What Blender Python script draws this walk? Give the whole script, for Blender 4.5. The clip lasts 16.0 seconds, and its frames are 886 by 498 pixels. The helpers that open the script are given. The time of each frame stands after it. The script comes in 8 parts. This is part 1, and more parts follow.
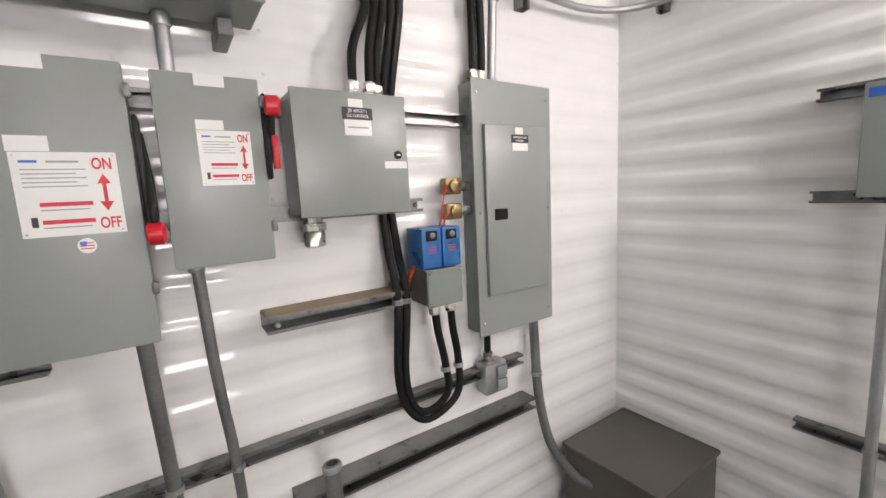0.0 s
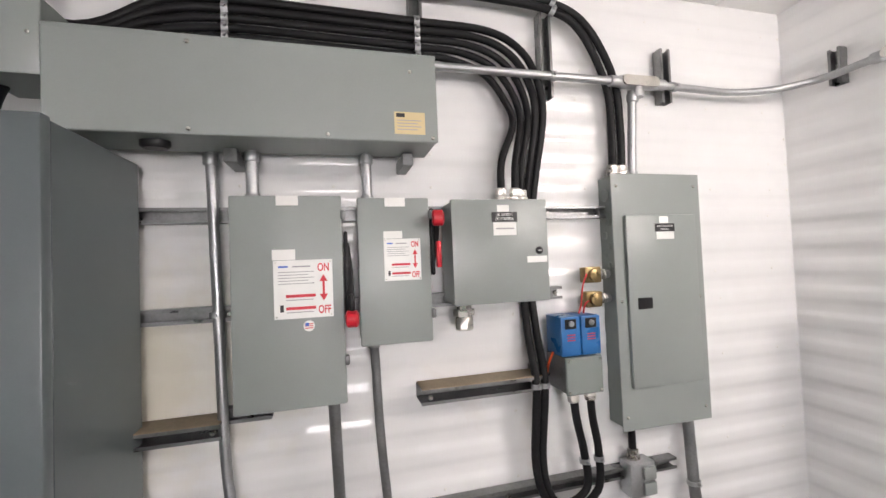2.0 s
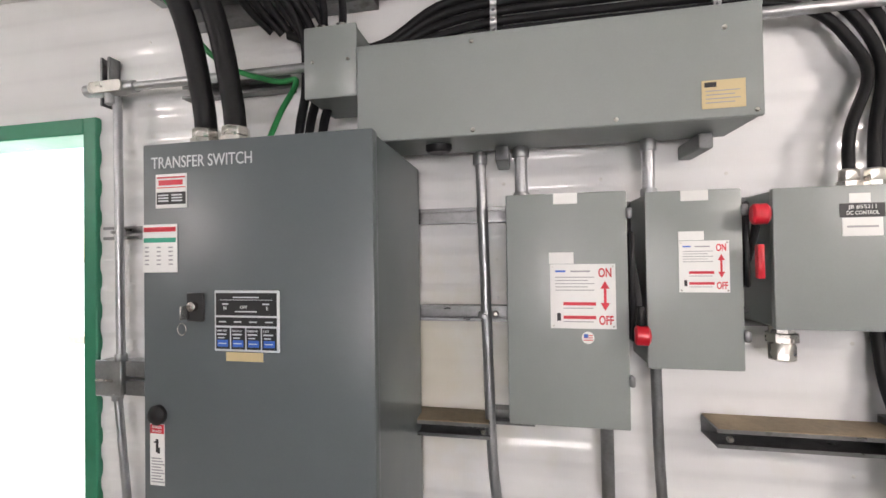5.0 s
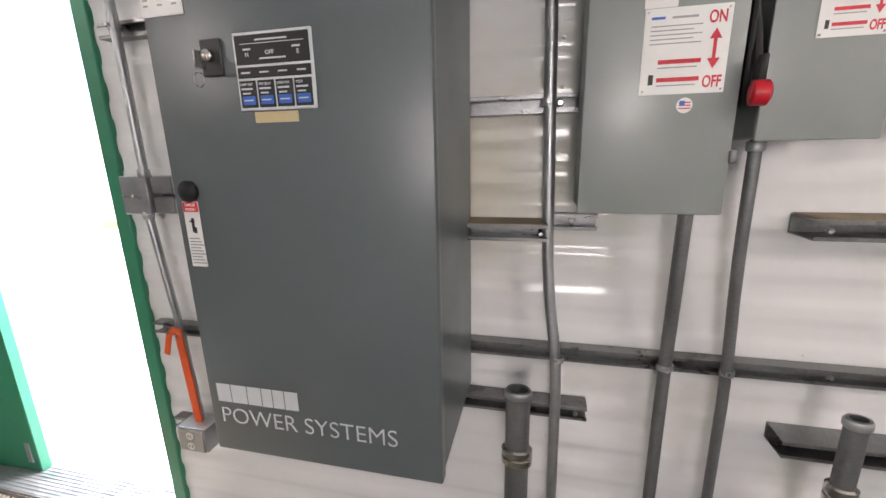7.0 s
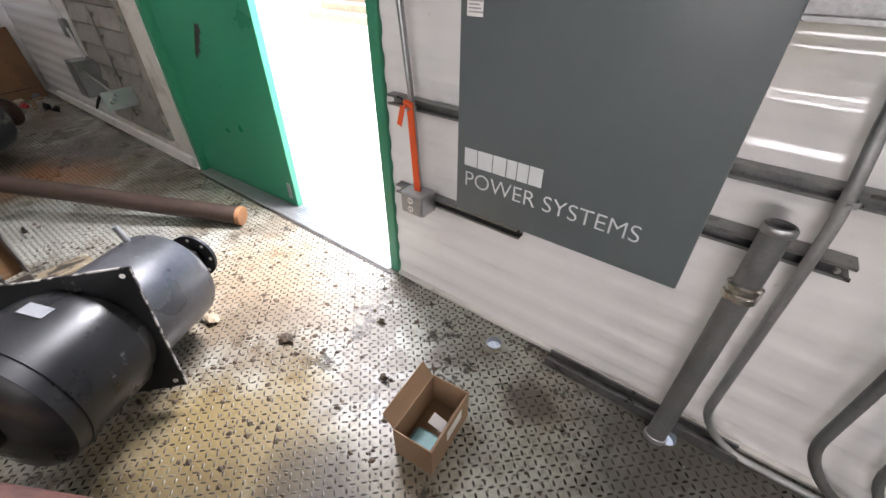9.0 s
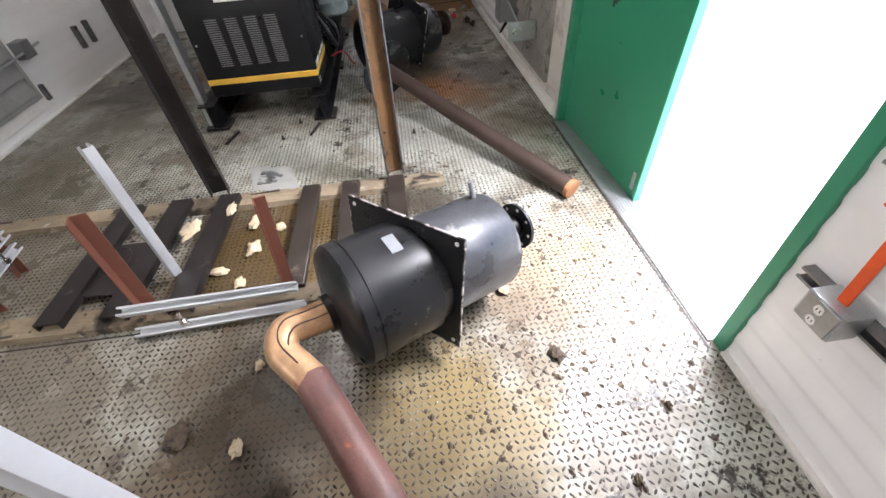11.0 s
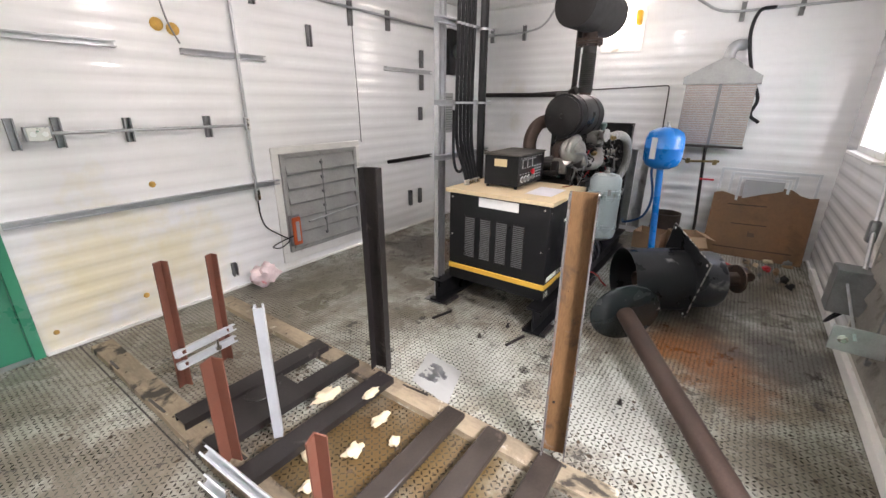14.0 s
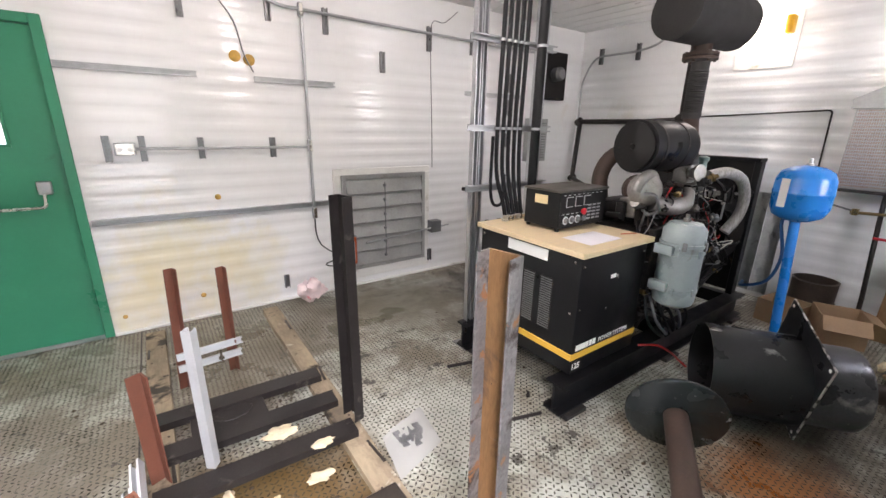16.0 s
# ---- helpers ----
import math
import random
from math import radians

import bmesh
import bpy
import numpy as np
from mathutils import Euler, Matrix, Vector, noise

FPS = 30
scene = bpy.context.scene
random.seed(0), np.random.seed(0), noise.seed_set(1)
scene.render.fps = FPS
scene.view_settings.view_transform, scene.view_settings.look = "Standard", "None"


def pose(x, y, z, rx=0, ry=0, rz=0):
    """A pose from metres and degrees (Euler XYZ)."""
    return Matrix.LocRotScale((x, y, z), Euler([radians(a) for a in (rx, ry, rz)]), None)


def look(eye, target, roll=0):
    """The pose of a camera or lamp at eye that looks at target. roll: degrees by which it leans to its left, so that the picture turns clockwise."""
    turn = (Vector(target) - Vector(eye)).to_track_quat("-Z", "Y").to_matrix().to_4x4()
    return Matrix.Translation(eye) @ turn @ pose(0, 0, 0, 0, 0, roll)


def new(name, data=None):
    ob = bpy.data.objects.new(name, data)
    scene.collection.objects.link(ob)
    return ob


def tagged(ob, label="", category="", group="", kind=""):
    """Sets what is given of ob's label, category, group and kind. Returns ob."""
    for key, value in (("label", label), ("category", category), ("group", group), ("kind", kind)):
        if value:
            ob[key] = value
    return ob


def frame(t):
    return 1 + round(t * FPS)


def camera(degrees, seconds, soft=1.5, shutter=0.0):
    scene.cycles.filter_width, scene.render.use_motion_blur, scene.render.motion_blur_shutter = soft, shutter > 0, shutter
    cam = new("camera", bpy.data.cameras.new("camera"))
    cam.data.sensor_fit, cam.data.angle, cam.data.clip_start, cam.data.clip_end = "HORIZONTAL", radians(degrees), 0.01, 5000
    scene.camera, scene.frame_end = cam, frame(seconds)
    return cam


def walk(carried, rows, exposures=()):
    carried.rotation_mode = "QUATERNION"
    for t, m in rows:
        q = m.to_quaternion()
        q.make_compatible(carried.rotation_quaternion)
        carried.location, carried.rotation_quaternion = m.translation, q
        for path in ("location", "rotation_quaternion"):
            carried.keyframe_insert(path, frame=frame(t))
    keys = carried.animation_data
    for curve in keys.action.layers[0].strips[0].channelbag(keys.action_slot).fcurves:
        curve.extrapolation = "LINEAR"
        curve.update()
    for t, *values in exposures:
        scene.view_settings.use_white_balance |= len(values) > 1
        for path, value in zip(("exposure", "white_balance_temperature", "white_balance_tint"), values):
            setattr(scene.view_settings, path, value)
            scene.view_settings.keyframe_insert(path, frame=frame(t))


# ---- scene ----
cam = camera(94.9, 16.0)
PATH = [
    (0, (0.256, 0.164, 1.674), (1.348, 1.817, 1.4), -2.9),
    (0.5, (0.242, 0.122, 1.714), (1.135, 1.896, 1.485), -2.6),
    (1, (0.224, 0.079, 1.736), (0.958, 1.933, 1.588), -2.5),
    (1.5, (0.215, 0.055, 1.747), (0.828, 1.958, 1.706), -2.5),
    (2, (0.194, 0.049, 1.763), (0.7, 1.983, 1.825), -2.3),
    (2.5, (0.142, 0.061, 1.784), (0.51, 2.02, 1.942), -2.2),
    (2.7, (0.102, 0.062, 1.803), (0.424, 2.03, 1.955), -2.5),
    (3, (0.089, 0.066, 1.805), (0.283, 2.044, 2.031), -2.1),
    (3.5, (0.036, 0.095, 1.837), (0.052, 2.078, 2.098), -2.0),
    (3.7, (0.024, 0.099, 1.849), (-0.036, 2.08, 2.117), -2.0),
    (5.8, (-0.05, 0.201, 1.688), (-0.495, 2.148, 1.587), -1.3),
    (6, (-0.049, 0.183, 1.64), (-0.493, 2.13, 1.535), -1.8),
    (6.5, (-0.11, 0.211, 1.603), (-0.546, 2.138, 1.291), -1.4),
    (7, (-0.152, 0.263, 1.535), (-0.601, 2.152, 1.058), -1.2),
    (7.5, (-0.249, 0.348, 1.461), (-0.747, 2.173, 0.811), -0.9),
    (8, (-0.357, 0.36, 1.443), (-0.972, 2.067, 0.599), -0.6),
    (8.5, (-0.322, 0.273, 1.438), (-1.095, 1.8, 0.403), -0.0),
    (9, (-0.337, 0.171, 1.424), (-1.293, 1.449, 0.219), -0.0),
    (9.5, (-0.397, 0.1, 1.422), (-1.528, 1.081, 0.096), -1.0),
    (10, (-0.53, 0.098, 1.428), (-1.796, 0.771, 0.034), -2.4),
    (10.2, (-0.599, 0.119, 1.442), (-1.916, 0.665, 0.038), -3.4),
    (12.3, (-0.844, 0.381, 1.55), (-2.372, -0.098, 0.352), -1.3),
    (12.5, (-0.856, 0.406, 1.554), (-2.398, -0.16, 0.413), -1.0),
    (13, (-1.019, 0.467, 1.552), (-2.584, -0.297, 0.569), -0.4),
    (13.5, (-1.323, 0.486, 1.592), (-2.894, -0.454, 0.787), 0.1),
    (14, (-1.513, 0.544, 1.606), (-3.045, -0.547, 0.925), 0.4),
    (14.5, (-1.756, 0.687, 1.601), (-3.196, -0.562, 0.996), 0.6),
    (15, (-1.948, 0.795, 1.599), (-3.285, -0.575, 1.021), 0.8),
    (15.5, (-2.176, 0.851, 1.597), (-3.406, -0.621, 1.029), 1.0),
    (16, (-2.301, 0.84, 1.605), (-3.404, -0.726, 1.028), 1.1),
]
walk(cam, [(t, look(eye, target, roll)) for t, eye, target, roll in PATH], exposures=[(0.0, 1.8, 6600, 17), (3.5, 1.98, 6500, 17), (6.5, 1.68, 6700, 18), (8.0, 1.6, 6650, 18), (10.0, 1.95, 6550, 18), (12.5, 2.2, 6500, 18), (14.0, 2.4, 6650, 19), (16.0, 2.4, 6700, 20)])

# ---- light ----
world = bpy.data.worlds.new("world")
scene.world = world
world.use_nodes = True
_wn = world.node_tree.nodes
_sky = _wn.new("ShaderNodeTexSky")
_sky.sky_type, _sky.sun_disc = "NISHITA", False
_sky.sun_elevation, _sky.sun_rotation = radians(45), radians(263)
_wn["Background"].inputs["Strength"].default_value = 0.15
world.node_tree.links.new(_sky.outputs[0], _wn["Background"].inputs["Color"])
_sun = bpy.data.lights.new("sun", "SUN")
_sun.energy, _sun.angle, _sun.color = 5.0, radians(0.5), (1.0, 0.95, 0.88)
sun = new("sun", _sun)
sun.matrix_world = look((0, 0, 20), (1.0, 0.12, 19.0))


def lamp_point(name, place, watts, radius, colour):
    d = bpy.data.lights.new(name, "POINT")
    d.energy, d.shadow_soft_size, d.color = watts, radius, colour
    o = new(name, d)
    o.location = place
    return o


def lamp_area(name, m, watts, sx, sy, colour):
    d = bpy.data.lights.new(name, "AREA")
    d.energy, d.shape, d.size, d.size_y, d.color = watts, "RECTANGLE", sx, sy, colour
    o = new(name, d)
    o.matrix_world = m
    return o


YS_OUT = -3.03
LAMP_E, LAMP_W, FILL_M = (1.96, -0.35, 2.38), (-6.90, -0.87, 2.44), (-3.3, -0.8, 2.62)
lamp_point("lamp_light_east", LAMP_E, 8, 0.045, (1.0, 0.95, 0.91))
# unseen fill light, added to brighten the middle and west of the room
lamp_point("fill_light_mid", FILL_M, 8.8, 0.06, (1.0, 0.96, 0.95))
lamp_point("lamp_light_west", LAMP_W, 0.25, 0.09, (1.0, 0.94, 0.88))
# sky light through the doorway, an assumed south window and the north window
lamp_area("doorway_sky", look((-2.05, 2.1, 2.80), (-2.05, 0.5, 0.3)), 168, 1.6, 1.0, (0.95, 0.97, 1.0))
lamp_area("south_window_sky", look((0.25, YS_OUT, 1.75), (0.25, 0.0, 1.6)), 11, 0.95, 0.85, (1.0, 0.97, 0.95))
lamp_area("window_sky", look((-6.0, 1.62, 1.8), (-6.0, 0.0, 1.2)), 5, 0.8, 0.9, (0.93, 0.97, 1.0))


# ---- helpers for building ----
def B():
    return bmesh.new()


def box(bm, lo, hi, bev=0.0, m=None, seg=1):
    c = [(a + b) / 2 for a, b in zip(lo, hi)]
    s = [abs(b - a) for a, b in zip(lo, hi)]
    vs = bmesh.ops.create_cube(bm, size=1.0, matrix=Matrix.Translation(c) @ Matrix.Diagonal((*s, 1)))["verts"]
    if bev > 0:
        es = list({e for v in vs for e in v.link_edges})
        vs = bmesh.ops.bevel(bm, geom=es, offset=min(bev, min(s) * 0.45), segments=seg, affect="EDGES", profile=0.5)["verts"]
    if m is not None:
        bmesh.ops.transform(bm, matrix=m, verts=list({v for v in vs}))
    return bm


def basis(d):
    d = Vector(d).normalized()
    a = Vector((0, 0, 1)) if abs(d.z) < 0.9 else Vector((1, 0, 0))
    u = d.cross(a).normalized()
    return u, d.cross(u).normalized(), d


def ring_loft(bm, rings, caps=True, closed=True):
    rows = [[bm.verts.new(p) for p in r] for r in rings]
    n = len(rows[0])
    for a, b in zip(rows, rows[1:]):
        for i in range(n if closed else n - 1):
            j = (i + 1) % n
            bm.faces.new((a[i], a[j], b[j], b[i]))
    if caps:
        bm.faces.new(rows[0][::-1])
        bm.faces.new(rows[-1])
    return bm


def lathe(bm, profile, p0, axis, seg=20, caps=True):
    """profile: (radius, height along axis)."""
    u, v, d = basis(axis)
    p0 = Vector(p0)
    rings = [[p0 + d * h + (u * math.cos(2 * math.pi * i / seg) + v * math.sin(2 * math.pi * i / seg)) * max(r, 1e-4)
              for i in range(seg)] for r, h in profile]
    return ring_loft(bm, rings, caps)


def cyl(bm, p0, p1, r, r2=None, seg=16):
    d = Vector(p1) - Vector(p0)
    return lathe(bm, [(r, 0), (r if r2 is None else r2, d.length)], p0, d, seg)


def spline(pts, n=6):
    P = [Vector(p) for p in pts]
    P = [P[0] * 2 - P[1]] + P + [P[-1] * 2 - P[-2]]
    out = []
    for i in range(1, len(P) - 2):
        a, b, c, d = P[i - 1:i + 3]
        for k in range(n):
            t = k / n
            out.append(0.5 * ((2 * b) + (c - a) * t + (2 * a - 5 * b + 4 * c - d) * t * t + (3 * b - a - 3 * c + d) * t ** 3))
    out.append(P[-2])
    return out


def fillet(pts, r, n=5):
    """A path of straight runs with bends of radius about r."""
    P = [Vector(p) for p in pts]
    out = [P[0]]
    for a, b, c in zip(P, P[1:], P[2:]):
        k = min(r, (a - b).length * 0.48, (c - b).length * 0.48)
        s, e = b + (a - b).normalized() * k, b + (c - b).normalized() * k
        for i in range(n + 1):
            t = i / n
            out.append(s * (1 - t) ** 2 + b * 2 * t * (1 - t) + e * t * t)
    out.append(P[-1])
    return out


def tube(bm, pts, r, seg=8, smooth=0, bend=0.0, hollow=False):
    pts = spline(pts, smooth) if smooth else (fillet(pts, bend) if bend else [Vector(p) for p in pts])
    n = len(pts)
    tan = [(pts[min(i + 1, n - 1)] - pts[max(i - 1, 0)]).normalized() for i in range(n)]
    u, _, _ = basis(tan[0])
    rings = []
    for p, t in zip(pts, tan):
        u = (u - t * u.dot(t)).normalized()
        v = t.cross(u)
        rings.append([p + (u * math.cos(2 * math.pi * i / seg) + v * math.sin(2 * math.pi * i / seg)) * r for i in range(seg)])
    return ring_loft(bm, rings, not hollow)


def sweep(bm, poly, p0, p1, up):
    """A closed 2D outline (across, up) run from p0 to p1."""
    p0, p1 = Vector(p0), Vector(p1)
    d = (p1 - p0).normalized()
    w = Vector(up)
    w = (w - d * w.dot(d)).normalized()
    s = d.cross(w)
    return ring_loft(bm, [[p + s * a + w * b for a, b in poly] for p in (p0, p1)])


def strut(bm, p0, p1, face, w=0.041, h=0.041, t=0.0028, lip=0.009):
    """Slotted steel channel; its open side looks along face, its back lies on the line p0 to p1."""
    a = w / 2
    return sweep(bm, [(-a, 0), (a, 0), (a, h), (a - lip, h), (a - lip, h - 0.006), (a - lip + t, h - 0.006), (a - lip + t, h - t), (a - t, h - t), (a - t, t),
                      (-a + t, t), (-a + t, h - t), (-a + lip - t, h - t), (-a + lip - t, h - 0.006), (-a + lip, h - 0.006), (-a + lip, h), (-a, h)], p0, p1, face)


def angle_iron(bm, p0, p1, up, w=0.05, h=0.05, t=0.005):
    return sweep(bm, [(0, 0), (w, 0), (w, t), (t, t), (t, h), (0, h)], p0, p1, up)


def channel_iron(bm, p0, p1, up, w=0.1, h=0.045, t=0.007):
    a = w / 2
    return sweep(bm, [(-a, 0), (a, 0), (a, h), (a - t, h), (a - t, t), (-a + t, t), (-a + t, h), (-a, h)], p0, p1, up)


ORIGIN = {}
FULL = [False]
# the electrical wall is set out on a drawing grid; these pairs take its grid lines to metres
GRID_X = ((-9, -9), (-1.6, -1.58), (-1.31, -1.304), (-0.88, -0.869), (-0.355, -0.325), (-0.137, -0.07), (0.127, 0.21), (0.36, 0.459), (0.71, 0.846), (0.985, 1.15), (1.323, 1.532), (1.845, 2.133), (3, 3.3))
GRID_Y = ((-9, -9), (0, 0), (0.9, 0.937), (1.11, 1.146), (1.2, 1.22), (1.3, 1.318), (1.375, 1.39), (3, 3))
GRID_Z_TALL = ((-1, -1), (0, 0), (0.85, 0.855), (2.01, 2.067), (4, 4))
GRID_Z = ((-1, -1), (0, 0), (0.9, 0.90), (1.15, 1.145), (1.4, 1.402), (1.62, 1.638), (1.905, 1.95), (2.04, 2.096), (2.6, 2.69), (2.76, 2.80), (4, 4))


def metres(v):
    """From the electrical wall's grid to metres, while that wall is being built."""
    if not FULL[0]:
        return Vector(v)
    return Vector([float(np.interp(c, [a for a, _ in g], [b for _, b in g])) for c, g in zip(v, (GRID_X, GRID_Y, GRID_Z_TALL if FULL[0] == 2 else GRID_Z))])




def finish(ob, bm, material, org, smooth=40):
    bmesh.ops.recalc_face_normals(bm, faces=bm.faces)
    for v in bm.verts:
        v.co = metres(v.co) - org
    bm.to_mesh(ob.data)
    bm.free()
    ob.data.materials.append(material)
    if smooth:
        ob.data.polygons.foreach_set("use_smooth", [True] * len(ob.data.polygons))
        ob.data.set_sharp_from_angle(angle=radians(smooth))
    return ob


def thing(name, label, category, place, group=""):
    ob = new(name)
    ob.empty_display_size = 0.05
    ob.location = metres(place)
    ORIGIN[ob.name] = metres(place)
    return tagged(ob, label, category, group)


def part(name, bm, material, parent, label="", smooth=40):
    ob = new(name, bpy.data.meshes.new(name))
    finish(ob, bm, material, ORIGIN[parent.name], smooth)
    ob.parent = parent
    ORIGIN[ob.name] = ORIGIN[parent.name]
    return tagged(ob, label)


def solo(name, bm, material, label, category="", group="", kind="", smooth=40):
    ob = new(name, bpy.data.meshes.new(name))
    co = np.array([metres(v.co) for v in bm.verts])
    lo, hi = co.min(0), co.max(0)
    org = Vector(((lo[0] + hi[0]) / 2, (lo[1] + hi[1]) / 2, lo[2]))
    finish(ob, bm, material, org, smooth)
    ob.location = org
    ORIGIN[ob.name] = org
    return tagged(ob, label, category, group, kind)


def lettering(name, text, m, height, material, parent, label="", width=0.0, depth=0.0006, wide=1.0, bold=0.0):
    """Built-in letters: m places the baseline's left end, x along the line, y up."""
    c = bpy.data.curves.new(name, "FONT")
    c.body, c.size, c.extrude, c.space_character, c.offset = text, height / 0.73, depth, wide, bold
    tmp = new("letters", c)
    me = bpy.data.meshes.new_from_object(tmp.evaluated_get(bpy.context.evaluated_depsgraph_get()))
    bpy.data.objects.remove(tmp)
    bpy.data.curves.remove(c)
    k = 1.0
    if width:
        xs = [v.co.x for v in me.vertices]
        k = width / max(max(xs), 1e-3)
    me.transform(m @ Matrix.Diagonal((k, 1, 1, 1)))
    for v in me.vertices:
        v.co = metres(v.co) - ORIGIN[parent.name]
    me.name = name
    ob = new(name, me)
    me.materials.append(material)
    ob.parent = parent
    ORIGIN[ob.name] = ORIGIN[parent.name]
    return tagged(ob, label)


# ---- materials ----
def nodes_of(name):
    m = bpy.data.materials.new(name)
    m.use_nodes = True
    nt = m.node_tree
    return m, nt, nt.nodes["Principled BSDF"]


def link(nt, a, b):
    nt.links.new(a, b)


def noise_tex(nt, scale, detail=4.0, rough=0.55, stretch=None, distort=0.0):
    pos = nt.nodes.new("ShaderNodeNewGeometry").outputs["Position"]
    if stretch:
        mp = nt.nodes.new("ShaderNodeMapping")
        mp.inputs["Scale"].default_value = stretch
        link(nt, pos, mp.inputs["Vector"])
        pos = mp.outputs[0]
    t = nt.nodes.new("ShaderNodeTexNoise")
    t.inputs["Scale"].default_value, t.inputs["Detail"].default_value = scale, detail
    t.inputs["Roughness"].default_value, t.inputs["Distortion"].default_value = rough, distort
    link(nt, pos, t.inputs["Vector"])
    return t.outputs["Fac"]


def ramp(nt, fac, lo, hi, a=0.0, b=1.0):
    r = nt.nodes.new("ShaderNodeMapRange")
    for k, v in zip(("From Min", "From Max", "To Min", "To Max"), (lo, hi, a, b)):
        r.inputs[k].default_value = v
    link(nt, fac, r.inputs["Value"])
    return r.outputs[0]


def mixc(nt, fac, a, b):
    """a, b: colours or sockets."""
    x = nt.nodes.new("ShaderNodeMix")
    x.data_type = "RGBA"
    if isinstance(fac, float):
        x.inputs["Factor"].default_value = fac
    else:
        link(nt, fac, x.inputs["Factor"])
    for sock, v in ((x.inputs["A"], a), (x.inputs["B"], b)):
        if isinstance(v, tuple):
            sock.default_value = (*v, 1)
        else:
            link(nt, v, sock)
    return x.outputs["Result"]


def math_n(nt, op, a, b):
    x = nt.nodes.new("ShaderNodeMath")
    x.operation = op
    for s, v in zip(x.inputs, (a, b)):
        if isinstance(v, (int, float)):
            s.default_value = v
        else:
            link(nt, v, s)
    return x.outputs[0]


def M(name, base, rough=0.5, metal=0.0, var=0.12, scale=6.0, fine=60.0, bump=0.05, stains=(), stretch=None, rvar=0.12, coat=0.0, spec=0.5):
    """A surface: base colour with cloudy and fine variation, stains (colour, scale, threshold, softness), fine relief."""
    m, nt, p = nodes_of(name)
    big, small = noise_tex(nt, scale, 4, stretch=stretch), noise_tex(nt, fine, 5, 0.6, stretch=stretch)
    k = math_n(nt, "ADD", ramp(nt, big, 0.3, 0.7, -var, var), ramp(nt, small, 0.3, 0.7, -var * 0.5, var * 0.5))
    dark, light = tuple(c * (1 - 1.6 * var) for c in base), tuple(min(1, c * (1 + 1.6 * var)) for c in base)
    col = mixc(nt, ramp(nt, k, -1.5 * var, 1.5 * var), dark, light)
    rf = ramp(nt, big, 0.3, 0.7, max(0.03, rough - rvar), min(1, rough + rvar))
    for c, sc, th, soft in stains:
        f = ramp(nt, noise_tex(nt, sc, 6, 0.62, distort=0.4), th, th + soft)
        col = mixc(nt, f, col, c)
    link(nt, col, p.inputs["Base Color"])
    link(nt, rf, p.inputs["Roughness"])
    p.inputs["Metallic"].default_value = metal
    p.inputs["Coat Weight"].default_value = coat
    p.inputs["Specular IOR Level"].default_value = spec
    if bump:
        b = nt.nodes.new("ShaderNodeBump")
        b.inputs["Strength"].default_value, b.inputs["Distance"].default_value = bump, 0.004
        link(nt, small, b.inputs["Height"])
        link(nt, b.outputs[0], p.inputs["Normal"])
    return m


def glow(name, colour, strength):
    m, nt, p = nodes_of(name)
    p.inputs["Base Color"].default_value = (*colour, 1)
    p.inputs["Emission Color"].default_value = (*colour, 1)
    p.inputs["Emission Strength"].default_value = strength
    return m


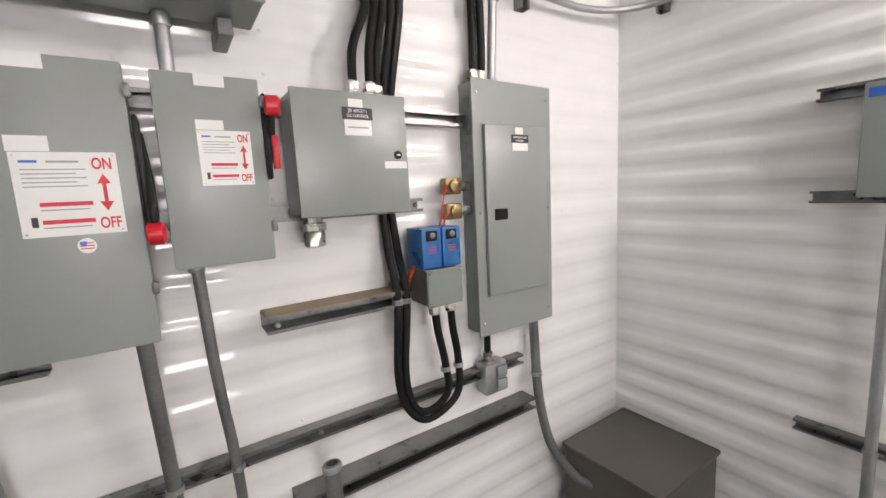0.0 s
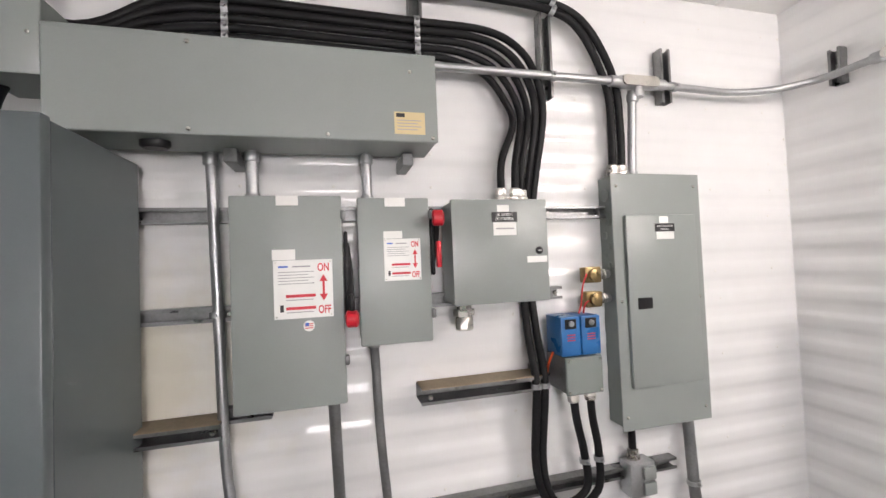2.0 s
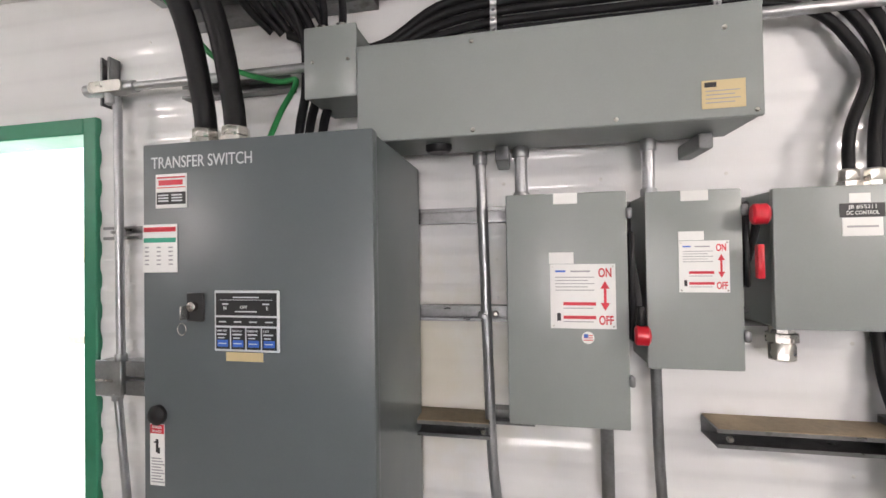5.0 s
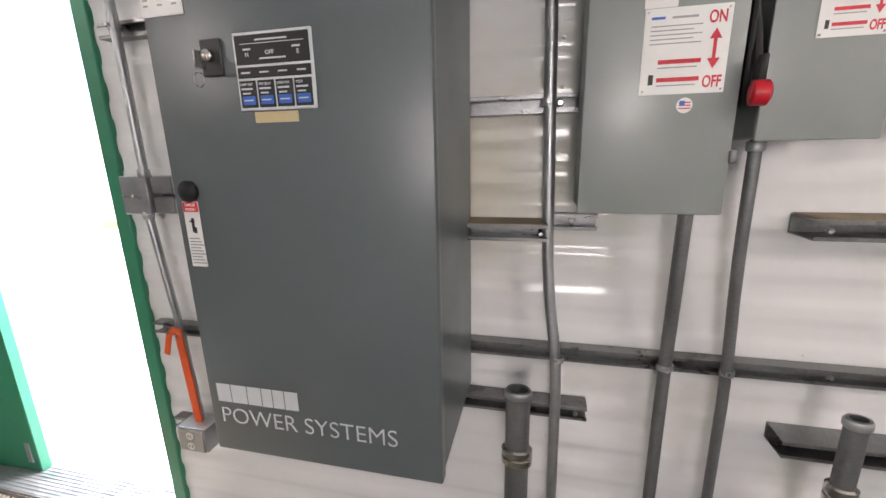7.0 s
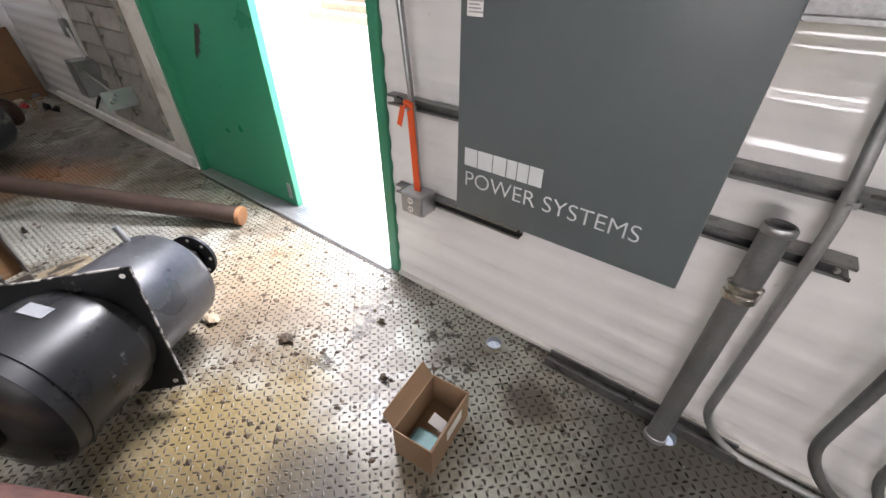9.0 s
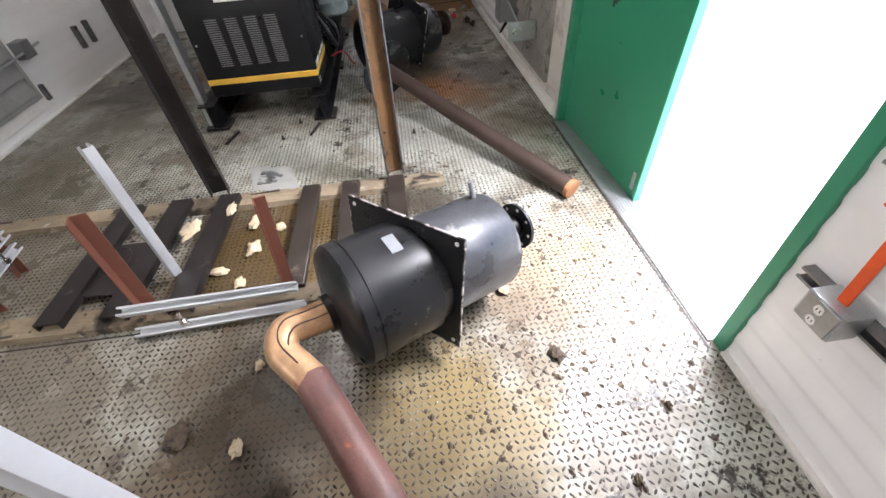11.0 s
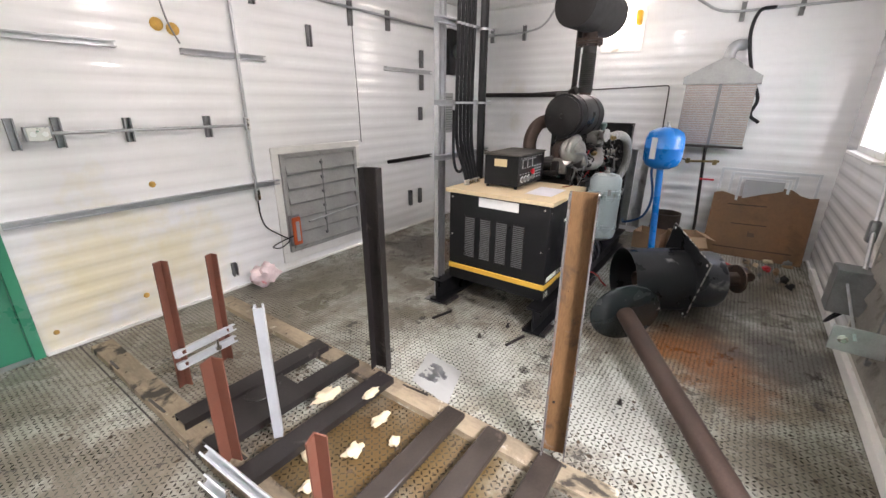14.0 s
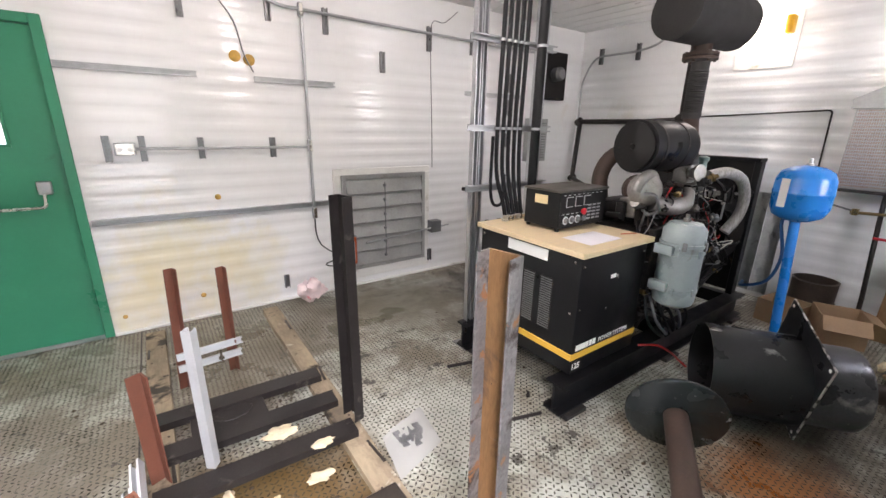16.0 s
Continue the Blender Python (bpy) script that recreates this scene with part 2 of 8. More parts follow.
def floor_material():
    """Grey-green painted tread plate, worn, with oil, mud, sawdust, rust and some painted shade."""
    m, nt, p = nodes_of("tread_plate_paint")
    pos = nt.nodes.new("ShaderNodeNewGeometry").outputs["Position"]
    warp = noise_tex(nt, 3.5, 6, 0.65)

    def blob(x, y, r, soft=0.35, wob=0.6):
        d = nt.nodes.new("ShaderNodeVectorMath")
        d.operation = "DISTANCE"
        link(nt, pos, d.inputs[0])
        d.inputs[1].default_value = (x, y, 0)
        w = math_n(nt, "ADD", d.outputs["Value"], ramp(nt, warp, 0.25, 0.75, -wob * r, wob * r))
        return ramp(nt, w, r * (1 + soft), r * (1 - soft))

    grime, fine = noise_tex(nt, 1.7, 8, 0.68, distort=0.3), noise_tex(nt, 26, 5, 0.65)
    col = mixc(nt, ramp(nt, fine, 0.3, 0.7), (0.29, 0.295, 0.25), (0.52, 0.525, 0.465))
    col = mixc(nt, ramp(nt, noise_tex(nt, 5.0, 6, 0.7), 0.58, 0.68, 0.0, 0.7), col, (0.52, 0.53, 0.48))
    col = mixc(nt, ramp(nt, grime, 0.47, 0.57, 0.0, 0.85), col, (0.145, 0.12, 0.088))
    col = mixc(nt, ramp(nt, noise_tex(nt, 1.1, 5, 0.6), 0.48, 0.66, 0.0, 0.7), col, (0.20, 0.155, 0.095))
    col = mixc(nt, ramp(nt, noise_tex(nt, 13.0, 7, 0.75), 0.52, 0.66, 0.0, 0.75), col, (0.10, 0.085, 0.06))
    col = mixc(nt, ramp(nt, noise_tex(nt, 6.0, 8, 0.74), 0.565, 0.615, 0.0, 0.92), col, (0.028, 0.024, 0.019))
    col = mixc(nt, ramp(nt, noise_tex(nt, 45.0, 6, 0.72), 0.58, 0.63, 0.0, 0.85), col, (0.035, 0.03, 0.024))
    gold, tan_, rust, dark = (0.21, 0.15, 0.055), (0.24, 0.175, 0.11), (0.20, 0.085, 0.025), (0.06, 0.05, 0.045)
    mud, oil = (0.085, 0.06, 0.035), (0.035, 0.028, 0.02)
    # first row: dark grey floor, deepened to put missing shade into the colour
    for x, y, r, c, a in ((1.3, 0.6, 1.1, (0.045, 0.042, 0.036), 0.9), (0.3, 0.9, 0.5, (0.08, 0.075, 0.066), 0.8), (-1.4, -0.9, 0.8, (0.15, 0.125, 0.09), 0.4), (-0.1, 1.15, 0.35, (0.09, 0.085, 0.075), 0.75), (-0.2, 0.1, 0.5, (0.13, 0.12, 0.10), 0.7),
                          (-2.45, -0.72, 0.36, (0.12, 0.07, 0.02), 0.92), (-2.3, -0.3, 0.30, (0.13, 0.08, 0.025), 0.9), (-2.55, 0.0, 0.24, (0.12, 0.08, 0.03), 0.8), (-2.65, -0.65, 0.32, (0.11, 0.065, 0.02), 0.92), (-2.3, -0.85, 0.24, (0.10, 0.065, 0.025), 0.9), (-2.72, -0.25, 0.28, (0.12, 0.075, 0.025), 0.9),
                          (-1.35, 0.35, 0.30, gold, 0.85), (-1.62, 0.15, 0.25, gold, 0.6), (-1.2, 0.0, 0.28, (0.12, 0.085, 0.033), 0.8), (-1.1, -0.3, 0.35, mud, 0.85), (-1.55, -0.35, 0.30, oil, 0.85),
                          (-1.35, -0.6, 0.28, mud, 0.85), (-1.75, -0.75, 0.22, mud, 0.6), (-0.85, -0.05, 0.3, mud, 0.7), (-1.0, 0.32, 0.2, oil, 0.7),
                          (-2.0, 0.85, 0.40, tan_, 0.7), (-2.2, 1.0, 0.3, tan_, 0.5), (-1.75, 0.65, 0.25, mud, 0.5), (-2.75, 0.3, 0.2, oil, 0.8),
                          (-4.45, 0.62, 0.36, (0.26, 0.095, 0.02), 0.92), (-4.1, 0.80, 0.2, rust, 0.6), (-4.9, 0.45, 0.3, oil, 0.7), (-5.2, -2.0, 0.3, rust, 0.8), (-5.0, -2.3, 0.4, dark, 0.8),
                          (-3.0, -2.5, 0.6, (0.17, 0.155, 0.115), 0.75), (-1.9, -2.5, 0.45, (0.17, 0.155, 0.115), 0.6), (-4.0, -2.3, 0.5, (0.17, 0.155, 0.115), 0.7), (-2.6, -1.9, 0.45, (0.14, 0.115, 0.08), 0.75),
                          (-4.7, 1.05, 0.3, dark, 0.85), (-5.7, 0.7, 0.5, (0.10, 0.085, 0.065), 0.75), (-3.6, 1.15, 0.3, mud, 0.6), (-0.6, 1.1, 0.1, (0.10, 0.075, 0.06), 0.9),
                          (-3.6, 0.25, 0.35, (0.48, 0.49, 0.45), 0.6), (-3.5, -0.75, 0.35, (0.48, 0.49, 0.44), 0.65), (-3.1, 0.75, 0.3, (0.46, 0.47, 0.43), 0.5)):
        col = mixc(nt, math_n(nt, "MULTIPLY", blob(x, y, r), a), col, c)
    link(nt, col, p.inputs["Base Color"])
    link(nt, ramp(nt, grime, 0.35, 0.65, 0.20, 0.50), p.inputs["Roughness"])
    p.inputs["Specular IOR Level"].default_value = 0.5
    b = nt.nodes.new("ShaderNodeBump")
    b.inputs["Strength"].default_value, b.inputs["Distance"].default_value = 0.35, 0.003
    link(nt, fine, b.inputs["Height"])
    link(nt, b.outputs[0], p.inputs["Normal"])
    return m


WALL_DIRT = ((0.62, 0.56, 0.44), 0.9, 0.62, 0.25)
white_wall = M("white_wall_panel", (0.80, 0.80, 0.80), 0.07, var=0.02, scale=2, fine=14, bump=0.012, stains=(WALL_DIRT,), rvar=0.025, spec=0.62)


def yellowed(m, places, colour):
    """Soft yellow-brown stains on a wall lining, each (x, y, z, radius, amount)."""
    nt = m.node_tree
    p = nt.nodes["Principled BSDF"]
    col = p.inputs["Base Color"].links[0].from_socket
    pos = nt.nodes.new("ShaderNodeNewGeometry").outputs["Position"]
    warp = noise_tex(nt, 4.0, 6, 0.6)
    for x, y, z, r, amount in places:
        d = nt.nodes.new("ShaderNodeVectorMath")
        d.operation = "DISTANCE"
        link(nt, pos, d.inputs[0])
        d.inputs[1].default_value = (x, y, z)
        w = math_n(nt, "ADD", d.outputs["Value"], ramp(nt, warp, 0.3, 0.7, -0.5 * r, 0.5 * r))
        col = mixc(nt, ramp(nt, w, r * 1.3, r * 0.3, 0.0, amount), col, colour)
    link(nt, col, p.inputs["Base Color"])


yellowed(white_wall, ((-2.35, -2.93, 0.48, 0.45, 0.7), (-2.0, -2.93, 0.25, 0.3, 0.6), (-2.8, -2.93, 0.35, 0.35, 0.5), (-0.3, 1.39, 1.45, 0.3, 0.45)), (0.74, 0.66, 0.42))
white_ceiling = M("white_ceiling_panel", (0.80, 0.80, 0.79), 0.35, var=0.02, scale=2, fine=30, bump=0.02)
white_trim = M("white_trim_paint", (0.72, 0.71, 0.68), 0.45, var=0.06, stains=(((0.35, 0.30, 0.24), 5, 0.6, 0.15),))
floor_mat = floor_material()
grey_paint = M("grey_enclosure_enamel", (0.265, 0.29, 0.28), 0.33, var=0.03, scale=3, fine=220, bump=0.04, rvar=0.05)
# as grey_paint but darker, for box bodies, knockouts and one lid
grey_darker = M("darker_grey_enamel", (0.20, 0.225, 0.215), 0.36, var=0.03, scale=3, fine=220, bump=0.04, rvar=0.05)
dark_grey = M("dark_grey_enamel", (0.108, 0.127, 0.133), 0.34, var=0.04, scale=3, fine=220, bump=0.04, rvar=0.06)
galv = M("galvanised_steel", (0.44, 0.45, 0.46), 0.42, metal=0.85, var=0.12, scale=14, fine=120, bump=0.04)
galv_dull = M("dull_galvanised_steel", (0.22, 0.225, 0.23), 0.48, metal=0.7, var=0.16, scale=12, fine=120, bump=0.05)
steel_black = M("mill_scale_steel", (0.026, 0.022, 0.021), 0.45, metal=0.15, spec=0.35, var=0.25, scale=9, fine=90, bump=0.08, stains=(((0.12, 0.10, 0.09), 7, 0.62, 0.12),))
strut_steel = M("strut_zinc", (0.23, 0.232, 0.235), 0.36, metal=0.85, var=0.2, scale=12, fine=120, bump=0.05, stains=(((0.10, 0.095, 0.09), 9, 0.60, 0.12),))
chrome = M("nickel_fitting", (0.62, 0.60, 0.56), 0.25, metal=1.0, var=0.08)
black_cable = M("black_cable_jacket", (0.009, 0.009, 0.010), 0.5, var=0.15, fine=160, bump=0.12, spec=0.22)
black_plastic = M("black_plastic", (0.011, 0.011, 0.012), 0.42, var=0.1, spec=0.3)
green_paint = M("green_door_paint", (0.028, 0.235, 0.13), 0.38, var=0.06, scale=3, fine=60, bump=0.05, stains=(((0.03, 0.10, 0.065), 2.2, 0.66, 0.2),))
red_plastic = M("red_plastic", (0.55, 0.012, 0.025), 0.35, var=0.06)
blue_paint = M("blue_paint", (0.008, 0.20, 0.62), 0.3, var=0.08, coat=0.3)
paper = M("label_paper", (0.78, 0.78, 0.76), 0.5, var=0.03)
wood_dusty = M("dusty_wood", (0.30, 0.235, 0.16), 0.7, var=0.18, scale=10, fine=90, bump=0.2)
cardboard = M("brown_cardboard", (0.30, 0.195, 0.115), 0.75, var=0.08, scale=8, fine=80, bump=0.08)
primer = M("red_oxide_primer", (0.17, 0.062, 0.038), 0.6, var=0.12, scale=9, fine=110, bump=0.1)

# ---- the room ----
XW, XE, YS, YN, ZC = -7.15, 2.133, -2.93, 1.39, 2.80
RIB, DEEP = 0.112, 0.005


def rib(z, deep):
    """Offset of the ribbed lining at height z: flats with soft steps."""
    s = 0.5 + 0.5 * math.cos(2 * math.pi * z / RIB)
    s = min(1, max(0, (s - 0.5) * 1.5 + 0.5))
    return deep * s * s * (3 - 2 * s)


def ribbed_wall(name, along, plane, inward, u0, u1, holes, label, deep=DEEP):
    """A wall with a horizontally ribbed lining; holes: (u0, u1, z0, z1)."""
    bm = B()
    us = sorted({u0, u1, *[h for o in holes for h in o[:2]]})
    step = RIB / 10
    thick = 0.11

    def pt(u, off, z):
        return (u, plane + inward * off, z) if along == "x" else (plane + inward * off, u, z)

    for a, b in zip(us, us[1:]):
        mid = (a + b) / 2
        cuts = sorted([(o[2], o[3]) for o in holes if o[0] < mid < o[1]])
        z, spans = 0.0, []
        for c0, c1 in cuts:
            if c0 > z + 0.01:
                spans.append((z, c0))
            z = c1
        if z < ZC:
            spans.append((z, ZC))
        for z0, z1 in spans:
            zs = [z0] + [k * step for k in range(int(z0 / step) + 1, int(z1 / step) + 1) if z0 + 0.002 < k * step < z1 - 0.002] + [z1]
            cols = [[bm.verts.new(pt(u, rib(zz, deep), zz)) for zz in zs] for u in (a, b)]
            back = [[bm.verts.new(pt(u, -thick, zz)) for zz in (z0, z1)] for u in (a, b)]
            for i in range(len(zs) - 1):
                bm.faces.new((cols[0][i], cols[1][i], cols[1][i + 1], cols[0][i + 1]))
            bm.faces.new((back[0][0], back[0][1], back[1][1], back[1][0]))
            bm.faces.new((cols[0][0], back[0][0], back[1][0], cols[1][0]))
            bm.faces.new((cols[0][-1], cols[1][-1], back[1][1], back[0][1]))
            for k in (0, 1):
                bm.faces.new((*cols[k], back[k][1], back[k][0]))
    return solo(name, bm, white_wall, label, kind="structure", smooth=50)


DOOR_N = (-3.55, -1.585, 0.0, 2.27)
WIN_N = (-6.45, -5.55, 1.24, 2.25)
WIN_S = (-0.25, 0.75, 1.30, 2.20)
DOOR_S = (-1.80, -0.86, 0.0, 2.17)
ribbed_wall("wall_north", "x", YN, -1, XW, XE, [DOOR_N, WIN_N], "glossy white ribbed metal wall lining, scuffed", 0.0065)
ribbed_wall("wall_south", "x", YS, 1, XW, XE, [DOOR_S, WIN_S], "glossy white ribbed metal wall lining with yellowed patches", 0.0042)
ribbed_wall("wall_east", "y", XE, -1, YS - 0.11, YN + 0.11, [], "glossy white ribbed metal wall lining", 0.011)
ribbed_wall("wall_west", "y", XW, 1, YS - 0.11, YN + 0.11, [], "glossy white ribbed metal wall lining")

bm = B()
box(bm, (XW - 0.11, YS - 0.11, ZC), (XE + 0.11, YN + 0.11, ZC + 0.12))
for k in range(42):
    x = XW + 0.1 + k * 0.215
    box(bm, (x, YS + 0.01, ZC - 0.006), (x + 0.06, YN - 0.01, ZC + 0.01), 0.004)
solo("ceiling", bm, white_ceiling, "white ribbed metal ceiling", kind="structure")


def floor_sheet(holes, r):
    """The floor plate, with round holes through it."""
    bm = B()
    xs = sorted({XW - 0.1, XE + 0.1, *[h[0] + s for h in holes for s in (-0.08, 0.08)]})
    y0, y1 = YS - 0.1, YN + 0.11
    hy = holes[0][1]
    for z, flip in ((0.0, False), (-0.02, True)):
        for a, b in zip(xs, xs[1:]):
            here = [h for h in holes if a < h[0] < b]
            cells = [(y0, hy - 0.08), (hy + 0.08, y1)] if here else [(y0, y1)]
            for c, d in cells:
                q = [bm.verts.new(p) for p in ((a, c, z), (b, c, z), (b, d, z), (a, d, z))]
                bm.faces.new(q[::-1] if flip else q)
            for h in here:
                n = 24
                outer, inner = [], []
                for i in range(n):
                    t = 2 * math.pi * (i + 0.5) / n
                    cx, cy = math.cos(t), math.sin(t)
                    k = 0.08 / max(abs(cx), abs(cy))
                    outer.append(bm.verts.new((h[0] + cx * k, hy + cy * k, z)))
                    inner.append(bm.verts.new((h[0] + cx * r, hy + cy * r, z)))
                for i in range(n):
                    j = (i + 1) % n
                    bm.faces.new((inner[i], outer[i], outer[j], inner[j]))
    return bm


HOLES = [(-0.87, 1.265), (-0.15, 1.265)]
solo("floor", floor_sheet(HOLES, 0.033), floor_mat, "worn grey-green painted steel tread plate floor, oily and muddy, with shade painted in to the east", kind="structure", smooth=0)
for hx, hy in HOLES:
    bm = B()
    ring_loft(bm, [[Vector((hx + math.cos(i * math.pi / 12) * rr, hy + math.sin(i * math.pi / 12) * rr, z)) for i in range(24)]
                   for rr, z in ((0.033, -0.03), (0.033, 0.0), (0.036, 0.0015), (0.0365, -0.03))], caps=False)
    solo("floor_hole_rim", bm, galv, "torch-cut round hole rim in the floor plate", "floor hole", "floor holes")


lug_mat = M("worn_lug_steel", (0.045, 0.038, 0.029), 0.32, metal=0.3, var=0.3, scale=5, fine=40, stains=(((0.22, 0.215, 0.18), 1.6, 0.60, 0.14), ((0.025, 0.021, 0.016), 7.0, 0.58, 0.06)))


def tread_lugs():
    """Raised lugs of the tread plate, in alternating directions."""
    rng = np.random.default_rng(4)
    pitch, L, W, H = 0.0265, 0.0122, 0.0040, 0.0026
    nx, ny = int((XE - XW) / pitch), int((YN - YS) / pitch)
    ix, iy = np.meshgrid(np.arange(nx), np.arange(ny), indexing="ij")
    cx, cy = XW + (ix + 0.5) * pitch, YS + (iy + 0.5) * pitch
    keep = np.ones_like(cx, bool)
    for hx, hy in HOLES:
        keep &= (cx - hx) ** 2 + (cy - hy) ** 2 > 0.05 ** 2
    keep &= rng.random(cx.shape) > 0.02
    cx, cy, par = cx[keep], cy[keep], ((ix + iy) % 2)[keep]
    ang = np.where(par == 0, np.pi / 4, -np.pi / 4)
    base = np.array([(-L, 0, 0), (-L * 0.4, -W, 0), (L * 0.4, -W, 0), (L, 0, 0), (L * 0.4, W, 0), (-L * 0.4, W, 0), (-L * 0.55, 0, H), (L * 0.55, 0, H)])
    hgt = rng.uniform(0.6, 1.0, len(cx))
    c, s = np.cos(ang)[:, None], np.sin(ang)[:, None]
    X = cx[:, None] + base[:, 0] * c - base[:, 1] * s
    Y = cy[:, None] + base[:, 0] * s + base[:, 1] * c
    Z = base[:, 2][None] * hgt[:, None] + 0.0
    verts = np.stack([X, Y, Z], -1).reshape(-1, 3)
    f3 = np.array([(0, 1, 6), (0, 6, 5), (3, 4, 7), (3, 7, 2), (1, 2, 7), (1, 7, 6), (4, 5, 6), (4, 6, 7)])
    faces = (f3[None] + (np.arange(len(cx)) * 8)[:, None, None]).reshape(-1, 3)
    me = bpy.data.meshes.new("tread_pattern")
    me.vertices.add(len(verts))
    me.vertices.foreach_set("co", verts.ravel())
    me.loops.add(faces.size)
    me.loops.foreach_set("vertex_index", faces.ravel())
    me.polygons.add(len(faces))
    me.polygons.foreach_set("loop_start", np.arange(0, faces.size, 3))
    me.update(calc_edges=True)
    me.materials.append(lug_mat)
    return tagged(new("tread_pattern", me), "raised lugs of the painted tread plate", "tread", kind="stuff")


tread_lugs()

# plate joints
bm = B()
box(bm, (-2.024, YS, -0.001), (-2.016, -1.1, 0.0012))
box(bm, (DOOR_N[0], YN - 0.062, -0.001), (DOOR_N[1] + 0.03, YN - 0.050, 0.0016))
solo("floor_joint", bm, steel_black, "dark dirt-filled joints between floor plates", kind="structure")

# skirting along the walls
bm = B()
for a, b in ((XW, DOOR_N[0] - 0.06), (DOOR_N[1] + 0.06, XE)):
    box(bm, (a, YN - 0.03, 0.0), (b, YN, 0.018), 0.003)
for a, b in ((XW, DOOR_S[0] - 0.06), (DOOR_S[1] + 0.06, XE)):
    box(bm, (a, YS, 0.0), (b, YS + 0.03, 0.018), 0.003)
solo("baseboard", bm, white_trim, "dirty white metal base angle along the wall", kind="structure")

# ---- outside ----
ground_mat = M("pale_gravel", (0.55, 0.54, 0.51), 0.9, var=0.25, scale=3, fine=40, bump=0.5, stains=(((0.20, 0.18, 0.15), 6, 0.6, 0.1),))
bm = B()
box(bm, (-400, -400, -0.65), (400, 400, -0.42))
solo("ground", bm, ground_mat, "pale dusty gravel yard", kind="structure")


# ---- double door, north ----
def door_frame(x0, x1, z1, y, side, name, label):
    """Steel frame of a doorway: jambs, head, stop. side: +1 if the room lies towards -y."""
    t = thing(name, label, "", ((x0 + x1) / 2, y, 0))
    t["kind"] = "structure"
    lo, hi = (y - 0.02, y + 0.13) if side > 0 else (y - 0.13, y + 0.02)
    for nm, a, b, c, d in (("jamb", x0 - 0.055, x0 + 0.004, 0, z1 + 0.055), ("jamb", x1 - 0.004, x1 + 0.055, 0, z1 + 0.055), ("head", x0 + 0.004, x1 - 0.004, z1 - 0.004, z1 + 0.055)):
        part(nm, box(B(), (a, lo, c), (b, hi, d), 0.004), green_paint, t)
    sill = part("sill", box(B(), (x0, min(lo, y - 0.045 * side), 0.0), (x1, hi, 0.010), 0.003), galv, t, "worn ribbed metal threshold")
    for k in range(9):
        yy = y + side * (-0.035 + k * 0.018)
        part("sill_rib", box(B(), (x0 + 0.004, yy - 0.0045, 0.010), (x1 - 0.004, yy + 0.0045, 0.0135), 0.0015), galv, sill)
    return t


door_frame(DOOR_N[0], DOOR_N[1], DOOR_N[3], YN, 1, "door_1", "green painted steel double door frame, one leaf open to daylight")


def leaf(name, w, h, label, glazed):
    """A flush steel leaf in its own axes: hinge edge at x = 0, inner face at y = 0, standing on z = 0."""
    t = thing(name, label, "door", (0, 0, 0))
    t["kind"] = "structure"
    if glazed:
        gx0, gx1, gz0, gz1 = glazed
        bm = B()
        for lo, hi in (((0, 0, 0), (w, 0.045, gz0)), ((0, 0, gz1), (w, 0.045, h)), ((0, 0, gz0), (gx0, 0.045, gz1)), ((gx1, 0, gz0), (w, 0.045, gz1))):
            box(bm, lo, hi)
        part("panel", bm, green_paint, t)
        bm = B()
        for lo, hi in (((gx0 - 0.02, -0.008, gz0 - 0.02), (gx1 + 0.02, 0, gz0)), ((gx0 - 0.02, -0.008, gz1), (gx1 + 0.02, 0, gz1 + 0.02)),
                       ((gx0 - 0.02, -0.008, gz0), (gx0, 0, gz1)), ((gx1, -0.008, gz0), (gx1 + 0.02, 0, gz1))):
            box(bm, lo, hi, 0.002)
        part("glazing_bead", bm, green_paint, t)
    else:
        part("panel", box(B(), (0, 0, 0), (w, 0.045, h), 0.002), green_paint, t)
    return t


L1 = leaf("door_leaf", 1.03, 2.23, "green painted steel door leaf, scratched and chipped, standing ajar", None)
# lighter green puts the daylight on the free edge into its paint
part("edge_strip", box(B(), (1.03, 0.002, 0.0), (1.034, 0.043, 2.23)), M("daylit_green_edge", (0.06, 0.36, 0.22), 0.4), L1, "leaf edge painted lighter green as if daylit")
scrape = M("bare_scraped_steel", (0.05, 0.045, 0.04), 0.6)
bm = B()
for i in range(9):
    box(bm, (0.36 + i * 0.012, -0.0012, 0.84 + i * 0.018), (0.385 + i * 0.012 + 0.012 * (i % 3), 0.0, 0.875 + i * 0.02), 0.0005)
part("scrape_mark", bm, scrape, L1, "dark scraped patch of bare steel")
bm = B()
box(bm, (0.97, -0.006, 0.05), (1.0, 0.0, 0.16), 0.002)
part("flush_bolt", bm, galv, L1, "steel foot bolt")
L1.matrix_basis = pose(DOOR_N[0] + 0.005, YN + 0.03, 0.014, 0, 0, 2.5)
L2 = leaf("door_leaf", 0.93, 2.23, "green painted steel door leaf swung fully open outside", None)
part("edge_strip", box(B(), (0.93, 0.002, 0.0), (0.934, 0.043, 2.23)), green_paint, L2)
L2.matrix_basis = pose(DOOR_N[1] + 0.04, YN + 0.14, 0.014, 0, 0, 20)

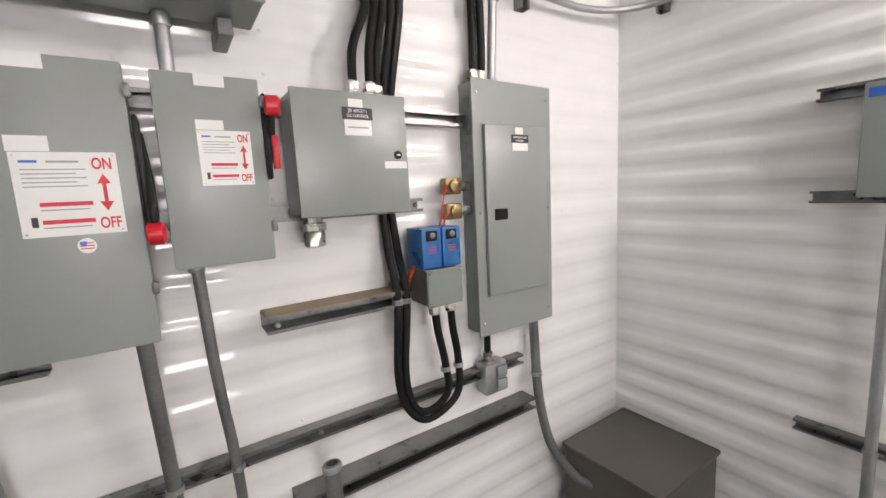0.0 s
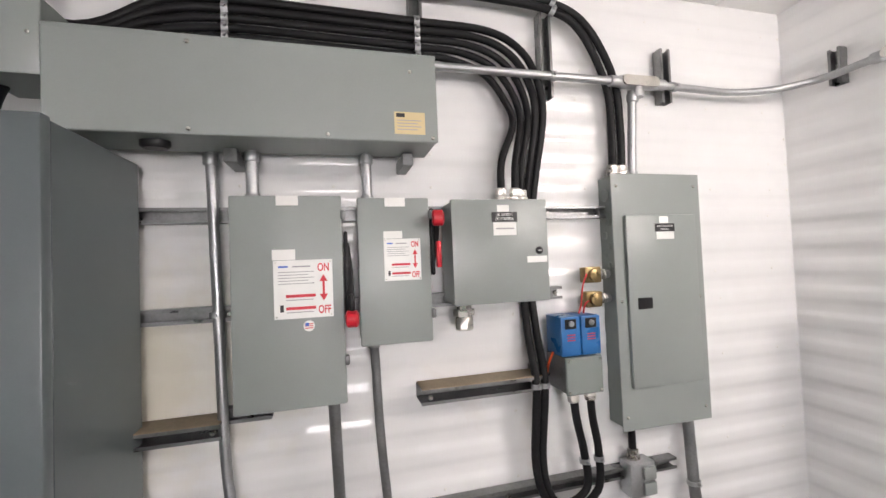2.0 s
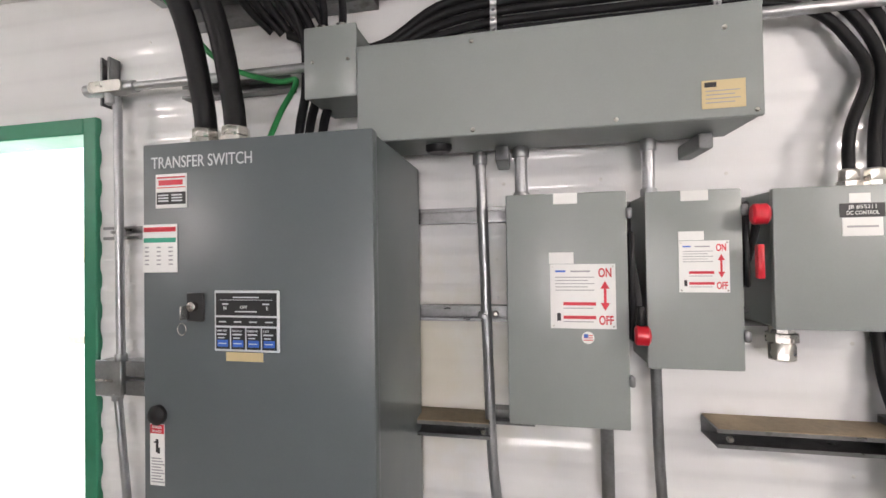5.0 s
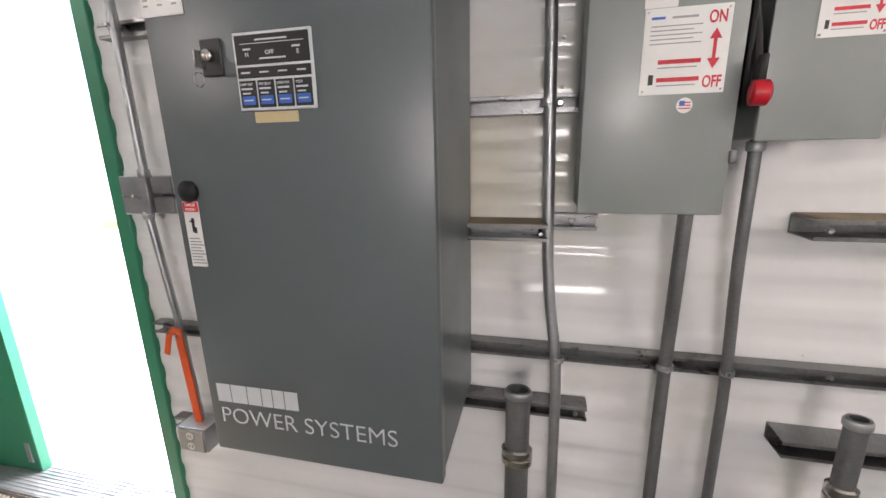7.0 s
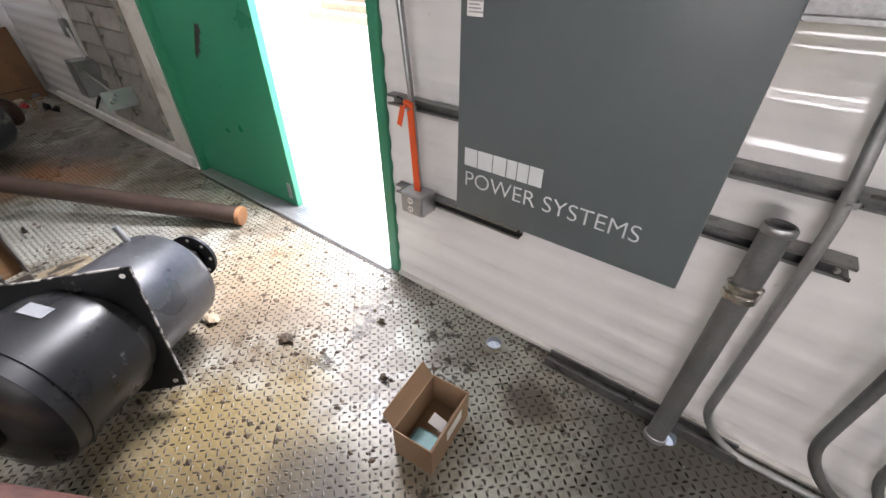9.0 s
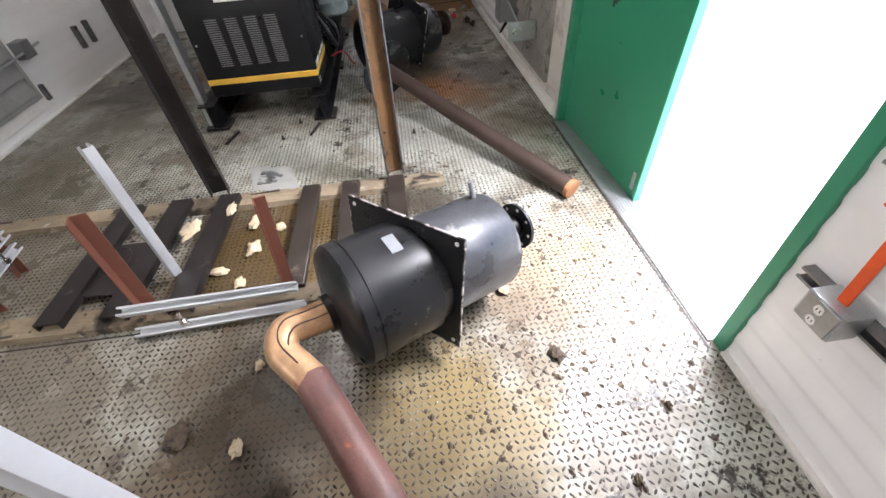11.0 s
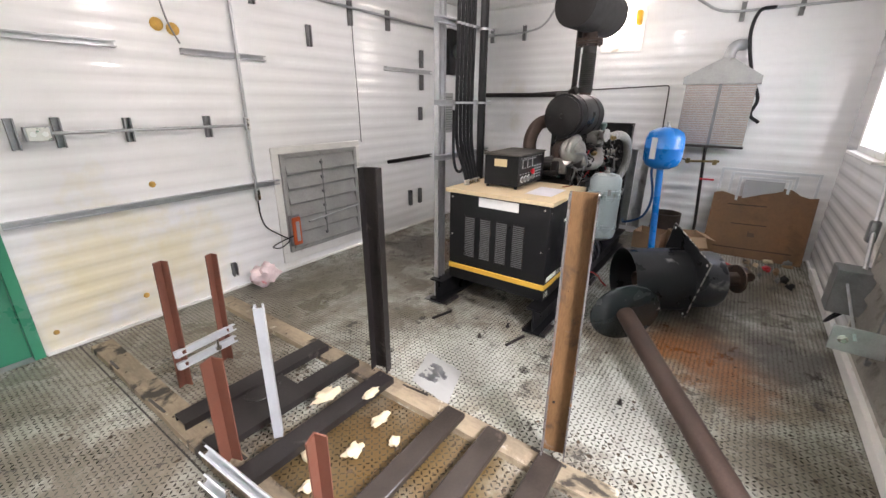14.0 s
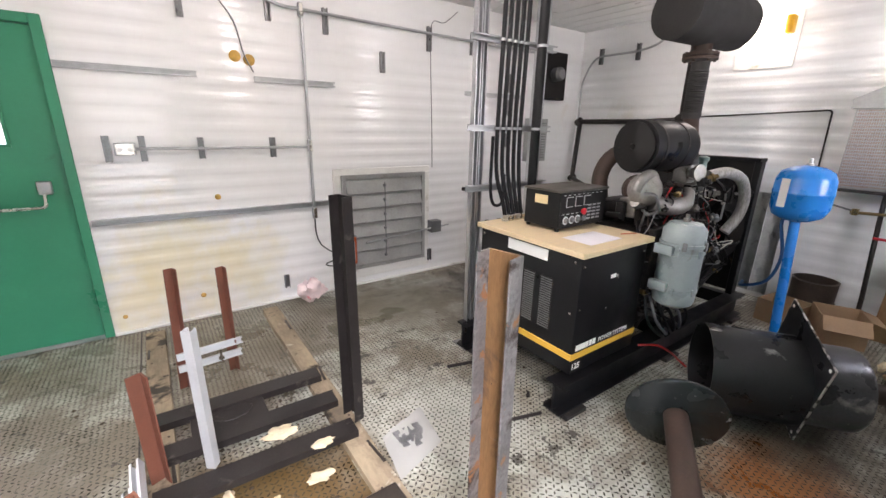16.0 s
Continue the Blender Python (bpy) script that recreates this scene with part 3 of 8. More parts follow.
# ---- south door with glazing ----
door_frame(DOOR_S[0], DOOR_S[1], DOOR_S[3], YS, -1, "door_2", "green painted steel door frame in the ribbed wall")
L3 = leaf("door_leaf", 0.93, 2.15, "green painted steel door with a window and panic bar, closed", (0.26, 0.68, 1.43, 1.98))
glass, _nt, _p = nodes_of("door_glass")
_p.inputs["Transmission Weight"].default_value, _p.inputs["Roughness"].default_value, _p.inputs["IOR"].default_value = 1.0, 0.02, 1.3
pane = part("pane", box(B(), (0.26, 0.018, 1.43), (0.68, 0.024, 1.98)), glass, L3, "clear wired glass pane")
pane.visible_shadow = False
bar = part("panic_bar", tube(B(), [(0.13, -0.02, 1.13), (0.13, -0.075, 1.02), (0.80, -0.075, 1.02), (0.80, -0.02, 1.13)], 0.011, 10, bend=0.03), chrome, L3, "chrome panic bar")
part("lock_case", box(B(), (0.77, -0.045, 1.10), (0.845, 0.0, 1.19), 0.012, seg=3), galv, bar)
part("lock_case", box(B(), (0.09, -0.045, 1.10), (0.165, 0.0, 1.19), 0.012, seg=3), galv, bar)
L3.matrix_basis = pose(DOOR_S[0] + 0.935, YS - 0.03, 0.014, 0, 0, 180)

# ---- windows ----
# unseen window, assumed from soft highlights on the switch boxes
W2 = thing("window_2", "white framed window assumed in the wall opposite the switchgear, out of view", "window", (0.25, YS, 1.3))
W2["kind"] = "structure"
for lo, hi in (((-0.25, YS - 0.06, 1.30), (-0.20, YS + 0.02, 2.20)), ((0.70, YS - 0.06, 1.30), (0.75, YS + 0.02, 2.20)), ((-0.20, YS - 0.06, 1.30), (0.70, YS + 0.02, 1.35)), ((-0.20, YS - 0.06, 2.15), (0.70, YS + 0.02, 2.20))):
    part("window_frame", box(B(), lo, hi, 0.004), white_trim, W2)
wp2 = part("pane", box(B(), (-0.20, YS - 0.03, 1.35), (0.70, YS - 0.024, 2.15)), glass, W2)
wp2.visible_shadow = False
# north wall
W = thing("window_1", "white framed window letting in bright daylight", "window", (-6.0, YN, 1.24))
W["kind"] = "structure"
for lo, hi in (((-6.45, 1.35, 1.24), (-6.40, 1.45, 2.25)), ((-5.60, 1.35, 1.24), (-5.55, 1.45, 2.25)), ((-6.40, 1.35, 1.24), (-5.60, 1.45, 1.29)), ((-6.40, 1.35, 2.20), (-5.60, 1.45, 2.25))):
    part("window_frame", box(B(), lo, hi, 0.004), white_trim, W)
part("window_sill", box(B(), (-6.48, 1.29, 1.215), (-5.52, 1.38, 1.24), 0.004), white_trim, W)
wp = part("pane", box(B(), (-6.40, 1.41, 1.29), (-5.60, 1.416, 2.20)), glass, W)
wp.visible_shadow = False


# ---- electrical wall ----
FULL[0] = 2

def enclosure(name, label, x0, x1, yf, yb, z0, z1, material, door=0.022, gap=0.004):
    """A sheet-steel box with a turned-edge door in front."""
    t = thing(name, label, "electrical enclosure", ((x0 + x1) / 2, yb, z0))
    part("body", box(B(), (x0 + 0.004, yf + door + gap, z0 + 0.004), (x1 - 0.004, yb, z1 - 0.004), 0.003), material, t)
    part("door", box(B(), (x0, yf, z0), (x1, yf + door, z1), 0.004, seg=2), material, t)
    return t


def on_front(x, z, y):
    """A frame on a surface that looks south: x along the wall, y up."""
    return Matrix.Translation((x, y, z)) @ Matrix.Rotation(radians(90), 4, "X")


def plate(t, name, x0, x1, z0, z1, y, material, label="", th=0.0012):
    return part(name, box(B(), (x0, y - th, z0), (x1, y, z1)), material, t, label)


def bars(t, name, rows, y, material, label="", th=0.0006):
    bm = B()
    for x0, x1, z0, z1 in rows:
        box(bm, (x0, y - th, z0), (x1, y, z1))
    return tagged(part(name, bm, material, t, label), kind="stuff" if len(rows) > 2 else "")


def screw(t, places, axis=(0, -1, 0), r=0.006, name="screw"):
    for p in places:
        part(name, lathe(B(), [(r, 0), (r, 0.002), (r * 0.6, 0.004)], p, axis, 10), chrome, t)


ink_red = M("red_ink", (0.62, 0.03, 0.05), 0.5, var=0.04)
ink_black = M("black_ink", (0.02, 0.02, 0.022), 0.45, var=0.04)
ink_blue = M("blue_ink", (0.04, 0.14, 0.55), 0.4, var=0.04)
ink_white = M("white_ink", (0.62, 0.65, 0.66), 0.45, var=0.03)
ink_grey = M("grey_ink", (0.35, 0.35, 0.36), 0.5, var=0.04)
ink_green = M("green_ink", (0.03, 0.33, 0.22), 0.5, var=0.04)
tan_label = M("tan_label", (0.62, 0.50, 0.28), 0.55, var=0.04)
orange_tape = M("orange_tape", (0.75, 0.10, 0.02), 0.45, var=0.1, scale=12)

# transfer switch
ats = enclosure("transfer_switch", "tall dark grey enamelled transfer switch cabinet mounted on wall struts", -0.885, -0.355, 0.91, 1.322, 0.85, 2.012, dark_grey, 0.03, 0.005)
F = 0.9095
lettering("title_lettering", "TRANSFER SWITCH", on_front(-0.862, 1.958, F), 0.026, ink_white, ats, "thin white lettering", 0.245)
for dx, w in ((0.0, 0.034), (0.0365, 0.038), (0.077, 0.033), (0.1125, 0.024), (0.139, 0.026), (0.1675, 0.031)):
    part("maker_mark", box(B(), (-0.862 + dx, F - 0.0006, 0.975), (-0.862 + dx + w, F, 1.018)), ink_white, ats, "bold white block")
lettering("maker_lettering", "POWER SYSTEMS", on_front(-0.862, 0.923, F), 0.040, ink_white, ats, "thin white lettering", 0.415, bold=-0.0007)
disp = part("display_panel", box(B(), (-0.706, 0.906, 1.572), (-0.556, 0.910, 1.697), 0.002), ink_white, ats, "membrane display with black fields and blue keys")
bm = B()
box(bm, (-0.701, 0.9045, 1.646), (-0.561, 0.906, 1.692), 0.001)
box(bm, (-0.701, 0.9045, 1.625), (-0.561, 0.906, 1.642), 0.001)
for k in range(4):
    box(bm, (-0.701 + k * 0.0355, 0.9045, 1.577), (-0.701 + k * 0.0355 + 0.0325, 0.906, 1.621), 0.001)
part("black_field", bm, ink_black, disp)
bm = B()
for k in range(4):
    box(bm, (-0.697 + k * 0.0355, 0.9038, 1.582), (-0.697 + k * 0.0355 + 0.025, 0.9046, 1.596), 0.0005)
part("key_cap", bm, ink_blue, disp, "blue membrane keys")
rows = []
for k in range(4):
    rows += [(-0.697 + k * 0.0355, -0.675 + k * 0.0355, 1.606, 1.609), (-0.695 + k * 0.0355, -0.68 + k * 0.0355, 1.599, 1.6015)]
    rows += [(-0.693 + k * 0.0355, -0.676 + k * 0.0355, 1.632, 1.6345), (-0.694 + k * 0.0355, -0.676 + k * 0.0355, 1.588, 1.590)]
rows += [(-0.66, -0.60, 1.682, 1.6845), (-0.69, -0.57, 1.6775, 1.6785), (-0.655, -0.605, 1.653, 1.6555), (-0.685, -0.67, 1.668, 1.671), (-0.592, -0.577, 1.668, 1.671)]
bars(disp, "small_print", rows, 0.9037, ink_white)
for s, x, z in (("N", -0.682, 1.658), ("OFF", -0.643, 1.660), ("E", -0.584, 1.658)):
    lettering("field_lettering", s, on_front(x, z, 0.9035), 0.007, ink_white, disp)
for s, k in (("LAMP TEST", 0), ("TIME DELAY", 1), ("EXERCISE", 2), ("TEST", 3)):
    lettering("key_lettering", s, on_front(-0.698 + k * 0.0355, 1.613, 0.9035), 0.004, ink_white, disp, width=0.024 if k < 3 else 0.014)
plate(ats, "maker_label", -0.68, -0.595, 1.552, 1.570, F, tan_label, "tan blank label strip")
key = part("key_switch", box(B(), (-0.772, 0.904, 1.632), (-0.730, 0.91, 1.692), 0.002), ink_black, ats, "black key switch plate with a key in it")
part("lock_barrel", lathe(B(), [(0.010, 0), (0.010, 0.010), (0.006, 0.012)], (-0.752, 0.904, 1.664), (0, -1, 0)), chrome, key)
part("key", box(B(), (-0.754, 0.868, 1.640), (-0.7515, 0.892, 1.668), 0.001), chrome, key)
part("key_ring", tube(B(), [(-0.752 + 0.010 * math.sin(a), 0.872, 1.634 - 0.012 + 0.012 * math.cos(a)) for a in np.linspace(0, 6.2, 14)], 0.001, 5), chrome, key)
part("door_knob", lathe(B(), [(0.021, 0), (0.021, 0.008), (0.015, 0.014), (0.003, 0.016)], (-0.847, 0.91, 1.432), (0, -1, 0)), black_plastic, ats, "round black door latch")
lab = plate(ats, "warning_label", -0.868, -0.832, 1.282, 1.412, F, paper, "white danger label with red head")
bars(lab, "red_head", [(-0.867, -0.833, 1.392, 1.411)], F - 0.0012, ink_red)
lettering("danger_lettering", "DANGER", on_front(-0.862, 1.403, F - 0.0019), 0.006, paper, lab, width=0.024)
lettering("danger_lettering", "PELIGRO", on_front(-0.862, 1.395, F - 0.0019), 0.005, paper, lab, width=0.024)
bars(lab, "small_print", [(-0.864, -0.840 + 0.004 * (k % 3), 1.338 - k * 0.0062, 1.3405 - k * 0.0062) for k in range(9)], F - 0.0012, ink_grey)
bars(lab, "warning_symbol", [(-0.853, -0.847, 1.352, 1.380), (-0.858, -0.846, 1.372, 1.375), (-0.849, -0.843, 1.350, 1.362)], F - 0.0012, ink_black)
lab = plate(ats, "service_label", -0.850, -0.772, 1.872, 1.945, F, paper, "white service sticker with red and black fields")
bars(lab, "red_stripe", [(-0.846, -0.776, 1.936, 1.939), (-0.842, -0.782, 1.921, 1.932), (-0.846, -0.776, 1.915, 1.917)], F - 0.0012, ink_red)
bars(lab, "black_field", [(-0.847, -0.775, 1.880, 1.906)], F - 0.0012, ink_black)
bars(lab, "small_print", [(-0.843 + c * 0.034, -0.817 + c * 0.034, 1.898 - k * 0.006, 1.901 - k * 0.006) for k in range(3) for c in (0, 1)], F - 0.002, ink_white)
lab = plate(ats, "inspection_label", -0.884, -0.797, 1.735, 1.838, F, paper, "white sticker with a red and a green stripe")
bars(lab, "red_stripe", [(-0.881, -0.800, 1.822, 1.832)], F - 0.0012, ink_red)
bars(lab, "green_stripe", [(-0.881, -0.800, 1.799, 1.809)], F - 0.0012, ink_green)
bars(lab, "small_print", [(-0.878 + c * 0.03, -0.868 + c * 0.03, 1.787 - k * 0.009, 1.790 - k * 0.009) for k in range(5) for c in range(3)], F - 0.0012, ink_grey)
screw(ats, [(-0.885, 0.925, 1.96), (-0.885, 0.925, 0.90)], (-1, 0, 0), 0.008, "hinge_bolt")

FULL[0] = 1


def switch_label(t, x0, x1, z0, z1, y):
    """A disconnect's instruction label: red ON and OFF with a double arrow, two red bars."""
    w, h = x1 - x0, z1 - z0
    lb = plate(t, "instruction_label", x0, x1, z0, z1, y, paper, "white instruction label with red ON and OFF")
    yy = y - 0.0012
    lettering("switch_lettering", "ON", on_front(x0 + 0.74 * w, z0 + 0.80 * h, yy), 0.14 * h, ink_red, lb, width=0.2 * w, bold=0.0006)
    lettering("switch_lettering", "OFF", on_front(x0 + 0.74 * w, z0 + 0.07 * h, yy), 0.14 * h, ink_red, lb, width=0.22 * w, bold=0.0006)
    bm = B()
    cx = x0 + 0.84 * w
    box(bm, (cx - 0.02 * w, yy - 0.0006, z0 + 0.40 * h), (cx + 0.02 * w, yy, z0 + 0.62 * h))
    for s in (1, -1):
        zc = z0 + (0.51 + s * 0.11) * h
        v = [bm.verts.new(p) for p in ((cx - 0.07 * w, yy - 0.0005, zc), (cx + 0.07 * w, yy - 0.0005, zc), (cx, yy - 0.0005, zc + s * 0.12 * h))]
        bm.faces.new(v)
    part("arrow", bm, ink_red, lb)
    bars(lb, "red_bar", [(x0 + 0.2 * w, x0 + 0.70 * w, z0 + 0.36 * h, z0 + 0.41 * h), (x0 + 0.2 * w, x0 + 0.70 * w, z0 + 0.15 * h, z0 + 0.20 * h)], yy, ink_red)
    bars(lb, "maker_mark", [(x0 + 0.08 * w, x0 + 0.24 * w, z0 + 0.875 * h, z0 + 0.905 * h)], yy, ink_blue)
    bars(lb, "small_print", [(x0 + 0.32 * w, x0 + 0.62 * w, z0 + 0.875 * h, z0 + 0.90 * h)] + [(x0 + 0.08 * w, x0 + (0.68 - 0.1 * (k % 2)) * w, z0 + (0.79 - 0.05 * k) * h, z0 + (0.803 - 0.05 * k) * h) for k in range(5)]
         + [(x0 + 0.2 * w, x0 + 0.66 * w, z0 + (0.31 - 0.21 * k) * h, z0 + (0.325 - 0.21 * k) * h) for k in (0, 1)], yy, ink_grey)
    bars(lb, "hand_symbol", [(x0 + 0.1 * w, x0 + 0.16 * w, z0 + 0.12 * h, z0 + 0.24 * h)], yy, ink_black)
    screw(lb, [(x0 + a * w, yy, z0 + b * h) for a in (0.04, 0.96) for b in (0.04, 0.96)], (0, -1, 0), 0.002)
    return lb


def lever(t, x, y, zk, zp, label):
    """Side-mounted operating lever: pivot on the box side, arm, round red grip."""
    lv = part("lever", tube(B(), [(x, y + 0.055, zp), (x + 0.008, y + 0.02, (zk + zp) / 2), (x + 0.008, y - 0.015, zk)], 0.008, 8, smooth=4), black_plastic, t, label)
    part("lever_guard", box(B(), (x - 0.006, y + 0.01, min(zk, zp) - 0.02), (x + 0.004, y + 0.095, max(zk, zp) + 0.03), 0.004), black_plastic, lv)
    part("grip", lathe(B(), [(0.016, 0), (0.021, 0.004), (0.021, 0.026), (0.014, 0.031)], (x - 0.006, y - 0.022, zk), (1, -0.12, 0)), red_plastic, lv, "round red grip")
    part("grip_stem", box(B(), (x + 0.002, y - 0.03, min(zk + 0.015, zp)), (x + 0.014, y - 0.012, zk + 0.06 * (1 if zp > zk else -1)), 0.002), red_plastic if zp < zk else black_plastic, lv)
    return lv


d1 = enclosure("disconnect_switch", "large grey steel safety disconnect switch with a red lever grip", -0.137, 0.127, 1.155, 1.322, 1.392, 1.908, grey_paint, 0.015)
d1["group"] = "disconnect switches"
switch_label(d1, -0.040, 0.100, 1.612, 1.752, 1.1548)
plate(d1, "label_strip", -0.042, 0.012, 1.753, 1.778, 1.1548, paper, "plain white label")
plate(d1, "label_strip", -0.030, 0.022, 1.884, 1.908, 1.1548, paper, "plain white label")
part("flag_sticker", lathe(B(), [(0.0135, 0), (0.0135, 0.0008)], (0.040, 1.1550, 1.592), (0, -1, 0), 24), paper, d1, "small round flag sticker")
bars(d1, "flag_stripe", [(0.030, 0.050, 1.586 + k * 0.005, 1.588 + k * 0.005) for k in range(3)], 1.1540, ink_red)
bars(d1, "flag_corner", [(0.031, 0.040, 1.592, 1.600)], 1.1532, ink_blue)
lever(d1, 0.136, 1.14, 1.605, 1.79, "black side lever in the off position with red grip")
for z in (1.50, 1.86):
    part("door_latch", box(B(), (0.124, 1.146, z - 0.012), (0.136, 1.168, z + 0.012), 0.003), galv_dull, d1)
d2 = enclosure("disconnect_switch", "narrow grey steel safety disconnect switch with a red lever grip", 0.166, 0.357, 1.17, 1.322, 1.526, 1.905, grey_paint, 0.015)
d2["group"] = "disconnect switches"
switch_label(d2, 0.232, 0.330, 1.690, 1.798, 1.1698)
plate(d2, "label_strip", 0.232, 0.282, 1.799, 1.818, 1.1698, paper, "plain white label")
plate(d2, "label_strip", 0.238, 0.292, 1.882, 1.904, 1.1698, paper, "plain white label")
lever(d2, 0.365, 1.155, 1.848, 1.72, "black side lever raised to on, with red grip")
for z in (1.60, 1.86):
    part("door_latch", box(B(), (0.354, 1.161, z - 0.012), (0.366, 1.183, z + 0.012), 0.003), galv_dull, d2)

jb = enclosure("junction_box", "square grey steel control junction box with engraved labels", 0.424, 0.712, 1.20, 1.345, 1.610, 1.905, grey_paint, 0.016)
plate(jb, "name_plate", 0.541, 0.618, 1.840, 1.868, 1.1998, ink_black, "black engraved name plate")
lettering("plate_lettering", "JB #55211", on_front(0.556, 1.857, 1.1984), 0.008, paper, jb, width=0.047)
lettering("plate_lettering", "DC CONTROL", on_front(0.552, 1.845, 1.1984), 0.008, paper, jb, width=0.056)
plate(jb, "label_strip", 0.545, 0.614, 1.802, 1.839, 1.1998, paper, "white label with faint print")
bars(jb, "small_print", [(0.553, 0.606, 1.819, 1.823)], 1.1986, ink_grey)
plate(jb, "label_strip", 0.558, 0.594, 1.869, 1.888, 1.1998, paper, "plain white label")
plate(jb, "label_strip", 0.644, 0.706, 1.722, 1.740, 1.1998, paper, "plain white label")
part("lock", lathe(B(), [(0.011, 0), (0.011, 0.004), (0.008, 0.006)], (0.682, 1.20, 1.756), (0, -1, 0)), black_plastic, jb, "black quarter-turn lock")
bars(jb, "lock_slot", [(0.677, 0.687, 1.7545, 1.7575)], 1.1938, paper)
part("gland", lathe(B(), [(0.024, 0), (0.024, 0.016), (0.032, 0.018), (0.032, 0.036), (0.023, 0.038), (0.027, 0.044), (0.027, 0.076), (0.018, 0.08)], (0.470, 1.275, 1.610), (0, 0, -1), 8), chrome, jb, "large nickel cable gland")

pn = thing("distribution_panel", "tall grey steel breaker panel with a hinged door", "electrical panel", (1.155, 1.37, 1.155))
part("body", box(B(), (0.995, 1.284, 1.152), (1.316, 1.372, 1.997), 0.002), grey_darker, pn)
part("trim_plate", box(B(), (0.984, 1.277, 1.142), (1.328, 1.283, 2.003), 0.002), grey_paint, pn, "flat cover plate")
part("door", box(B(), (1.022, 1.262, 1.288), (1.294, 1.2765, 1.862), 0.004, seg=2), grey_paint, pn)
plate(pn, "name_plate", 1.130, 1.206, 1.806, 1.832, 1.2618, ink_black, "black engraved name plate")
lettering("plate_lettering", "DISTRIBUTION", on_front(1.138, 1.821, 1.2604), 0.006, paper, pn, width=0.060)
lettering("plate_lettering", "PANEL", on_front(1.150, 1.810, 1.2604), 0.006, paper, pn, width=0.034)
plate(pn, "label_strip", 1.135, 1.203, 1.780, 1.805, 1.2618, paper, "white label")
plate(pn, "label_strip", 1.148, 1.182, 1.834, 1.856, 1.2618, paper, "plain white label")
part("door_latch", box(B(), (1.050, 1.256, 1.552), (1.105, 1.262, 1.590), 0.003), black_plastic, pn, "black slide latch")
screw(pn, [(x, 1.277, z) for x in (1.003, 1.305) for z in (1.19, 1.58, 1.96)], r=0.005)
for k, (r, z, dy) in enumerate(((0.024, 1.935, 0), (0.013, 1.845, -0.012), (0.013, 1.80, 0.012), (0.011, 1.765, -0.012), (0.011, 1.735, 0.012), (0.011, 1.70, -0.012))):
    part("knockout", lathe(B(), [(r, 0), (r, 0.002), (r * 0.85, 0.0025), (r * 0.8, 0.001)], (0.995, 1.33 + dy, z), (-1, 0, 0), 18), grey_darker, pn)

ww = thing("wireway", "long grey steel wiring trough with screwed cover", "wiring trough", (-0.05, 1.30, 2.04))
part("body", box(B(), (-0.463, 1.118, 2.042), (0.377, 1.30, 2.258), 0.003), grey_darker, ww)
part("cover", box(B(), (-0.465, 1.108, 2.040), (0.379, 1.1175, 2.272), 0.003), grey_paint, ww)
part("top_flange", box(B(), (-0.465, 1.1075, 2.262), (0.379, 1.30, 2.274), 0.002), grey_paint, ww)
screw(ww, [(x, 1.108, z) for x, z in ((-0.20, 2.052), (0.10, 2.052), (0.365, 2.052), (-0.20, 2.255), (0.31, 2.225))], r=0.005)
lab = plate(ww, "rating_label", 0.265, 0.345, 2.060, 2.118, 1.1078, tan_label, "cream rating label with a dark mark")
bars(lab, "maker_mark", [(0.270, 0.292, 2.104, 2.114)], 1.1066, ink_black)
bars(lab, "small_print", [(0.272, 0.335 - 0.01 * (k % 2), 2.095 - k * 0.008, 2.097 - k * 0.008) for k in range(4)], 1.1066, ink_grey)
for x in (-0.145, 0.315):
    part("hanger_foot", box(B(), (x - 0.016, 1.24, 2.005), (x + 0.016, 1.375, 2.041), 0.003), galv_dull, ww)
part("knockout_plug", lathe(B(), [(0.030, 0), (0.030, 0.012), (0.024, 0.018)], (-0.285, 1.20, 2.042), (0, 0, -1), 18), black_plastic, ww, "round black plug")

jx = thing("junction_box", "small grey steel junction box at the end of the wiring trough", "electrical box", (-0.55, 1.30, 2.16))
part("body", box(B(), (-0.606, 1.125, 2.162), (-0.470, 1.30, 2.335), 0.003), grey_darker, jx)
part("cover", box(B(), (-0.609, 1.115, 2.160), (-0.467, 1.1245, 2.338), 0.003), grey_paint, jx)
screw(jx, [(x, 1.115, z) for x, z in ((-0.585, 2.25), (-0.490, 2.25))], r=0.004)


# ---- struts, conduits and cables on the electrical wall ----
def rail(p0, p1, face, label="galvanised slotted steel strut channel fixed to the wall", h=0.041, w=0.041, material=None, name="strut_channel", bolts=(), dust=False):
    t = thing(name, label, "strut channel", ((p0[0] + p1[0]) / 2, (p0[1] + p1[1]) / 2, (p0[2] + p1[2]) / 2), "wall struts")
    part("channel", strut(B(), p0, p1, face, w, h), material or strut_steel, t)
    f = Vector(face).normalized()
    for b in bolts:
        part("bolt", lathe(B(), [(0.008, 0), (0.008, 0.005), (0.005, 0.009)], Vector(b), f, 6), chrome, t)
    if dust:
        d = (Vector(p1) - Vector(p0)).normalized()
        a, b = Vector(p0) + d * 0.002, Vector(p1) - d * 0.002
        lo = (min(a.x, b.x), min(a.y + f.y * h, a.y), a.z + w / 2)
        part("dust_layer", box(B(), lo, (max(a.x, b.x), max(a.y + f.y * h, a.y), a.z + w / 2 + 0.003), 0.001), wood_dusty, t, "tan layer of dust")
    return t


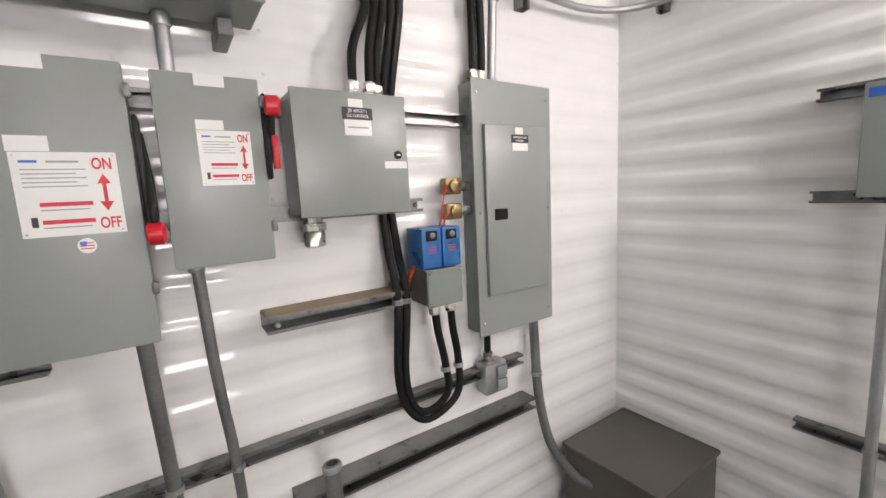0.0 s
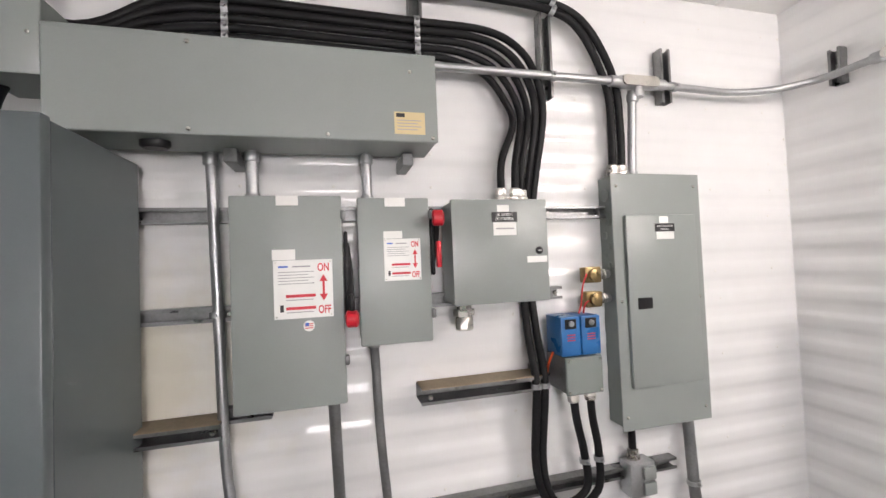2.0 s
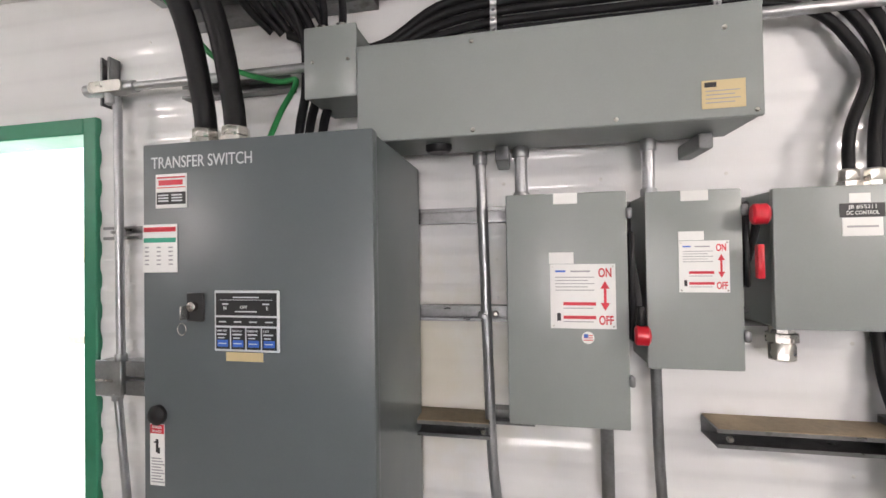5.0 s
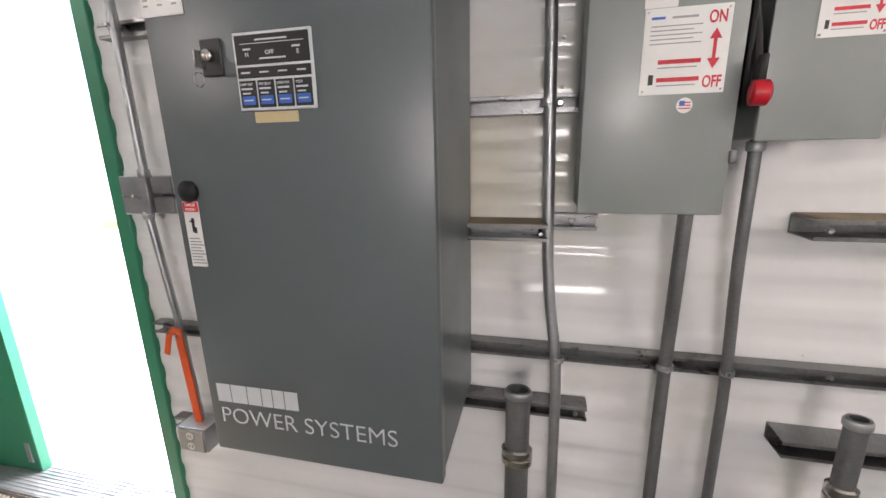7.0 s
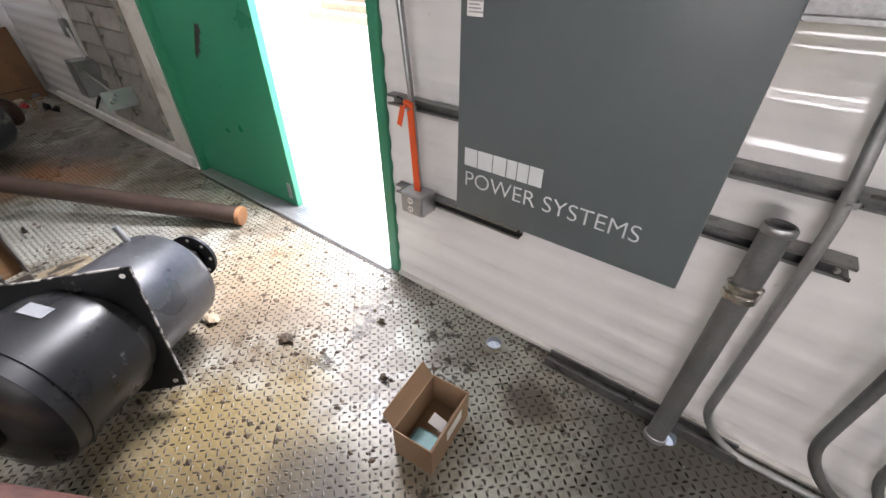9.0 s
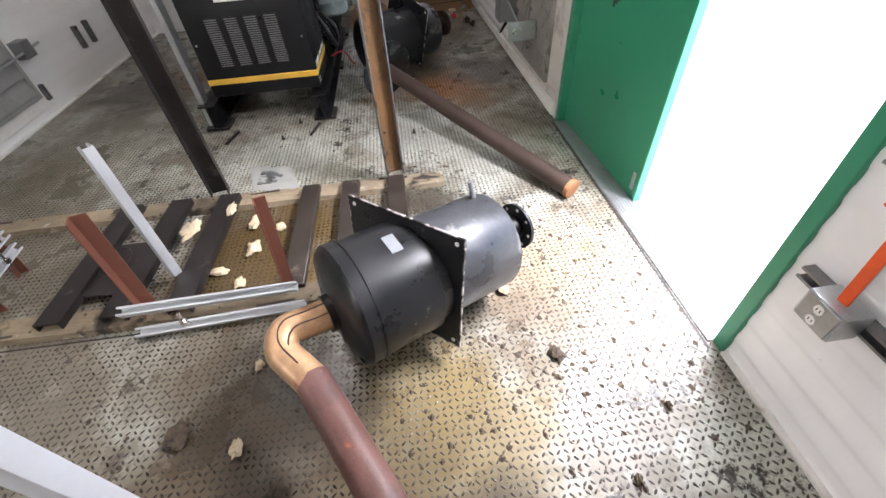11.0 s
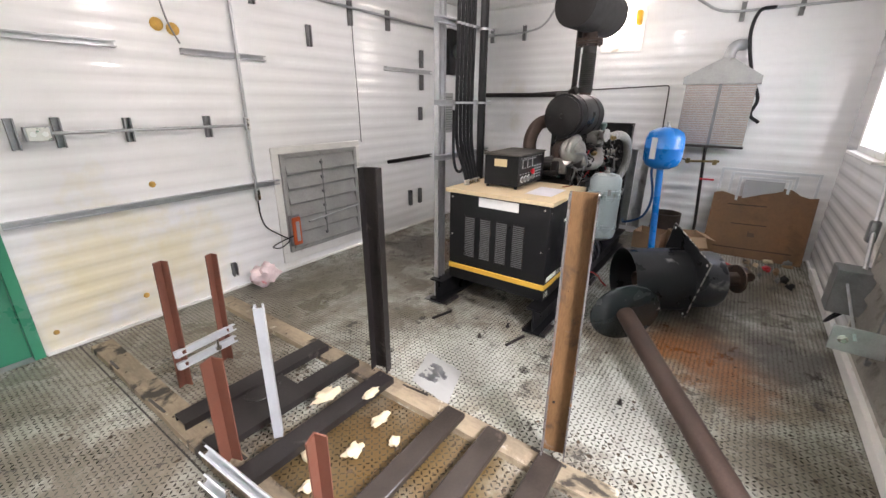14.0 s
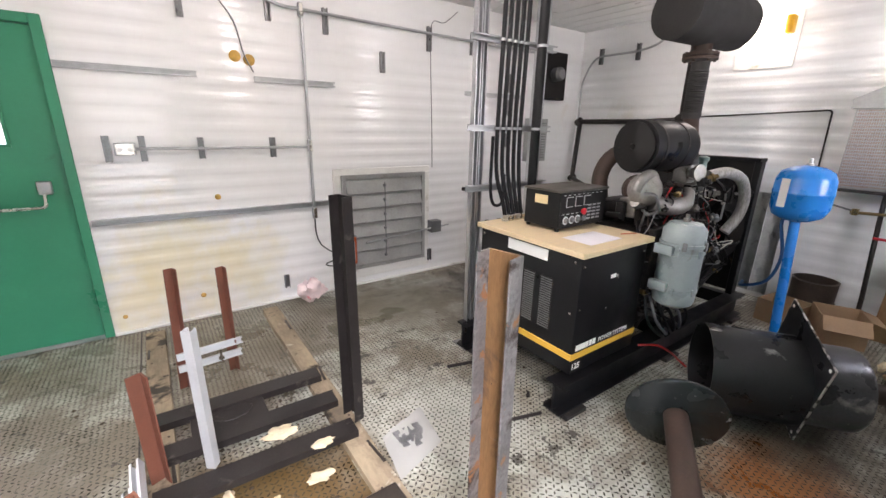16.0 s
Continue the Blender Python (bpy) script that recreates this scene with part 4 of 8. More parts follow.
S = (0, -1, 0)
YB = 1.366
rail((-0.42, YB, 1.88), (0.99, YB, 1.88), S)
rail((-0.42, YB, 1.62), (0.815, YB, 1.62), S, bolts=[(-0.17, 1.33, 1.62), (0.79, 1.33, 1.62)])
rail((-0.42, YB, 1.325), (-0.185, YB, 1.325), S, "deep strut channel stub with a dusty top", 0.100, 0.041, dust=True, bolts=[(-0.2, 1.27, 1.325)])
rail((-0.19, YB, 1.345), (-0.075, YB, 1.345), S)
rail((0.335, YB, 1.347), (0.705, YB, 1.347), S, "deep strut channel with a dusty top", 0.100, 0.045, dust=True, bolts=[(0.36, 1.268, 1.347), (0.69, 1.268, 1.347)])
rail((0.70, YB, 1.372), (0.79, YB, 1.372), S)
rail((-0.40, YB, 0.972), (1.215, YB, 0.972), S, bolts=[(0.45, 1.33, 0.972), (0.60, 1.33, 0.972)])
rail((-1.50, YB, 0.935), (-0.70, YB, 0.935), S)
rail((-1.49, YB, 0.545), (-0.87, YB, 0.545), S)
rail((-1.52, YB, 1.40), (-0.86, YB, 1.40), S)
rail((-1.48, YB, 1.86), (-0.86, YB, 1.86), S)
rail((-0.40, YB, 0.80), (-0.07, YB, 0.80), S, h=0.06, bolts=[(-0.10, 1.31, 0.80)])
rail((0.365, YB, 0.785), (1.235, YB, 0.785), S, "deep strut channel with an open end", 0.085, 0.046)
rail((-0.66, 1.30, 0.004), (-0.02, 1.30, 0.004), (0, 0, 1), "loose strut channel lying on the floor along the wall", 0.041, 0.062)
rail((-1.15, YB, 2.54), (-0.485, YB, 2.54), S, "heavy double strut channel under the cable tray", 0.06, 0.082)
rail((-1.15, YB, 2.295), (-0.76, YB, 2.295), S)
for x, z0, z1 in ((-0.163, 2.28, 2.66), (0.37, 2.28, 2.66), (0.80, 2.27, 2.56), (1.262, 2.28, 2.48), (-1.47, 2.28, 2.44)):
    rail((x, YB, z0), (x, YB, z1), S)


def clamp(p, axis, r, owner=None):
    """A pipe strap: a band round the pipe and two ears with a screw."""
    u, v, d = basis(axis)
    bm = lathe(B(), [(r + 0.001, -0.008), (r + 0.004, -0.008), (r + 0.004, 0.008), (r + 0.001, 0.008)], p, axis, 14, caps=False)
    out = Vector((0, -1, 0)) if abs(d.y) < 0.5 else Vector((0, 0, 1))
    cyl(bm, Vector(p) + out * (r + 0.002), Vector(p) + out * (r + 0.014), 0.005, seg=8)
    return bm


def conduit(pts, r, label, bend=0.08, clamps=(), material=None, name="conduit", group="conduits", fittings=()):
    t = thing(name, label, "conduit", pts[len(pts) // 2], group)
    part("pipe", tube(B(), pts, r, 12, bend=bend), material or galv, t)
    for p, ax in clamps:
        part("clamp", clamp(p, ax, r), galv, t)
    for p, ax, L in fittings:
        part("coupling", lathe(B(), [(r + 0.003, 0), (r + 0.005, 0.003), (r + 0.005, L - 0.003), (r + 0.003, L)], p, ax, 12), galv, t)
    return t


Z = (0, 0, 1)
conduit([(-0.20, 1.30, 2.041), (-0.182, 1.302, 1.20), (-0.152, 1.297, 0.95), (-0.148, 1.297, 0.13), (-0.05, 1.297, 0.022), (1.30, 1.297, 0.02)], 0.0125,
        "thin galvanised conduit from the wiring trough down to the floor", 0.11, [((-0.194, 1.301, 1.62), Z), ((-0.153, 1.297, 0.972), Z)], fittings=[((-0.20, 1.30, 2.038), (0, 0, -1), 0.03)])
conduit([(-0.10, 1.27, 2.041), (-0.10, 1.27, 1.90)], 0.016, "short galvanised conduit nipple", fittings=[((-0.10, 1.27, 2.038), (0, 0, -1), 0.025), ((-0.10, 1.27, 1.907), (0, 0, 1), 0.02)])
conduit([(0.20, 1.27, 2.041), (0.20, 1.27, 1.90)], 0.014, "short galvanised conduit nipple", fittings=[((0.20, 1.27, 2.038), (0, 0, -1), 0.025), ((0.20, 1.27, 1.904), (0, 0, 1), 0.02)])
conduit([(0.092, 1.255, 1.394), (0.098, 1.285, 1.15), (0.103, 1.31, 0.97), (0.103, 1.31, 0.18), (0.22, 1.297, 0.035), (1.30, 1.26, 0.03)], 0.0155,
        "thick galvanised conduit dropping from the disconnect switch to the floor", 0.14, [((0.103, 1.31, 0.972), Z)], material=galv_dull)
conduit([(0.205, 1.262, 1.53), (0.215, 1.285, 1.25), (0.238, 1.31, 0.97), (0.240, 1.31, 0.18), (0.36, 1.297, 0.035), (1.30, 1.225, 0.03)], 0.0125,
        "galvanised conduit dropping from the disconnect switch to the floor", 0.13, [((0.238, 1.31, 0.972), Z)], material=galv_dull, fittings=[((0.205, 1.262, 1.527), (0, 0, -1), 0.02)])
conduit([(1.262, 1.318, 1.16), (1.262, 1.30, 0.80), (1.30, 1.27, 0.55), (1.40, 1.20, 0.38), (1.47, 1.12, 0.36)], 0.019, "galvanised conduit curving from the panel into the floor cabinet", 0.12,
        [((1.262, 1.305, 0.90), Z)], material=galv_dull)
conduit([(0.378, 1.29, 2.325), (1.03, 1.29, 2.325)], 0.0135, "galvanised conduit along the wall", clamps=[((0.80, 1.29, 2.325), (1, 0, 0))])
conduit([(-1.40, 1.29, 2.315), (-0.62, 1.29, 2.315)], 0.0135, "galvanised conduit along the wall", fittings=[((-0.655, 1.29, 2.315), (1, 0, 0), 0.03)])
conduit([(1.20, 1.29, 2.325), (1.55, 1.29, 2.315), (1.77, 1.20, 2.34), (1.79, 0.95, 2.35)], 0.0135, "galvanised conduit bent round the corner", 0.18, [((1.262, 1.292, 2.323), (1, 0, 0))])
conduit([(1.10, 1.30, 2.30), (1.10, 1.325, 2.0)], 0.0145, "galvanised conduit into the panel top", fittings=[((1.10, 1.325, 2.0), (0, 0, 1), 0.02), ((1.10, 1.30, 2.26), (0, 0, 1), 0.03)])
conduit([(-1.385, 1.30, 2.29), (-1.375, 1.30, 1.45)], 0.014, "galvanised conduit beside the doorway", clamps=[((-1.38, 1.30, 1.86), Z)], fittings=[((-1.375, 1.30, 1.46), Z, 0.025)])
conduit([(-1.39, 1.30, 1.36), (-1.345, 1.30, 0.95), (-1.325, 1.30, 0.58)], 0.013, "galvanised conduit beside the doorway with an orange ribbon", clamps=[((-1.345, 1.30, 0.935), Z)], fittings=[((-1.39, 1.30, 1.335), Z, 0.025)])


def condulet(name, p, ax, side, label):
    """Cast conduit body: rounded long body, cover plate, side hub."""
    t = thing(name, label, "conduit fitting", p, "conduit fittings")
    d, s = Vector(ax).normalized(), Vector(side).normalized()
    p = Vector(p)
    out = Vector((0, -1, 0)) if abs(d.y) < 0.5 else Vector((-1, 0, 0))
    bm = B()
    w = d.cross(out)
    rings = []
    for s_, k in ((-0.085, 0.55), (-0.078, 0.8), (-0.06, 1.0), (0.06, 1.0), (0.078, 0.8), (0.085, 0.55)):
        rings.append([p + d * s_ + w * (0.024 * k * math.cos(a)) + out * (0.021 * k * math.sin(a)) for a in np.linspace(0, 2 * math.pi, 15)[:-1]])
    ring_loft(bm, rings)
    cyl(bm, p - d * 0.105, p - d * 0.07, 0.019)
    cyl(bm, p + d * 0.07, p + d * 0.105, 0.019)
    cyl(bm, p, p + s * 0.05, 0.019)
    part("body", bm, galv, t)
    bm = B()
    rings = []
    for o in (0.020, 0.026):
        rings.append([p + d * (0.055 * math.copysign(1, math.cos(a)) + 0.015 * math.cos(a)) + w * (0.018 * math.sin(a)) + out * o for a in np.linspace(0.01, 2 * math.pi + 0.01, 21)[:-1]])
    ring_loft(bm, rings)
    part("cover", bm, chrome, t)
    return t


condulet("conduit_fitting", (1.115, 1.29, 2.325), (1, 0, 0), (0, 0, -1), "cast metal conduit body with oval cover above the panel")
condulet("conduit_fitting", (-1.40, 1.29, 2.315), (1, 0, 0), (0, 0, -1), "cast metal conduit body with oval cover beside the doorway")
condulet("conduit_fitting", (1.79, 0.90, 2.35), (0, 1, 0), (0, 0, 1), "cast metal conduit body with oval cover on the wall")


def cable(pts, r, label="black jacketed power cable", smooth=6, material=None, group="black cables", glands=(), clamps=(), name="cable"):
    t = thing(name, label, "cable", pts[0], group)
    part("jacket", tube(B(), pts, r, 14, smooth=smooth), material or black_cable, t)
    for p, ax in glands:
        part("gland", lathe(B(), [(r + 0.004, 0), (r + 0.011, 0.002), (r + 0.011, 0.014), (r + 0.005, 0.016), (r + 0.007, 0.02), (r + 0.006, 0.038), (r + 0.001, 0.042)], p, ax, 8), chrome, t, "nickel cable gland")
    for p, ax in clamps:
        part("clamp", clamp(p, ax, r), galv, t)
    return t


X1 = (1, 0, 0)
for k, (z, xe) in enumerate(((2.605, 1.062), (2.578, 1.028))):
    cable([(-0.95, 1.10, 2.66), (-0.80, 1.25, 2.57), (-0.49, 1.30, z - 0.055), (-0.163, 1.31, z), (0.10, 1.31, z), (0.37, 1.31, z - 0.004), (0.60, 1.31, z - 0.003), (0.82, 1.31, z - 0.02),
           (0.95 - 0.02 * k, 1.315, z - 0.085), (1.045 - 0.03 * k, 1.32, z - 0.26), (xe + 0.005, 1.33, 2.15), (xe, 1.33, 2.0)], 0.0135,
          glands=[((xe, 1.33, 2.0), Z)], clamps=[((-0.163, 1.31, z), X1), ((0.37, 1.31, z - 0.004), X1), ((0.82, 1.31, z - 0.02), (1, 0, -0.4))])
ENDS = ((0.595, 1.26), (0.640, 1.26), (0.668, 1.28), (0.712, 1.335), (0.735, 1.335))
for k in range(5):
    z = 2.475 - (4 - k) * 0.027
    xe, ye = ENDS[k] if k < 3 else ENDS[k]
    o = 4 - k
    path = [(-0.75, 1.30, 2.42), (-0.49, 1.31, 2.36 - (4 - k) * 0.010), (-0.30, 1.315, z - 0.02), (-0.163, 1.315, z), (0.10, 1.315, z), (0.37, 1.315, z - 0.003)]
    bend_x = 0.66 + 0.026 * k
    path += [(bend_x - 0.19, 1.315, z - 0.006), (bend_x - 0.085, 1.312, z - 0.045), (bend_x - 0.022, 1.31, z - 0.125), (bend_x, 1.30, 2.20 - 0.01 * (4 - k))]
    if k < 3:
        path += [(xe + 0.01, ye + 0.01, 2.03), (xe, ye, 1.905)]
        cable(path, 0.0115, glands=[((xe, ye, 1.905), Z)], clamps=[((-0.163, 1.315, z), X1), ((0.37, 1.315, z - 0.003), X1)])
    else:
        j = k - 3
        path += [(xe + 0.005, 1.345, 1.95), (xe - 0.02, 1.352, 1.70), (0.690 + 0.03 * j, 1.33, 1.50), (0.685 + 0.028 * j, 1.27, 1.345), (0.680 + 0.024 * j, 1.29, 1.10), (0.700 + 0.02 * j, 1.28, 0.975),
                 (0.765 + 0.005 * j, 1.27, 0.912 + 0.03 * j), (0.845 - 0.035 * j + 0.03, 1.27, 0.965 + 0.02 * j), (0.885 - 0.05 * j, 1.27, 1.10), (0.865 - 0.055 * j, 1.262, 1.22), (0.858 - 0.058 * j, 1.258, 1.315)]
        cable(path, 0.0125, glands=[((0.858 - 0.058 * j, 1.258, 1.318), (0, 0, -1))], clamps=[((-0.163, 1.315, z), X1), ((0.37, 1.315, z - 0.003), X1), ((0.684 + 0.028 * j, 1.268, 1.340), Z), ((0.885 - 0.05 * j, 1.27, 1.075), Z)])
# big feeders into the transfer switch, thin ones behind, green earth
for x0, xt in ((-0.848, -0.99), (-0.765, -0.90)):
    cable([(x0, 1.06, 2.0), (x0 - 0.005, 1.055, 2.15), (x0 - 0.03, 1.0, 2.38), (xt + 0.03, 0.88, 2.58), (xt, 0.60, 2.66), (xt, 0.0, 2.665), (xt, -1.5, 2.665)], 0.026, "thick black power feeder cable", glands=[((x0, 1.06, 2.012), Z), ((x0, 1.06, 2.046), Z)])
for k, x in enumerate((-0.675, -0.645, -0.605)):
    cable([(x, 1.19, 2.0), (x + 0.015, 1.20, 2.12), (x - 0.02 + 0.01 * k, 1.30, 2.28), (x - 0.03, 1.26, 2.45), (x - 0.16, 1.05, 2.62), (x - 0.22, 0.6, 2.65), (x - 0.22, -1.2, 2.65)], 0.0125)
for k, x in enumerate((-0.590, -0.535)):
    cable([(x, 1.20, 2.335), (x, 1.19, 2.46), (x - 0.03, 1.05, 2.64), (x - 0.22, 0.75, 2.69), (x - 0.25, -0.8, 2.67)], 0.0105, glands=[((x, 1.20, 2.337), Z)])
for k in range(5):
    x = -0.86 + k * 0.035
    cable([(x + 0.05, 1.31, 2.44 - 0.01 * k), (x + 0.0, 1.24, 2.50), (x - 0.02, 1.08, 2.60), (x - 0.02, 0.80, 2.65), (x - 0.02, -1.3, 2.65)], 0.0115)
green_wire = M("green_earth_wire", (0.02, 0.26, 0.07), 0.4)
cable([(-0.735, 1.10, 2.0), (-0.715, 1.18, 2.14), (-0.72, 1.29, 2.28), (-0.80, 1.30, 2.29), (-0.93, 1.22, 2.33), (-1.03, 1.10, 2.48), (-1.08, 0.95, 2.60), (-1.08, 0.5, 2.64), (-1.06, -0.8, 2.64)], 0.008, "green insulated earth wire looped to the cable tray", material=green_wire, group="earth wires")

tray = thing("cable_tray", "galvanised ladder cable tray under the ceiling, carrying black cables", "cable tray", (-0.96, -0.4, 2.58))
for x, s in ((-1.21, 1), (-0.71, -1)):
    part("side_rail", sweep(B(), [(0, 0), (0.03 * s, 0), (0.03 * s, 0.003), (0.003 * s, 0.003), (0.003 * s, 0.097), (0.03 * s, 0.097), (0.03 * s, 0.10), (0, 0.10)], (x, 1.34, 2.582), (x, -2.85, 2.582), (0, 0, 1)), galv, tray)
rung = part("rung", box(B(), (-1.205, 1.065, 2.60), (-0.715, 1.10, 2.622), 0.003), galv, tray)
for k in range(1, 17):
    r2 = new("rung", rung.data)
    r2.parent = tray
    r2.location = (0, -0.24 * k, 0)
tie = M("cable_tie", (0.02, 0.02, 0.02), 0.5)
for k in range(7):
    part("cable_tie", box(B(), (-0.90 + k * 0.026, 1.061, 2.618), (-0.895 + k * 0.026, 1.104, 2.672), 0.001), tie, tray)

# boxes on the wall
tb = thing("thermostat", "pair of blue electronic temperature controllers on a grey box", "controller", (0.815, 1.30, 1.43))
for x in (0.752, 0.820):
    b = part("housing", box(B(), (x, 1.222, 1.432), (x + 0.064, 1.325, 1.552), 0.004, seg=2), M("blue_housing", (0.02, 0.135, 0.36), 0.35), tb)
    part("dial_window", box(B(), (x + 0.012, 1.219, 1.515), (x + 0.050, 1.223, 1.545), 0.002), black_plastic, b)
    part("dial", lathe(B(), [(0.009, 0), (0.009, 0.004), (0.005, 0.006)], (x + 0.032, 1.219, 1.531), S, 12), galv_dull, b)
    bars(b, "small_print", [(x + 0.018, x + 0.045, 1.495 - j * 0.008, 1.498 - j * 0.008) for j in range(3)], 1.2215, ink_red)
gb = thing("junction_box", "small grey cast junction box under blue controllers", "electrical box", (0.815, 1.33, 1.315))
part("body", box(B(), (0.757, 1.215, 1.318), (0.872, 1.345, 1.430), 0.005, seg=2), galv_dull, gb)
part("lid", box(B(), (0.753, 1.205, 1.315), (0.876, 1.215, 1.432), 0.004), grey_darker, gb)
screw(gb, [(x, 1.205, z) for x in (0.762, 0.867) for z in (1.325, 1.422)], r=0.004)
brass = M("brass", (0.26, 0.19, 0.09), 0.35, metal=0.9, var=0.15, scale=30)
for z in (1.672, 1.592):
    v = thing("solenoid_valve", "small brass solenoid valve fixed to the panel side", "valve", (0.93, 1.31, z), "brass valves")
    part("body", box(B(), (0.885, 1.295, z - 0.026), (0.945, 1.335, z + 0.026), 0.006, seg=2), brass, v)
    part("cap", lathe(B(), [(0.020, 0), (0.020, 0.014), (0.012, 0.017)], (0.915, 1.295, z), S, 14), brass, v)
    part("nipple", cyl(B(), (0.945, 1.318, z), (0.985, 1.318, z), 0.013), galv, v)
    part("nut", lathe(B(), [(0.019, 0), (0.019, 0.012)], (0.955, 1.318, z), X1, 6), chrome, v)
red_wire = M("red_wire", (0.5, 0.02, 0.02), 0.4)
cable([(0.895, 1.30, 1.68), (0.865, 1.28, 1.64), (0.855, 1.28, 1.58), (0.845, 1.28, 1.55)], 0.003, "thin red control wire", material=red_wire, group="control wires")
cable([(0.900, 1.30, 1.59), (0.870, 1.28, 1.58), (0.862, 1.28, 1.55)], 0.003, "thin red control wire", material=red_wire, group="control wires")
cable([(0.745, 1.32, 1.36), (0.738, 1.29, 1.40), (0.745, 1.27, 1.44)], 0.004, "short orange control wire", material=orange_tape, group="control wires")
ob_ = thing("weatherproof_outlet", "grey weatherproof outlet box with two flip covers", "electrical outlet", (1.055, 1.35, 0.90))
part("body", box(B(), (1.008, 1.285, 0.895), (1.100, 1.350, 1.020), 0.006, seg=2), galv, ob_)
for z in (0.905, 0.960):
    part("flip_cover", box(B(), (1.050, 1.272, z), (1.095, 1.285, z + 0.046), 0.005, seg=2), grey_paint, ob_)
cable([(1.045, 1.325, 1.16), (1.045, 1.325, 1.02)], 0.0125, glands=[((1.045, 1.325, 1.018), Z)])
g2 = solo("cable_gland", lathe(B(), [(0.020, 0), (0.024, 0.004), (0.024, 0.02), (0.018, 0.022), (0.018, 0.035)], (1.165, 1.325, 1.164), (0, 0, -1), 8), chrome, "nickel cable gland under the panel", "cable gland")

# beside the doorway
sb = thing("switch_box", "galvanised steel switch box with two toggles and covers", "switch box", (-1.41, 1.34, 1.36))
part("body", box(B(), (-1.465, 1.290, 1.352), (-1.36, 1.345, 1.462), 0.004), galv, sb)
part("cover_plate", box(B(), (-1.468, 1.284, 1.350), (-1.357, 1.290, 1.465), 0.003), galv, sb)
for x in (-1.435, -1.395):
    part("toggle", cyl(B(), (x, 1.284, 1.402), (x, 1.262, 1.410), 0.005, 0.0035, 8), chrome, sb)
for z in (1.352, 1.412):
    u = thing("surface_box", "small galvanised electrical box beside the switch", "electrical box", (-1.31, 1.34, z), "small boxes")
    part("body", box(B(), (-1.352, 1.300, z), (-1.270, 1.345, z + 0.052), 0.004), galv, u)
    part("lid", box(B(), (-1.350, 1.294, z + 0.002), (-1.272, 1.300, z + 0.050), 0.002), galv_dull, u)
ou = thing("duplex_outlet", "grey metal duplex outlet box on a wall strut", "electrical outlet", (-1.32, 1.33, 0.51))
part("body", box(B(), (-1.385, 1.245, 0.505), (-1.265, 1.335, 0.600), 0.005, seg=2), galv, ou)
part("cover_plate", box(B(), (-1.378, 1.239, 0.508), (-1.272, 1.245, 0.597), 0.003), galv, ou)
for z in (0.532, 0.572):
    so = part("socket", lathe(B(), [(0.015, 0), (0.015, 0.003)], (-1.325, 1.239, z), S, 16), paper, ou)
    bars(so, "slot", [(-1.332, -1.329, z - 0.004, z + 0.005), (-1.321, -1.318, z - 0.004, z + 0.005)], 1.2362, ink_black)
rb = thing("marking_ribbon", "bright orange marking ribbon tied round the conduit", "ribbon", (-1.34, 1.28, 0.62))
part("band", sweep(B(), [(-0.017, 0), (0.017, 0), (0.015, 0.004), (-0.015, 0.004)], (-1.343, 1.285, 0.955), (-1.322, 1.285, 0.60), S), orange_tape, rb)
part("knot", tube(B(), [(-1.36, 1.28, 0.945), (-1.345, 1.265, 0.965), (-1.325, 1.28, 0.95)], 0.010, 7, smooth=4), orange_tape, rb)
part("tail", sweep(B(), [(-0.012, 0), (0.012, 0), (0.012, 0.002), (-0.012, 0.002)], (-1.365, 1.27, 0.945), (-1.385, 1.265, 0.87), S), orange_tape, rb)
coup = solo("pipe_coupling", lathe(B(), [(0.028, 0), (0.033, 0.004), (0.033, 0.06), (0.028, 0.064), (0.02, 0.05)], (-1.05, 1.245, 0.992), (1, -0.3, 0), 16), black_plastic, "black pipe coupling lying on a wall strut", "pipe fitting")

# stub-up conduits through the floor
for x, zt, rp in ((-0.236, 0.925, 0.027), (0.440, 0.945, 0.021)):
    st = thing("conduit_stub", "capless galvanised conduit stub rising through the floor", "conduit stub", (x, 1.20, 0), "conduit stubs")
    part("pipe", lathe(B(), [(rp, 0.0), (rp, zt - 0.19), (rp, zt), (rp - 0.005, zt), (rp - 0.005, zt - 0.25)], (x, 1.20, 0), Z, 24), galv_dull, st)
    part("rim", lathe(B(), [(rp + 0.001, 0), (rp + 0.004, 0.004), (rp + 0.004, 0.018), (rp + 0.001, 0.022)], (x, 1.20, zt - 0.024), Z, 24, caps=False), galv, st)
    part("coupling", lathe(B(), [(rp + 0.001, 0), (rp + 0.008, 0.003), (rp + 0.008, 0.020), (rp + 0.003, 0.022), (rp + 0.008, 0.028), (rp + 0.008, 0.046), (rp + 0.001, 0.050)], (x, 1.20, zt - 0.225), Z, 24, caps=False), chrome, st, "bright coupling ring")
    part("foot_ring", lathe(B(), [(rp + 0.001, 0), (rp + 0.006, 0.002), (rp + 0.006, 0.02), (rp + 0.001, 0.024)], (x, 1.20, 0.02), Z, 24, caps=False), galv, st)

FULL[0] = False
